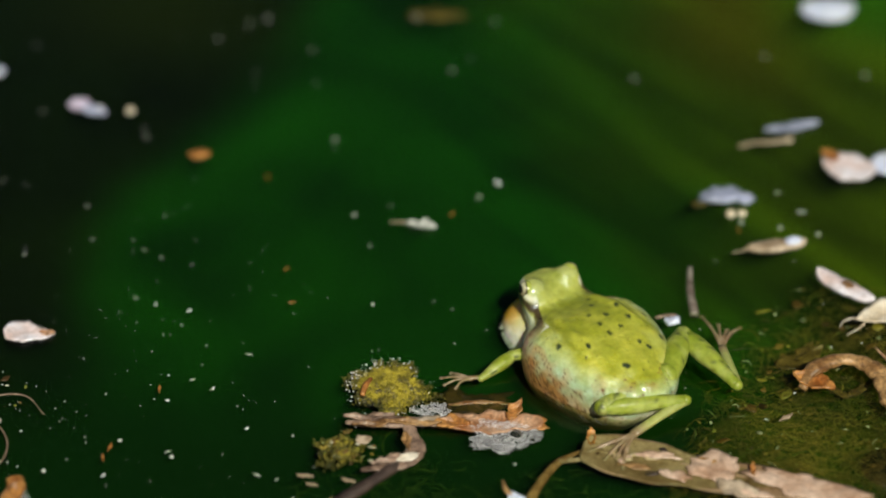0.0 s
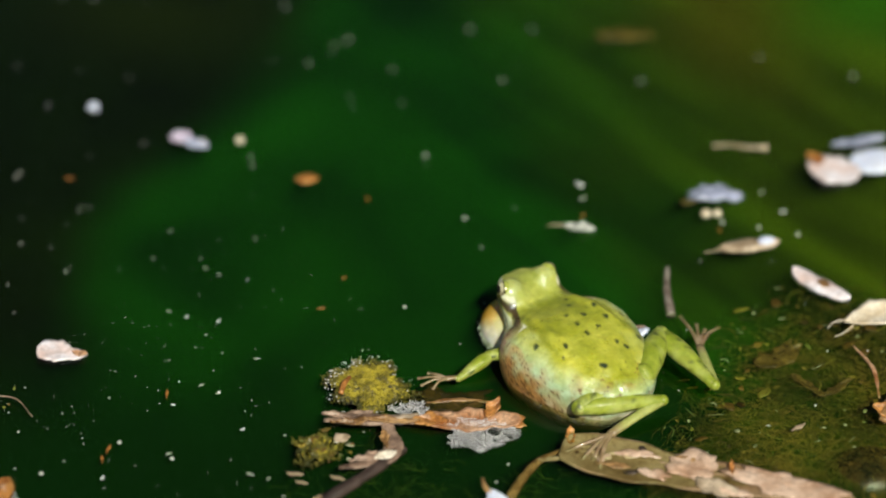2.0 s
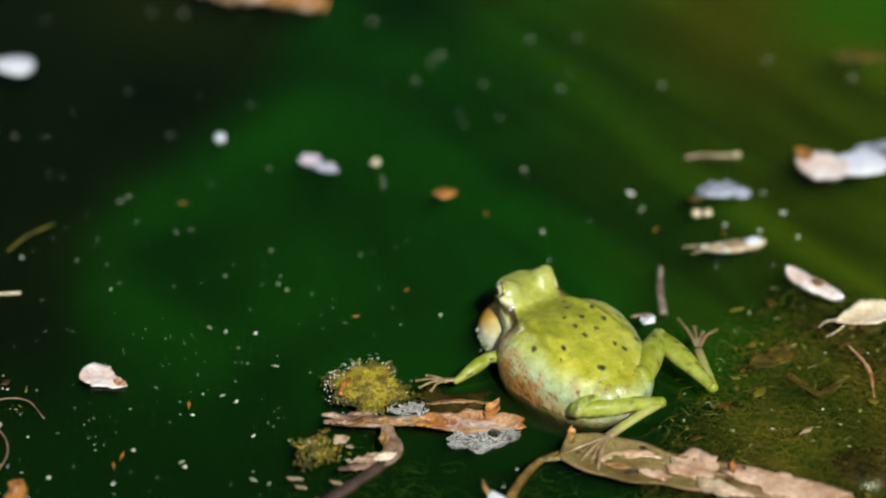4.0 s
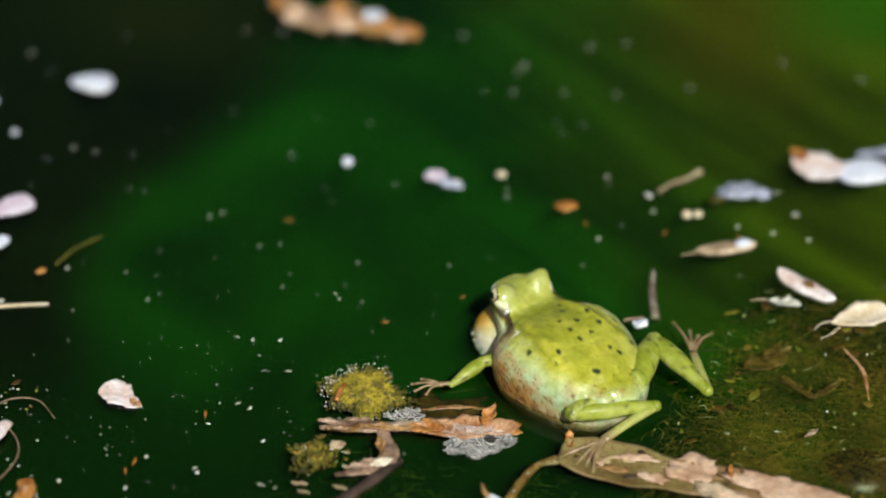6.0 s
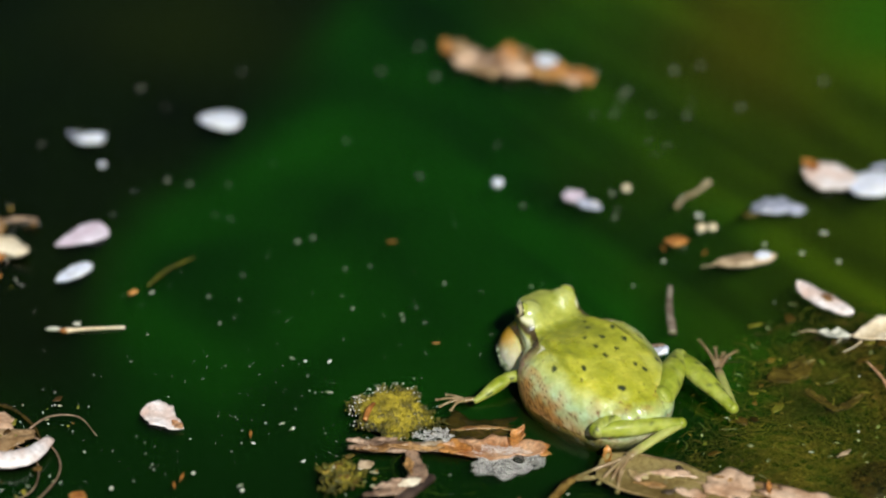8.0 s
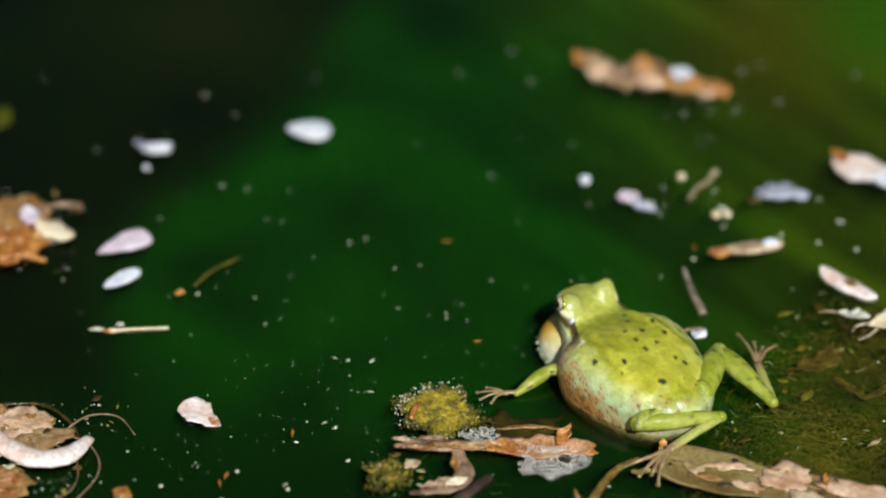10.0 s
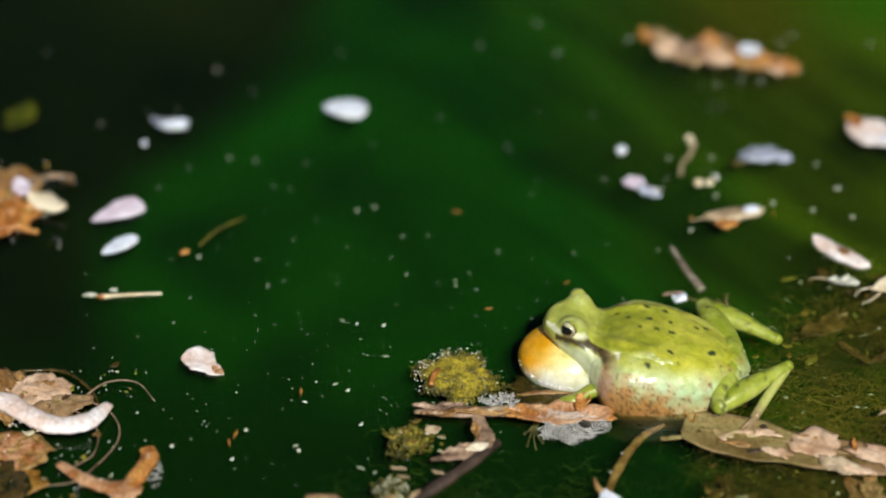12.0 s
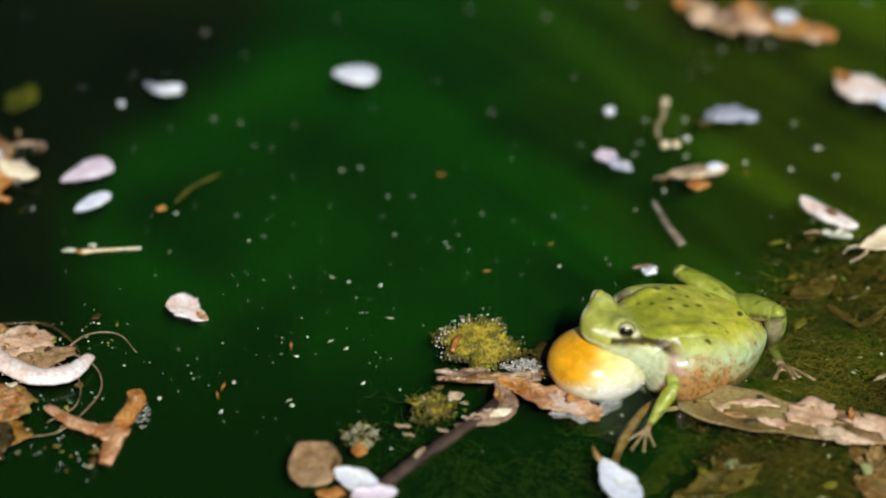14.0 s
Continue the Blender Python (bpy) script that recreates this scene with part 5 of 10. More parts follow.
def sunken_things():
    sunken("sunken_leaf", "long brown leaf lying on the pond bed", blade(36, 7, 0.5, (0.5, 0.8), 1, 0.5, 0.08, 41), SUNK, 39, 222, -94, -38)
    sunken("sunken_leaf", "brown leaf scrap lying on the pond bed", scrap(9, 7, 0.8, 0.3, 0.6, 43), SUNK, -52, 156, -96, 20)
    sunken("sunken_leaf", "brown leaf scrap lying on the pond bed", blade(22, 6, 0.5, (0.6, 0.7), 1, 0.5, 0.1, 44), SUNK, -57, 142, -97, 50)
    sunken("sunken_leaf", "brown leaf scrap lying on the pond bed", scrap(7, 7, 0.8, 0.3, 0.6, 45), SUNK, -30, 177, -96, 0)
    sunken("sunken_leaf", "dull leaf lying on the pond bed", scrap(9, 7, 0.8, 0.3, 0.6, 46), SUNK, -89, 79, -106, 10)


def leaves_in_the_weed():
    """Rotting scraps that hang in the weed and drift with it."""
    for key, name, label, category, shape, mat in (
            ("weedleaf", "sunken_leaf", "yellow-brown pointed leaf among the weed", "leaf", joined([blade(12, 5.0, 0.4, (0.6, 0.9), 1, 0.5, 0.14, 47), moved(blade(7, 2.2, 0.4, (0.5, 0.9), 0.6, 0.4, 0.14, 50), 2, 1.4, 0.4, 20)]), WEEDLEAF),
            ("rotleaf", "sunken_leaf", "rotting orange-brown leaf under water", "leaf", joined([blade(20, 6, 0.6, (0.6, 0.7), 1, 0.8, 0.2, 48), moved(scrap(4, 6, 0.8, 0.35, 0.8, 51, 40, 6), 5, 3, 0.3), moved(scrap(5, 3, 0.8, 0.35, 0.8, 52, 40, 6), -7, -2, 0.4)]), WEEDLEAF),
            ("rotleaf2", "sunken_leaf", "curled pinkish-brown leaf under water", "leaf", joined([scrap(4.5, 9, 0.8, 0.3, 1.0, 53, 44, 7), moved(blade(9, 3.4, 0.5, (0.6, 0.7), 0.8, 0.8, 0.15, 54), 1, 5, 0.5, 75)]), PEACH),
            ("weedblade", "grass_bit", "dull green bit of grass among the weed", "grass", blade(9, 1.8, 0.3, (0.5, 0.5), 0.4, 0.3, 0.15, 55), WEEDLEAF),
            ("weedblade2", "grass_bit", "dull green bit of grass among the weed", "grass", blade(8, 1.6, 0.3, (0.5, 0.5), 0.4, 0.3, 0.15, 56), WEEDLEAF),
            ("weedstalk", "sunken_stalk", "thin orange stalk among the weed", "stalk", bent([(-8, 0, 0), (0, -1.2, 0.6), (8, 0.4, 0.2)], [0.25, 0.45, 0.2], 16, 7, 0.8, 0.25, 57), PEACH),
            ("leafstalk", "sunken_stalk", "bent orange-brown stalk under water", "stalk", bent([(-15, -3, -2), (-4, 1, -0.5), (6, 2.5, 0.3), (12, 1, 0.4)], [0.7, 0.9, 0.9, 0.4], 24, 8, 0.8, 0.15, 58), BROWN),
            ("pebble", "pebble", "dark purplish pebble under water", "pebble", ball((0, 0, 0), (8, 7, 4.5), 24, 14), SLIME)):
        AFLOAT[key] = tagged(mesh_object(name, *shape, mat), label, category)


leaves_in_the_weed()
weed_raft()
sunken_things()
near_frog()
petals()
SPECK_KINDS = clumps()
surface_dust()


def drift(kind, size, turn, rows):
    """One more speck that drifts along rows of seconds, x and y in mm."""
    ob = SPECK_KINDS[("d", "f", "g")[int(turn) % 3] if kind == "d" else kind].copy()
    scene.collection.objects.link(ob)
    ob.scale = (size, size, size)
    walk(ob, [(t, pose(x * MM, y * MM, 0, 0, 0, turn)) for t, x, y in rows])


def removed_patterns():
    """The patterns from which the specks were copied go."""
    for ob in SPECK_KINDS.values():
        bpy.data.objects.remove(ob)

# ---- what moves ----
def motions():
    walk(AFLOAT["dot"], [(0, pose(-0.1021, 0.0645, 0, 0, 0, 0)), (1.5, pose(-0.0850, 0.0538, 0, 0, 0, 0)), (3, pose(-0.0637, 0.0442, 0, 0, 0, 0)), (4.2, pose(-0.0463, 0.0387, 0, 0, 0, 0)), (5.5, pose(-0.0275, 0.0339, 0, 0, 0, 0)), (6.5, pose(-0.0136, 0.0305, 0, 0, 0, 0)), (7.5, pose(0.0017, 0.0301, 0, 0, 0, 0)), (8.2, pose(0.0099, 0.0295, 0, 0, 0, 0)), (9.4, pose(0.0200, 0.0305, 0, 0, 0, 0)), (10.5, pose(0.0270, 0.0310, 0, 0, 0, 0)), (11, pose(0.0299, 0.0303, 0, 0, 0, 0)), (11.5, pose(0.0327, 0.0302, 0, 0, 0, 0)), (12, pose(0.0347, 0.0304, 0, 0, 0, 0)), (12.5, pose(0.0356, 0.0312, 0, 0, 0, 0)), (13, pose(0.0364, 0.0321, 0, 0, 0, 0)), (14, pose(0.0383, 0.0316, 0, 0, 0, 0))])
    walk(AFLOAT["pink"], [(0, pose(-0.0803, 0.0503, 0, 0, 0, -5)), (1.5, pose(-0.0624, 0.0408, 0, 0, 0, -7)), (3, pose(-0.0415, 0.0328, 0, 0, 0, -8)), (4.2, pose(-0.0242, 0.0297, 0, 0, 0, -10)), (5.5, pose(-0.0059, 0.0272, 0, 0, 0, -11)), (6.5, pose(0.0069, 0.0241, 0, 0, 0, -12)), (7.5, pose(0.0208, 0.0237, 0, 0, 0, -13)), (8.2, pose(0.0276, 0.0235, 0, 0, 0, -14)), (9.4, pose(0.0334, 0.0239, 0, 0, 0, -15)), (10.5, pose(0.0360, 0.0220, 0, 0, 0, -16)), (11, pose(0.0371, 0.0197, 0, 0, 0, -17)), (11.5, pose(0.0380, 0.0182, 0, 0, 0, -17)), (12, pose(0.0386, 0.0173, 0, 0, 0, -18)), (12.5, pose(0.0384, 0.0168, 0, 0, 0, -18)), (13, pose(0.0385, 0.0167, 0, 0, 0, -19)), (14, pose(0.0382, 0.0139, 0, 0, 0, -20))])
    walk(AFLOAT["orange"], [(0, pose(-0.0539, 0.0326, 0, 0, 0, 0)), (1.5, pose(-0.0361, 0.0257, 0, 0, 0, 0)), (3, pose(-0.0146, 0.0206, 0, 0, 0, 0)), (4.2, pose(0.0034, 0.0194, 0, 0, 0, 0)), (5.5, pose(0.0212, 0.0179, 0, 0, 0, 0)), (6.5, pose(0.0317, 0.0143, 0, 0, 0, 0)), (7.5, pose(0.0424, 0.0115, 0, 0, 0, 0)), (8.2, pose(0.0463, 0.0087, 0, 0, 0, 0)), (9.4, pose(0.0504, 0.0063, 0, 0, 0, 0)), (10.5, pose(0.0526, 0.0057, 0, 0, 0, 0)), (11, pose(0.0536, 0.0054, 0, 0, 0, 0)), (11.5, pose(0.0547, 0.0051, 0, 0, 0, 0)), (12, pose(0.0556, 0.0049, 0, 0, 0, 0)), (12.5, pose(0.0562, 0.0048, 0, 0, 0, 0)), (13, pose(0.0562, 0.0050, 0, 0, 0, 0)), (14, pose(0.0555, 0.0056, 0, 0, 0, 0))])
    walk(AFLOAT["shell"], [(0, pose(-0.0830, -0.0288, 0, 0, 0, -4)), (1.5, pose(-0.0778, -0.0324, 0, 0, 0, -6)), (3, pose(-0.0697, -0.0393, 0, 0, 0, -18)), (4.2, pose(-0.0657, -0.0419, 0, 0, 0, -28)), (5.5, pose(-0.0630, -0.0442, 0, 0, 0, -38)), (6.5, pose(-0.0612, -0.0476, 0, 0, 0, -38)), (7.5, pose(-0.0586, -0.0488, 0, 0, 0, -38)), (8.2, pose(-0.0569, -0.0483, 0, 0, 0, -39)), (9.4, pose(-0.0540, -0.0482, 0, 0, 0, -39)), (10.5, pose(-0.0516, -0.0473, 0, 0, 0, -40)), (11, pose(-0.0507, -0.0462, 0, 0, 0, -40)), (11.5, pose(-0.0503, -0.0440, 0, 0, 0, -40)), (12, pose(-0.0502, -0.0415, 0, 0, 0, -40)), (12.5, pose(-0.0502, -0.0397, 0, 0, 0, -40)), (13, pose(-0.0499, -0.0383, 0, 0, 0, -40)), (14, pose(-0.0486, -0.0350, 0, 0, 0, -40))])
    walk(AFLOAT["petR"], [(0, pose(0.0819, -0.0138, 0, 0, 0, -42)), (1.5, pose(0.0783, -0.0134, 0, 0, 0, -42)), (3, pose(0.0768, -0.0134, 0, 0, 0, -42)), (4.2, pose(0.0761, -0.0119, 0, 0, 0, -42)), (5.5, pose(0.0753, -0.0110, 0, 0, 0, -42)), (6.5, pose(0.0743, -0.0124, 0, 0, 0, -42)), (7.5, pose(0.0753, -0.0112, 0, 0, 0, -42)), (8.2, pose(0.0744, -0.0100, 0, 0, 0, -42)), (9.4, pose(0.0762, -0.0065, 0, 0, 0, -42)), (10.5, pose(0.0776, -0.0047, 0, 0, 0, -42)), (11, pose(0.0772, -0.0050, 0, 0, 0, -42)), (11.5, pose(0.0777, -0.0053, 0, 0, 0, -42)), (12, pose(0.0785, -0.0053, 0, 0, 0, -42)), (12.5, pose(0.0795, -0.0050, 0, 0, 0, -42)), (13, pose(0.0803, -0.0047, 0, 0, 0, -42)), (14, pose(0.0817, -0.0049, 0, 0, 0, -42))])
    walk(AFLOAT["petR2"], [(0, pose(0.0694, -0.0001, 0, 0, 0, 12)), (1.5, pose(0.0654, -0.0001, 0, 0, 0, 12)), (3, pose(0.0627, -0.0000, 0, 0, 0, 12)), (4.2, pose(0.0613, 0.0010, 0, 0, 0, 12)), (5.5, pose(0.0602, 0.0017, 0, 0, 0, 12)), (6.5, pose(0.0592, 0.0008, 0, 0, 0, 12)), (7.5, pose(0.0603, 0.0022, 0, 0, 0, 12)), (8.2, pose(0.0594, 0.0030, 0, 0, 0, 12)), (9.4, pose(0.0590, 0.0061, 0, 0, 0, 12)), (10.5, pose(0.0585, 0.0079, 0, 0, 0, 12)), (11, pose(0.0580, 0.0078, 0, 0, 0, 12)), (11.5, pose(0.0578, 0.0079, 0, 0, 0, 12)), (12, pose(0.0576, 0.0079, 0, 0, 0, 12)), (12.5, pose(0.0568, 0.0078, 0, 0, 0, 12)), (13, pose(0.0571, 0.0084, 0, 0, 0, 12)), (14, pose(0.0559, 0.0099, 0, 0, 0, 12))])
    walk(AFLOAT["blueR"], [(0, pose(0.0598, 0.0178, 0, 0, 0, 0)), (1.5, pose(0.0584, 0.0185, 0, 0, 0, 0)), (3, pose(0.0578, 0.0190, 0, 0, 0, 0)), (4.2, pose(0.0605, 0.0212, 0, 0, 0, 0)), (5.5, pose(0.0640, 0.0226, 0, 0, 0, 0)), (6.5, pose(0.0653, 0.0208, 0, 0, 0, 0)), (7.5, pose(0.0685, 0.0219, 0, 0, 0, 0)), (8.2, pose(0.0670, 0.0223, 0, 0, 0, 0)), (9.4, pose(0.0661, 0.0258, 0, 0, 0, 0)), (10.5, pose(0.0659, 0.0285, 0, 0, 0, 0)), (11, pose(0.0658, 0.0285, 0, 0, 0, 0)), (11.5, pose(0.0657, 0.0291, 0, 0, 0, 0)), (12, pose(0.0654, 0.0297, 0, 0, 0, 0)), (12.5, pose(0.0646, 0.0299, 0, 0, 0, 0)), (13, pose(0.0639, 0.0307, 0, 0, 0, 0)), (14, pose(0.0642, 0.0310, 0, 0, 0, 0))])
    walk(AFLOAT["petT"], [(0, pose(0.0877, 0.0275, 0, 0, 0, -25)), (1.5, pose(0.0861, 0.0263, 0, 0, 0, -25)), (3, pose(0.0831, 0.0270, 0, 0, 0, -25)), (4.2, pose(0.0827, 0.0295, 0, 0, 0, -25)), (5.5, pose(0.0826, 0.0311, 0, 0, 0, -25)), (6.5, pose(0.0811, 0.0293, 0, 0, 0, -25)), (7.5, pose(0.0813, 0.0323, 0, 0, 0, -25)), (8.2, pose(0.0799, 0.0327, 0, 0, 0, -25)), (9.4, pose(0.0820, 0.0352, 0, 0, 0, -25)), (10.5, pose(0.0860, 0.0372, 0, 0, 0, -25)), (11, pose(0.0880, 0.0375, 0, 0, 0, -25)), (11.5, pose(0.0892, 0.0375, 0, 0, 0, -25)), (12, pose(0.0902, 0.0377, 0, 0, 0, -25)), (12.5, pose(0.0911, 0.0387, 0, 0, 0, -25)), (13, pose(0.0918, 0.0393, 0, 0, 0, -25)), (14, pose(0.0943, 0.0401, 0, 0, 0, -25))])
    walk(AFLOAT["white"], [(0, pose(-0.1405, 0.0862, 0, 0, 0, -8)), (1.5, pose(-0.1263, 0.0783, 0, 0, 0, -8)), (3, pose(-0.1095, 0.0713, 0, 0, 0, -8)), (4.2, pose(-0.0971, 0.0683, 0, 0, 0, -8)), (5.5, pose(-0.0858, 0.0661, 0, 0, 0, -8)), (6.5, pose(-0.0735, 0.0594, 0, 0, 0, -8)), (7.5, pose(-0.0602, 0.0553, 0, 0, 0, -8)), (8.2, pose(-0.0526, 0.0526, 0, 0, 0, -8)), (9.4, pose(-0.0419, 0.0501, 0, 0, 0, -8)), (10.5, pose(-0.0341, 0.0482, 0, 0, 0, -8)), (11, pose(-0.0311, 0.0469, 0, 0, 0, -8)), (11.5, pose(-0.0285, 0.0462, 0, 0, 0, -8)), (12, pose(-0.0261, 0.0459, 0, 0, 0, -8)), (12.5, pose(-0.0237, 0.0462, 0, 0, 0, -8)), (13, pose(-0.0217, 0.0467, 0, 0, 0, -8)), (14, pose(-0.0176, 0.0460, 0, 0, 0, -8))])
    walk(AFLOAT["petA"], [(0, pose(-0.1381, 0.0329, 0, 0, 0, 32)), (1.5, pose(-0.1259, 0.0263, 0, 0, 0, 32)), (3, pose(-0.1123, 0.0205, 0, 0, 0, 32)), (4.2, pose(-0.1035, 0.0183, 0, 0, 0, 32)), (5.5, pose(-0.0963, 0.0167, 0, 0, 0, 32)), (6.5, pose(-0.0896, 0.0131, 0, 0, 0, 32)), (7.5, pose(-0.0838, 0.0108, 0, 0, 0, 32)), (8.2, pose(-0.0796, 0.0089, 0, 0, 0, 32)), (9.4, pose(-0.0753, 0.0069, 0, 0, 0, 32)), (10.5, pose(-0.0735, 0.0063, 0, 0, 0, 32)), (11, pose(-0.0730, 0.0064, 0, 0, 0, 32)), (11.5, pose(-0.0727, 0.0067, 0, 0, 0, 32)), (12, pose(-0.0729, 0.0073, 0, 0, 0, 32)), (12.5, pose(-0.0738, 0.0081, 0, 0, 0, 32)), (13, pose(-0.0745, 0.0089, 0, 0, 0, 32)), (14, pose(-0.0739, 0.0102, 0, 0, 0, 32))])
    walk(AFLOAT["petB"], [(0, pose(-0.1304, 0.0165, 0, 0, 0, 42)), (1.5, pose(-0.1203, 0.0112, 0, 0, 0, 42)), (3, pose(-0.1094, 0.0063, 0, 0, 0, 42)), (4.2, pose(-0.1028, 0.0046, 0, 0, 0, 42)), (5.5, pose(-0.0976, 0.0033, 0, 0, 0, 42)), (6.5, pose(-0.0910, 0.0002, 0, 0, 0, 42)), (7.5, pose(-0.0837, -0.0021, 0, 0, 0, 42)), (8.2, pose(-0.0797, -0.0034, 0, 0, 0, 42)), (9.4, pose(-0.0748, -0.0051, 0, 0, 0, 42)), (10.5, pose(-0.0723, -0.0056, 0, 0, 0, 42)), (11, pose(-0.0718, -0.0053, 0, 0, 0, 42)), (11.5, pose(-0.0712, -0.0049, 0, 0, 0, 42)), (12, pose(-0.0711, -0.0041, 0, 0, 0, 42)), (12.5, pose(-0.0718, -0.0030, 0, 0, 0, 42)), (13, pose(-0.0719, -0.0020, 0, 0, 0, 42)), (14, pose(-0.0714, -0.0003, 0, 0, 0, 42))])
    walk(AFLOAT["twigA"], [(0, pose(-0.1087, -0.0079, 0, 0, 0, 0)), (1.5, pose(-0.1031, -0.0110, 0, 0, 0, 0)), (3, pose(-0.0964, -0.0149, 0, 0, 0, 0)), (4.2, pose(-0.0928, -0.0161, 0, 0, 0, 0)), (5.5, pose(-0.0900, -0.0172, 0, 0, 0, 0)), (6.5, pose(-0.0835, -0.0197, 0, 0, 0, 0)), (7.5, pose(-0.0773, -0.0213, 0, 0, 0, 0)), (8.2, pose(-0.0742, -0.0220, 0, 0, 0, 0)), (9.4, pose(-0.0701, -0.0224, 0, 0, 0, 0)), (10.5, pose(-0.0681, -0.0227, 0, 0, 0, 0)), (11, pose(-0.0677, -0.0230, 0, 0, 0, 0)), (11.5, pose(-0.0675, -0.0222, 0, 0, 0, 0)), (12, pose(-0.0677, -0.0209, 0, 0, 0, 0)), (12.5, pose(-0.0684, -0.0197, 0, 0, 0, 0)), (13, pose(-0.0683, -0.0186, 0, 0, 0, 0)), (14, pose(-0.0669, -0.0166, 0, 0, 0, 0))])
    walk(AFLOAT["greenA"], [(0, pose(-0.1166, 0.0165, 0, 0, 0, 48)), (1.5, pose(-0.1056, 0.0107, 0, 0, 0, 48)), (3, pose(-0.0934, 0.0053, 0, 0, 0, 48)), (4.2, pose(-0.0857, 0.0033, 0, 0, 0, 48)), (5.5, pose(-0.0796, 0.0018, 0, 0, 0, 48)), (6.5, pose(-0.0721, -0.0010, 0, 0, 0, 48)), (7.5, pose(-0.0639, -0.0018, 0, 0, 0, 48)), (8.2, pose(-0.0598, -0.0027, 0, 0, 0, 48)), (9.4, pose(-0.0554, -0.0031, 0, 0, 0, 48)), (10.5, pose(-0.0526, -0.0026, 0, 0, 0, 48)), (11, pose(-0.0514, -0.0022, 0, 0, 0, 48)), (11.5, pose(-0.0507, -0.0009, 0, 0, 0, 48)), (12, pose(-0.0505, 0.0007, 0, 0, 0, 48)), (12.5, pose(-0.0508, 0.0020, 0, 0, 0, 48)), (13, pose(-0.0512, 0.0031, 0, 0, 0, 48)), (14, pose(-0.0500, 0.0045, 0, 0, 0, 48))])
    walk(AFLOAT["wing"], [(0, pose(-0.1565, 0.0747, 0, 0, 0, 0)), (1.5, pose(-0.1436, 0.0676, 0, 0, 0, 0)), (3, pose(-0.1287, 0.0614, 0, 0, 0, 0)), (4.2, pose(-0.1183, 0.0591, 0, 0, 0, 0)), (5.5, pose(-0.1093, 0.0573, 0, 0, 0, 0)), (6.5, pose(-0.0973, 0.0524, 0, 0, 0, 0)), (7.5, pose(-0.0873, 0.0481, 0, 0, 0, 0)), (8.2, pose(-0.0813, 0.0454, 0, 0, 0, 0)), (9.4, pose(-0.0735, 0.0428, 0, 0, 0, 0)), (10.5, pose(-0.0685, 0.0413, 0, 0, 0, 0)), (11, pose(-0.0667, 0.0407, 0, 0, 0, 0)), (11.5, pose(-0.0651, 0.0400, 0, 0, 0, 0)), (12, pose(-0.0636, 0.0397, 0, 0, 0, 0)), (12.5, pose(-0.0626, 0.0403, 0, 0, 0, 0)), (13, pose(-0.0616, 0.0409, 0, 0, 0, 0)), (14, pose(-0.0586, 0.0407, 0, 0, 0, 0))])
    walk(AFLOAT["brown"], [(0, pose(-0.0891, 0.1175, 0, 0, 0, 0)), (1.5, pose(-0.0744, 0.1099, 0, 0, 0, 0)), (3, pose(-0.0574, 0.1032, 0, 0, 0, 0)), (4.2, pose(-0.0445, 0.0975, 0, 0, 0, 0)), (5.5, pose(-0.0319, 0.0924, 0, 0, 0, 0)), (6.5, pose(-0.0152, 0.0813, 0, 0, 0, 0)), (7.5, pose(0.0030, 0.0763, 0, 0, 0, 0)), (8.2, pose(0.0146, 0.0735, 0, 0, 0, 0)), (9.4, pose(0.0318, 0.0705, 0, 0, 0, 0)), (10.5, pose(0.0444, 0.0689, 0, 0, 0, 0)), (11, pose(0.0490, 0.0684, 0, 0, 0, 0)), (11.5, pose(0.0533, 0.0674, 0, 0, 0, 0)), (12, pose(0.0576, 0.0663, 0, 0, 0, 0)), (12.5, pose(0.0623, 0.0657, 0, 0, 0, 0)), (13, pose(0.0653, 0.0662, 0, 0, 0, 0)), (14, pose(0.0723, 0.0644, 0, 0, 0, 0))])
    walk(AFLOAT["seeds"], [(0, pose(0.0619, 0.0106, 0, 0, 0, 0)), (1.5, pose(0.0584, 0.0107, 0, 0, 0, 0)), (3, pose(0.0557, 0.0109, 0, 0, 0, 0)), (4.2, pose(0.0552, 0.0122, 0, 0, 0, 0)), (5.5, pose(0.0546, 0.0131, 0, 0, 0, 0)), (6.5, pose(0.0524, 0.0123, 0, 0, 0, 0)), (7.5, pose(0.0532, 0.0133, 0, 0, 0, 0)), (8.2, pose(0.0521, 0.0141, 0, 0, 0, 0)), (9.4, pose(0.0529, 0.0173, 0, 0, 0, 0)), (10.5, pose(0.0530, 0.0192, 0, 0, 0, 0)), (11, pose(0.0521, 0.0191, 0, 0, 0, 0)), (11.5, pose(0.0518, 0.0189, 0, 0, 0, 0)), (12, pose(0.0520, 0.0187, 0, 0, 0, 0)), (12.5, pose(0.0521, 0.0187, 0, 0, 0, 0)), (13, pose(0.0518, 0.0188, 0, 0, 0, 0)), (14, pose(0.0508, 0.0193, 0, 0, 0, 0))])
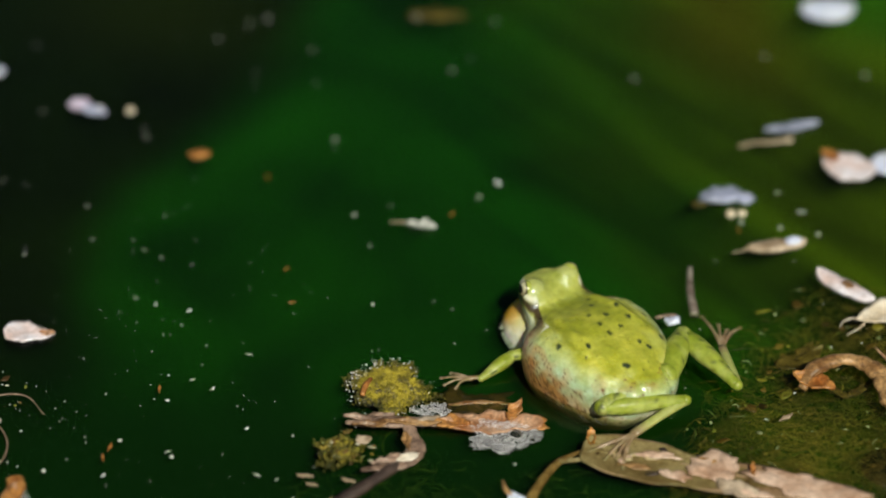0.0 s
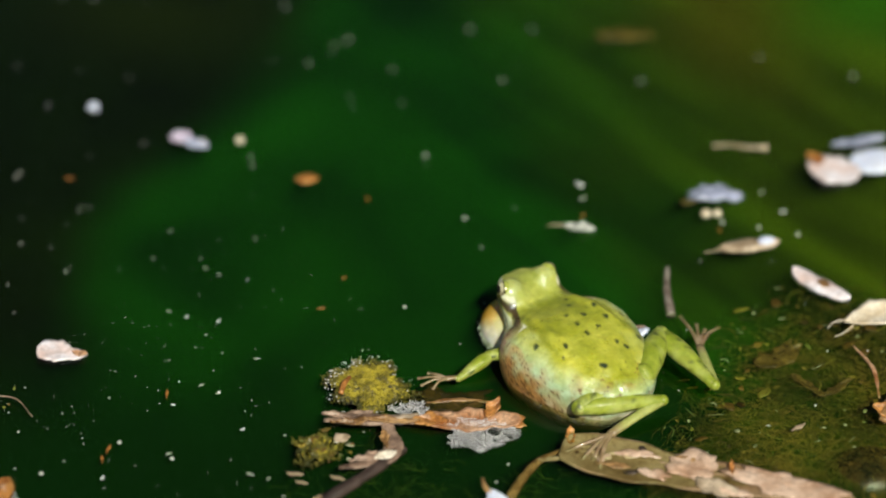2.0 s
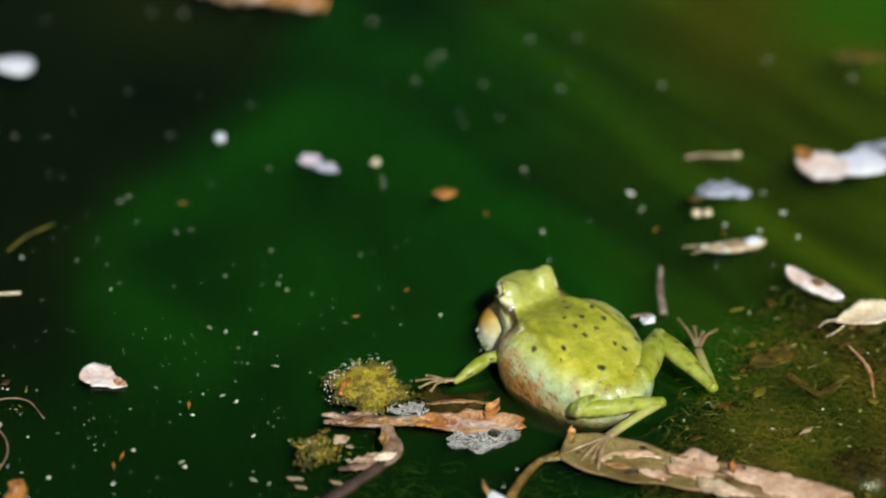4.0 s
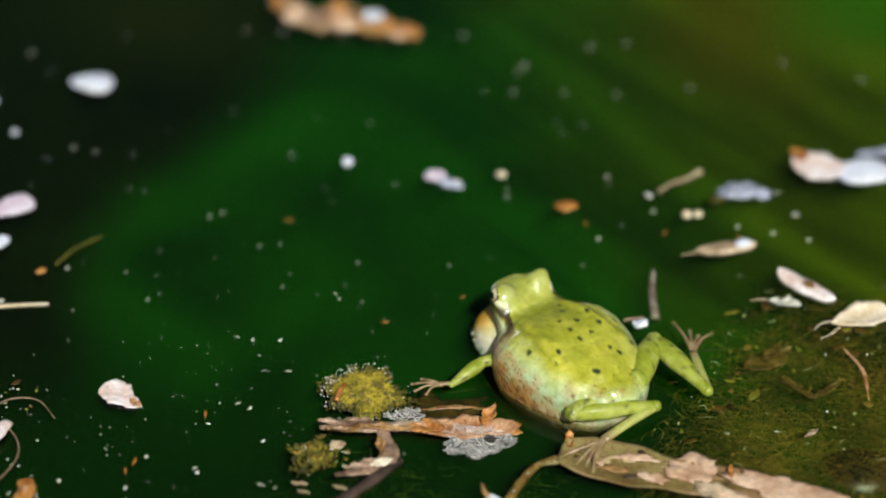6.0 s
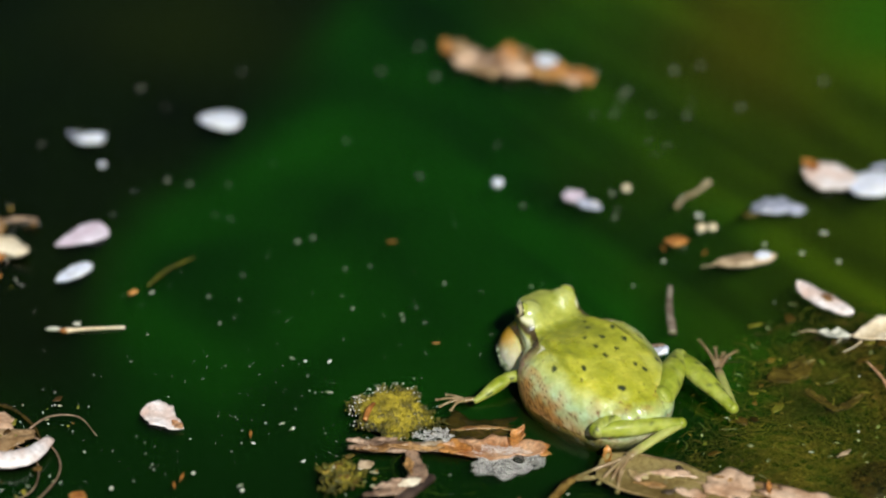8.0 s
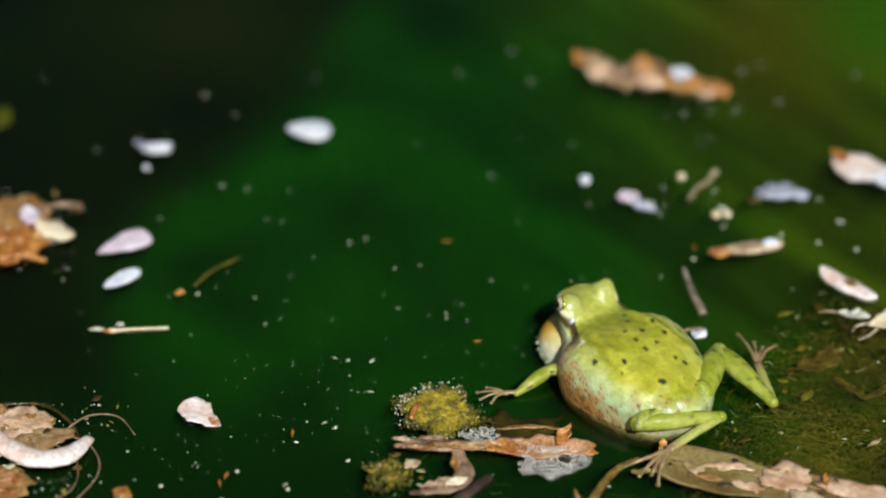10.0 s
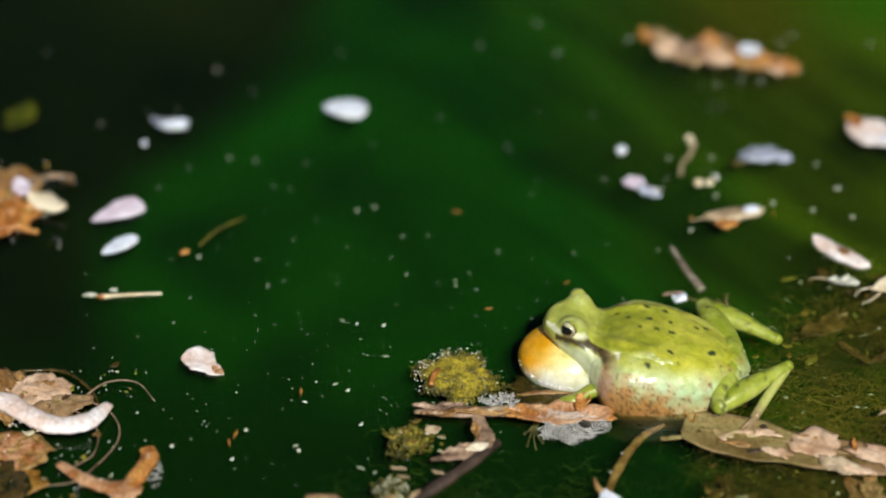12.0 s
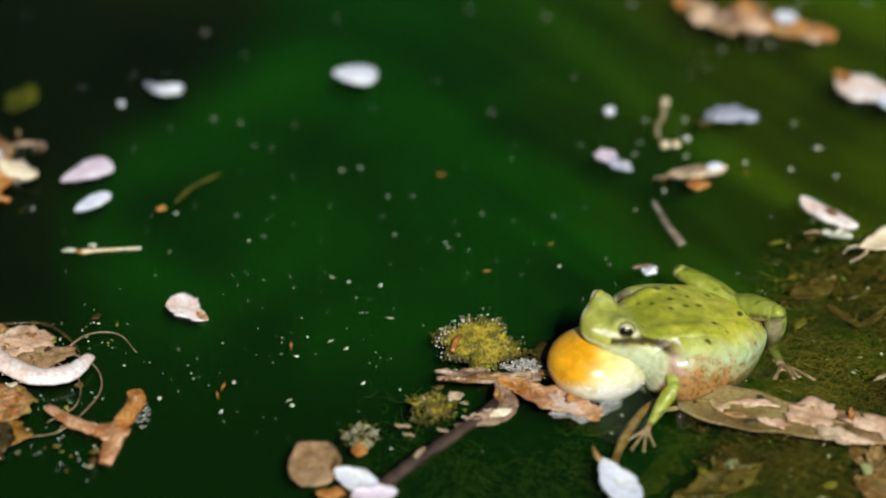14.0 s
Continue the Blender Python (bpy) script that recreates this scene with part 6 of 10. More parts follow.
    walk(AFLOAT["dotL"], [(0, pose(-0.1491, 0.0646, 0, 0, 0, 0)), (1.5, pose(-0.1357, 0.0571, 0, 0, 0, 0)), (3, pose(-0.1201, 0.0506, 0, 0, 0, 0)), (4.2, pose(-0.1092, 0.0480, 0, 0, 0, 0)), (5.5, pose(-0.0997, 0.0461, 0, 0, 0, 0)), (6.5, pose(-0.0903, 0.0403, 0, 0, 0, 0)), (7.5, pose(-0.0823, 0.0372, 0, 0, 0, 0)), (8.2, pose(-0.0783, 0.0353, 0, 0, 0, 0)), (9.4, pose(-0.0738, 0.0344, 0, 0, 0, 0)), (10.5, pose(-0.0713, 0.0335, 0, 0, 0, 0)), (11, pose(-0.0703, 0.0326, 0, 0, 0, 0)), (11.5, pose(-0.0698, 0.0320, 0, 0, 0, 0)), (12, pose(-0.0697, 0.0322, 0, 0, 0, 0)), (12.5, pose(-0.0700, 0.0336, 0, 0, 0, 0)), (13, pose(-0.0697, 0.0344, 0, 0, 0, 0)), (14, pose(-0.0687, 0.0350, 0, 0, 0, 0))])
    walk(AFLOAT["dotM"], [(0, pose(-0.0705, 0.0488, 0, 0, 0, 0)), (1.5, pose(-0.0516, 0.0404, 0, 0, 0, 0)), (3, pose(-0.0296, 0.0330, 0, 0, 0, 0)), (4.2, pose(-0.0115, 0.0302, 0, 0, 0, 0)), (5.5, pose(0.0070, 0.0284, 0, 0, 0, 0)), (6.5, pose(0.0190, 0.0266, 0, 0, 0, 0)), (7.5, pose(0.0316, 0.0273, 0, 0, 0, 0)), (8.2, pose(0.0371, 0.0283, 0, 0, 0, 0)), (9.4, pose(0.0430, 0.0311, 0, 0, 0, 0)), (10.5, pose(0.0467, 0.0336, 0, 0, 0, 0)), (11, pose(0.0482, 0.0344, 0, 0, 0, 0)), (11.5, pose(0.0493, 0.0348, 0, 0, 0, 0)), (12, pose(0.0499, 0.0350, 0, 0, 0, 0)), (12.5, pose(0.0503, 0.0351, 0, 0, 0, 0)), (13, pose(0.0506, 0.0351, 0, 0, 0, 0)), (14, pose(0.0508, 0.0351, 0, 0, 0, 0))])
    walk(AFLOAT["stick"], [(0, pose(0.0506, -0.0150, 0, 0, 0, 90)), (1.5, pose(0.0472, -0.0151, 0, 0, 0, 90)), (3, pose(0.0455, -0.0145, 0, 0, 0, 89)), (4.2, pose(0.0449, -0.0136, 0, 0, 0, 89)), (5.5, pose(0.0442, -0.0134, 0, 0, 0, 89)), (6.5, pose(0.0430, -0.0145, 0, 0, 0, 88)), (7.5, pose(0.0435, -0.0137, 0, 0, 0, 88)), (8.2, pose(0.0429, -0.0134, 0, 0, 0, 90)), (9.4, pose(0.0443, -0.0085, 0, 0, 0, 99)), (10.5, pose(0.0461, -0.0072, 0, 0, 0, 108)), (11, pose(0.0467, -0.0095, 0, 0, 0, 112)), (11.5, pose(0.0466, -0.0105, 0, 0, 0, 113)), (12, pose(0.0463, -0.0103, 0, 0, 0, 114)), (12.5, pose(0.0463, -0.0093, 0, 0, 0, 115)), (13, pose(0.0467, -0.0089, 0, 0, 0, 114)), (14, pose(0.0482, -0.0074, 0, 0, 0, 112))])
    walk(AFLOAT["clumpL"], [(0, pose(-0.1505, 0.0254, 0, 0, 0, 0)), (1.5, pose(-0.1404, 0.0200, 0, 0, 0, 0)), (3, pose(-0.1293, 0.0152, 0, 0, 0, 0)), (4.2, pose(-0.1226, 0.0135, 0, 0, 0, 0)), (5.5, pose(-0.1172, 0.0123, 0, 0, 0, 0)), (6.5, pose(-0.1104, 0.0089, 0, 0, 0, 0)), (7.5, pose(-0.1036, 0.0068, 0, 0, 0, 0)), (8.2, pose(-0.0985, 0.0055, 0, 0, 0, 0)), (9.4, pose(-0.0945, 0.0085, 0, 0, 0, 0)), (10.5, pose(-0.0933, 0.0110, 0, 0, 0, 0)), (11, pose(-0.0929, 0.0107, 0, 0, 0, 0)), (11.5, pose(-0.0928, 0.0110, 0, 0, 0, 0)), (12, pose(-0.0926, 0.0101, 0, 0, 0, 0)), (12.5, pose(-0.0926, 0.0099, 0, 0, 0, 0)), (13, pose(-0.0935, 0.0104, 0, 0, 0, 0)), (14, pose(-0.0927, 0.0105, 0, 0, 0, 0))])
    walk(AFLOAT["stickB"], [(0, pose(-0.0184, -0.0764, 0.0, 0, 0, 45)), (1.5, pose(-0.0197, -0.0754, 0.0, 0, 0, 45)), (3, pose(-0.0205, -0.0759, 0.0, 0, 0, 45)), (4.2, pose(-0.0207, -0.0756, 0.0, 0, 0, 46)), (5.5, pose(-0.0206, -0.0760, 0.0, 0, 0, 46)), (6.5, pose(-0.0205, -0.0778, 0.0, 0, 0, 46)), (7.5, pose(-0.0183, -0.0773, 0.0, 0, 0, 46)), (8.2, pose(-0.0176, -0.0779, 0.0, 0, 0, 46)), (9.4, pose(-0.0124, -0.0781, 0.0, 0, 0, 46)), (10.5, pose(-0.0079, -0.0776, 0.0, 0, 0, 46)), (11, pose(-0.0071, -0.0771, 0.0, 0, 0, 47)), (11.5, pose(-0.0060, -0.0765, 0.0, 0, 0, 47)), (12, pose(-0.0053, -0.0768, 0.0, 0, 0, 47)), (12.5, pose(-0.0045, -0.0760, 0.0, 0, 0, 47)), (13, pose(-0.0042, -0.0757, 0.0, 0, 0, 47)), (14, pose(0.0003, -0.0746, 0.0, 0, 0, 47))])
    walk(AFLOAT["curl"], [(0, pose(0.0782, -0.0430, 0, 0, 0, -10)), (1.5, pose(0.0899, -0.0506, 0, 0, 0, -10)), (3, pose(0.0982, -0.0550, 0, 0, 0, -10)), (4.2, pose(0.1017, -0.0559, 0, 0, 0, -10)), (5.5, pose(0.1026, -0.0544, 0, 0, 0, -10)), (6.5, pose(0.1024, -0.0528, 0, 0, 0, -10)), (7.5, pose(0.1024, -0.0518, 0, 0, 0, -10)), (8.2, pose(0.1029, -0.0518, 0, 0, 0, -10)), (9.4, pose(0.1041, -0.0528, 0, 0, 0, -10)), (10.5, pose(0.1052, -0.0544, 0, 0, 0, -10)), (11, pose(0.1057, -0.0552, 0, 0, 0, -10)), (11.5, pose(0.1062, -0.0561, 0, 0, 0, -10)), (12, pose(0.1067, -0.0570, 0, 0, 0, -10)), (12.5, pose(0.1072, -0.0579, 0, 0, 0, -10)), (13, pose(0.1077, -0.0588, 0, 0, 0, -10)), (14, pose(0.1087, -0.0605, 0, 0, 0, -10))])
    walk(AFLOAT["petR3"], [(0, pose(0.0887, -0.0231, 0, 0, 0, 20)), (1.5, pose(0.0874, -0.0238, 0, 0, 0, 20)), (3, pose(0.0859, -0.0235, 0, 0, 0, 20)), (4.2, pose(0.0849, -0.0226, 0, 0, 0, 20)), (5.5, pose(0.0843, -0.0220, 0, 0, 0, 20)), (6.5, pose(0.0846, -0.0224, 0, 0, 0, 20)), (7.5, pose(0.0853, -0.0216, 0, 0, 0, 20)), (8.2, pose(0.0849, -0.0208, 0, 0, 0, 20)), (9.4, pose(0.0853, -0.0183, 0, 0, 0, 20)), (10.5, pose(0.0866, -0.0159, 0, 0, 0, 20)), (11, pose(0.0873, -0.0154, 0, 0, 0, 20)), (11.5, pose(0.0882, -0.0155, 0, 0, 0, 20)), (12, pose(0.0893, -0.0158, 0, 0, 0, 20)), (12.5, pose(0.0902, -0.0159, 0, 0, 0, 20)), (13, pose(0.0911, -0.0156, 0, 0, 0, 20)), (14, pose(0.0926, -0.0145, 0, 0, 0, 20))])
    walk(AFLOAT["petR4"], [(0, pose(-0.0050, 0.0064, 0, 0, 0, -10)), (1.5, pose(0.0190, 0.0076, 0, 0, 0, -10)), (3, pose(0.0473, -0.0008, 0, 0, 0, -10)), (4.2, pose(0.0580, -0.0009, 0, 0, 0, -10)), (5.5, pose(0.0652, -0.0067, 0, 0, 0, -10)), (6.5, pose(0.0737, -0.0248, 0, 0, 0, -10)), (7.5, pose(0.0761, -0.0225, 0, 0, 0, -10)), (8.2, pose(0.0750, -0.0218, 0, 0, 0, -10)), (9.4, pose(0.0765, -0.0175, 0, 0, 0, -10)), (10.5, pose(0.0776, -0.0147, 0, 0, 0, -10)), (11, pose(0.0771, -0.0148, 0, 0, 0, -10)), (11.5, pose(0.0772, -0.0150, 0, 0, 0, -10)), (12, pose(0.0779, -0.0151, 0, 0, 0, -10)), (12.5, pose(0.0788, -0.0149, 0, 0, 0, -10)), (13, pose(0.0799, -0.0142, 0, 0, 0, -10)), (14, pose(0.0825, -0.0122, 0, 0, 0, -10))])
    walk(AFLOAT["whiteR"], [(0, pose(0.0990, 0.0291, 0, 0, 0, 0)), (1.5, pose(0.0961, 0.0296, 0, 0, 0, 0)), (3, pose(0.0931, 0.0301, 0, 0, 0, 0)), (4.2, pose(0.0915, 0.0302, 0, 0, 0, 0)), (5.5, pose(0.0913, 0.0294, 0, 0, 0, 0)), (6.5, pose(0.0924, 0.0278, 0, 0, 0, 0)), (7.5, pose(0.0915, 0.0298, 0, 0, 0, 0)), (8.2, pose(0.0898, 0.0303, 0, 0, 0, 0)), (9.4, pose(0.0913, 0.0324, 0, 0, 0, 0)), (10.5, pose(0.0944, 0.0344, 0, 0, 0, 0)), (11, pose(0.0955, 0.0349, 0, 0, 0, 0)), (11.5, pose(0.0967, 0.0353, 0, 0, 0, 0)), (12, pose(0.0980, 0.0355, 0, 0, 0, 0)), (12.5, pose(0.0994, 0.0357, 0, 0, 0, 0)), (13, pose(0.1008, 0.0359, 0, 0, 0, 0)), (14, pose(0.1035, 0.0364, 0, 0, 0, 0))])
    walk(AFLOAT["white0"], [(0, pose(0.091, 0.0911, 0, 0, 0, 10)), (1.5, pose(0.0997, 0.107, 0, 0, 0, 10)), (3, pose(0.109, 0.116, 0, 0, 0, 10)), (5.5, pose(0.122, 0.122, 0, 0, 0, 10)), (8, pose(0.13, 0.125, 0, 0, 0, 10)), (14, pose(0.14, 0.13, 0, 0, 0, 10))])
    walk(AFLOAT["brown0"], [(0, pose(-0.0023, 0.0935, -0.003, 0, 0, 0)), (1.5, pose(0.0293, 0.0868, -0.003, 0, 0, 0)), (3, pose(0.0717, 0.081, -0.003, 0, 0, 0)), (4.2, pose(0.103, 0.0765, -0.003, 0, 0, 0)), (5.5, pose(0.134, 0.074, -0.003, 0, 0, 0)), (8, pose(0.165, 0.073, -0.003, 0, 0, 0)), (14, pose(0.19, 0.073, -0.003, 0, 0, 0))])
    walk(AFLOAT["hairs"], [(0, pose(-0.0780, -0.0519, 0, 0, 0, 0)), (0.5, pose(-0.0783, -0.0514, 0, 0, 0, 0)), (1, pose(-0.0790, -0.0515, 0, 0, 0, 0)), (1.5, pose(-0.0792, -0.0515, 0, 0, 0, 0)), (2, pose(-0.0796, -0.0523, 0, 0, 0, 0)), (2.5, pose(-0.0789, -0.0526, 0, 0, 0, 0)), (3, pose(-0.0781, -0.0528, 0, 0, 0, 0)), (5.5, pose(-0.0764, -0.0507, 0, 0, 0, 0)), (6, pose(-0.0755, -0.0509, 0, 0, 0, 0)), (6.5, pose(-0.0751, -0.0514, 0, 0, 0, 0)), (7, pose(-0.0743, -0.0514, 0, 0, 0, 0)), (7.5, pose(-0.0724, -0.0512, 0, 0, 0, 0)), (8, pose(-0.0709, -0.0523, 0, 0, 0, 0)), (10.5, pose(-0.0641, -0.0526, 0, 0, 0, 0)), (11, pose(-0.0623, -0.0522, 0, 0, 0, 0)), (11.5, pose(-0.0611, -0.0514, 0, 0, 0, 0)), (12, pose(-0.0599, -0.0512, 0, 0, 0, 0)), (12.5, pose(-0.0597, -0.0504, 0, 0, 0, 0)), (13, pose(-0.0598, -0.0491, 0, 0, 0, 0)), (13.5, pose(-0.0592, -0.0480, 0, 0, 0, 0)), (14, pose(-0.0589, -0.0463, 0, 0, 0, 0))])
    walk(AFLOAT["petBtm"], [(0, pose(-0.0464, -0.0895, 0, 0, 0, 0)), (1.5, pose(-0.0475, -0.0890, 0, 0, 0, 0)), (3, pose(-0.0465, -0.0903, 0, 0, 0, 0)), (5.5, pose(-0.0447, -0.0883, 0, 0, 0, 0)), (6.5, pose(-0.0436, -0.0891, 0, 0, 0, 0)), (8, pose(-0.0378, -0.0885, 0, 0, 0, 0)), (10.5, pose(-0.0301, -0.0875, 0, 0, 0, 0)), (11.5, pose(-0.0263, -0.0848, 0, 0, 0, 0)), (12.5, pose(-0.0247, -0.0830, 0, 0, 0, 0)), (13, pose(-0.0241, -0.0814, 0, 0, 0, 0)), (13.5, pose(-0.0230, -0.0806, 0, 0, 0, 0)), (14, pose(-0.0225, -0.0787, 0, 0, 0, 0))])
    walk(AFLOAT["petWh"], [(0, pose(0.0149, -0.0810, -0.0003, 0, 0, 110)), (1.5, pose(0.0116, -0.0803, -0.0003, 0, 0, 110)), (3, pose(0.0116, -0.0803, -0.0003, 0, 0, 110)), (5.5, pose(0.0114, -0.0795, -0.0003, 0, 0, 110)), (6.5, pose(0.0116, -0.0803, -0.0003, 0, 0, 110)), (8, pose(0.0150, -0.0797, -0.0003, 0, 0, 110)), (10.5, pose(0.0252, -0.0771, -0.0003, 0, 0, 110)), (11, pose(0.0268, -0.0794, -0.0003, 0, 0, 110)), (12, pose(0.0290, -0.0827, -0.0003, 0, 0, 110)), (12.5, pose(0.0300, -0.0822, -0.0003, 0, 0, 110)), (13, pose(0.0307, -0.0819, -0.0003, 0, 0, 110)), (14, pose(0.0334, -0.0840, -0.0003, 0, 0, 110))])
    walk(AFLOAT["crumbs"], [(0, pose(-0.0233, -0.0876, 0, 0, 0, 0)), (1.5, pose(-0.0234, -0.0871, 0, 0, 0, 0)), (3, pose(-0.0240, -0.0867, 0, 0, 0, 0)), (4.2, pose(-0.0245, -0.0865, 0, 0, 0, 0)), (5.5, pose(-0.0245, -0.0860, 0, 0, 0, 0)), (6.5, pose(-0.0240, -0.0853, 0, 0, 0, 0)), (7.5, pose(-0.0229, -0.0844, 0, 0, 0, 0)), (8.2, pose(-0.0217, -0.0835, 0, 0, 0, 0)), (9.4, pose(-0.0185, -0.0816, 0, 0, 0, 0)), (10.5, pose(-0.0154, -0.0796, 0, 0, 0, 0)), (11, pose(-0.0144, -0.0787, 0, 0, 0, 0)), (11.5, pose(-0.0135, -0.0779, 0, 0, 0, 0)), (12, pose(-0.0127, -0.0770, 0, 0, 0, 0)), (12.5, pose(-0.0123, -0.0760, 0, 0, 0, 0)), (13, pose(-0.0125, -0.0747, 0, 0, 0, 0)), (14, pose(-0.0139, -0.0717, 0, 0, 0, 0))])
    walk(AFLOAT["leaf"], [(0, pose(0.0528, -0.0700, -0.0006, 0, -1.5, -17)), (0.5, pose(0.0517, -0.0695, -0.0006, 0, -1.5, -17)), (1, pose(0.0508, -0.0692, -0.0006, 0, -1.5, -17)), (1.5, pose(0.0495, -0.0693, -0.0006, 0, -1.5, -17)), (2, pose(0.0494, -0.0696, -0.0006, 0, -1.5, -17)), (3, pose(0.0495, -0.0692, -0.0006, 0, -1.5, -17)), (5.5, pose(0.0493, -0.0685, -0.0006, 0, -1.5, -17)), (6, pose(0.0492, -0.0689, -0.0006, 0, -1.5, -17)), (6.5, pose(0.0495, -0.0692, -0.0006, 0, -1.5, -17)), (7, pose(0.0503, -0.0693, -0.0006, 0, -1.5, -17)), (7.5, pose(0.0518, -0.0688, -0.0006, 0, -1.5, -17)), (8, pose(0.0529, -0.0687, -0.0006, 0, -1.5, -17)), (10.5, pose(0.0632, -0.0660, -0.0006, 0, -1.5, -16.38)), (11, pose(0.0650, -0.0662, -0.0006, 0, -1.5, -16.25)), (11.5, pose(0.0684, -0.0657, -0.0006, 0, -1.5, -16.12)), (12, pose(0.0693, -0.0656, -0.0006, 0, -1.5, -16)), (12.5, pose(0.0703, -0.0648, -0.0006, 0, -1.5, -16)), (13, pose(0.0712, -0.0647, -0.0006, 0, -1.5, -16)), (13.5, pose(0.0728, -0.0655, -0.0006, 0, -1.5, -16)), (14, pose(0.0734, -0.0678, -0.0006, 0, -1.5, -16))])
    walk(AFLOAT["peel"], [(0, pose(-0.0971, -0.0604, 0, 0, 0, 0)), (0.5, pose(-0.0974, -0.0599, 0, 0, 0, 0)), (1, pose(-0.0981, -0.0600, 0, 0, 0, 0)), (1.5, pose(-0.0982, -0.0599, 0, 0, 0, 0)), (2, pose(-0.0987, -0.0607, 0, 0, 0, 0)), (2.5, pose(-0.0980, -0.0611, 0, 0, 0, 0)), (3, pose(-0.0972, -0.0612, 0, 0, 0, 0)), (5.5, pose(-0.0955, -0.0592, 0, 0, 0, 0)), (6, pose(-0.0946, -0.0594, 0, 0, 0, 0)), (6.5, pose(-0.0942, -0.0599, 0, 0, 0, 0)), (7, pose(-0.0934, -0.0599, 0, 0, 0, 0)), (7.5, pose(-0.0914, -0.0597, 0, 0, 0, 0)), (8, pose(-0.0900, -0.0607, 0, 0, 0, 0)), (10.5, pose(-0.0831, -0.0610, 0, 0, 0, 0)), (11, pose(-0.0814, -0.0606, 0, 0, 0, 0)), (11.5, pose(-0.0802, -0.0599, 0, 0, 0, 0)), (12, pose(-0.0790, -0.0597, 0, 0, 0, 0)), (12.5, pose(-0.0788, -0.0589, 0, 0, 0, 0)), (13, pose(-0.0789, -0.0576, 0, 0, 0, 0)), (13.5, pose(-0.0783, -0.0565, 0, 0, 0, 0)), (14, pose(-0.0780, -0.0547, 0, 0, 0, 0))])
    walk(AFLOAT["hook"], [(0, pose(-0.0828, -0.0828, 0, 0, 0, 0)), (0.5, pose(-0.0831, -0.0823, 0, 0, 0, 0)), (1, pose(-0.0838, -0.0824, 0, 0, 0, 0)), (1.5, pose(-0.0839, -0.0823, 0, 0, 0, 0)), (2, pose(-0.0843, -0.0831, 0, 0, 0, 0)), (2.5, pose(-0.0837, -0.0834, 0, 0, 0, 0)), (3, pose(-0.0829, -0.0836, 0, 0, 0, 0)), (5.5, pose(-0.0812, -0.0816, 0, 0, 0, 0)), (6, pose(-0.0805, -0.0817, 0, 0, 0, 0)), (6.5, pose(-0.0800, -0.0824, 0, 0, 0, 0)), (7, pose(-0.0789, -0.0819, 0, 0, 0, 0)), (7.5, pose(-0.0766, -0.0816, 0, 0, 0, 0)), (8, pose(-0.0742, -0.0818, 0, 0, 0, 0)), (10.5, pose(-0.0666, -0.0808, 0, 0, 0, 0)), (11, pose(-0.0644, -0.0801, 0, 0, 0, 0)), (11.5, pose(-0.0627, -0.0781, 0, 0, 0, 0)), (12, pose(-0.0615, -0.0779, 0, 0, 0, 0)), (12.5, pose(-0.0611, -0.0763, 0, 0, 0, 0)), (13, pose(-0.0612, -0.0749, 0, 0, 0, 0)), (13.5, pose(-0.0604, -0.0734, 0, 0, 0, 0)), (14, pose(-0.0598, -0.0708, 0, 0, 0, 0))])
    walk(AFLOAT["yellowleaf"], [(0, pose(-0.1412, 0.0704, -0.006, 0, 0, 70)), (1.5, pose(-0.1383, 0.0686, -0.006, 0, 0, 70)), (3, pose(-0.1349, 0.0666, -0.006, 0, 0, 70)), (4.2, pose(-0.1308, 0.0640, -0.006, 0, 0, 70)), (5.5, pose(-0.1260, 0.0614, -0.006, 0, 0, 70)), (6.5, pose(-0.1221, 0.0604, -0.006, 0, 0, 70)), (7.5, pose(-0.1183, 0.0598, -0.006, 0, 0, 70)), (8.2, pose(-0.1157, 0.0596, -0.006, 0, 0, 70)), (9.4, pose(-0.1124, 0.0595, -0.006, 0, 0, 70)), (10.5, pose(-0.1076, 0.0594, -0.006, 0, 0, 70)), (11, pose(-0.1043, 0.0591, -0.006, 0, 0, 70)), (11.5, pose(-0.1019, 0.0547, -0.006, 0, 0, 70)), (12, pose(-0.0999, 0.0499, -0.006, 0, 0, 70)), (12.5, pose(-0.0978, 0.0482, -0.006, 0, 0, 70)), (13, pose(-0.0959, 0.0468, -0.006, 0, 0, 70)), (14, pose(-0.0924, 0.0444, -0.006, 0, 0, 70))])
    walk(AFLOAT["hipbit"], [(0, pose(0.0458, -0.0246, 0, 0, 0, 0)), (1.5, pose(0.0394, -0.0289, 0, 0, 0, 0)), (3, pose(0.0416, -0.0250, 0, 0, 0, 0)), (4.2, pose(0.0413, -0.0233, 0, 0, 0, 0)), (5.5, pose(0.0402, -0.0232, 0, 0, 0, 0)), (6.5, pose(0.0399, -0.0244, 0, 0, 0, 0)), (7.5, pose(0.0399, -0.0274, 0, 0, 0, 0)), (8.2, pose(0.0404, -0.0265, 0, 0, 0, 0)), (9.4, pose(0.0451, -0.0227, 0, 0, 0, 0)), (10.5, pose(0.0456, -0.0210, 0, 0, 0, 0)), (11, pose(0.0427, -0.0218, 0, 0, 0, 0)), (11.5, pose(0.0425, -0.0213, 0, 0, 0, 0)), (12, pose(0.0442, -0.0200, 0, 0, 0, 0)), (12.5, pose(0.0451, -0.0198, 0, 0, 0, 0)), (13, pose(0.0439, -0.0220, 0, 0, 0, 0)), (14, pose(0.0434, -0.0230, 0, 0, 0, 0))])
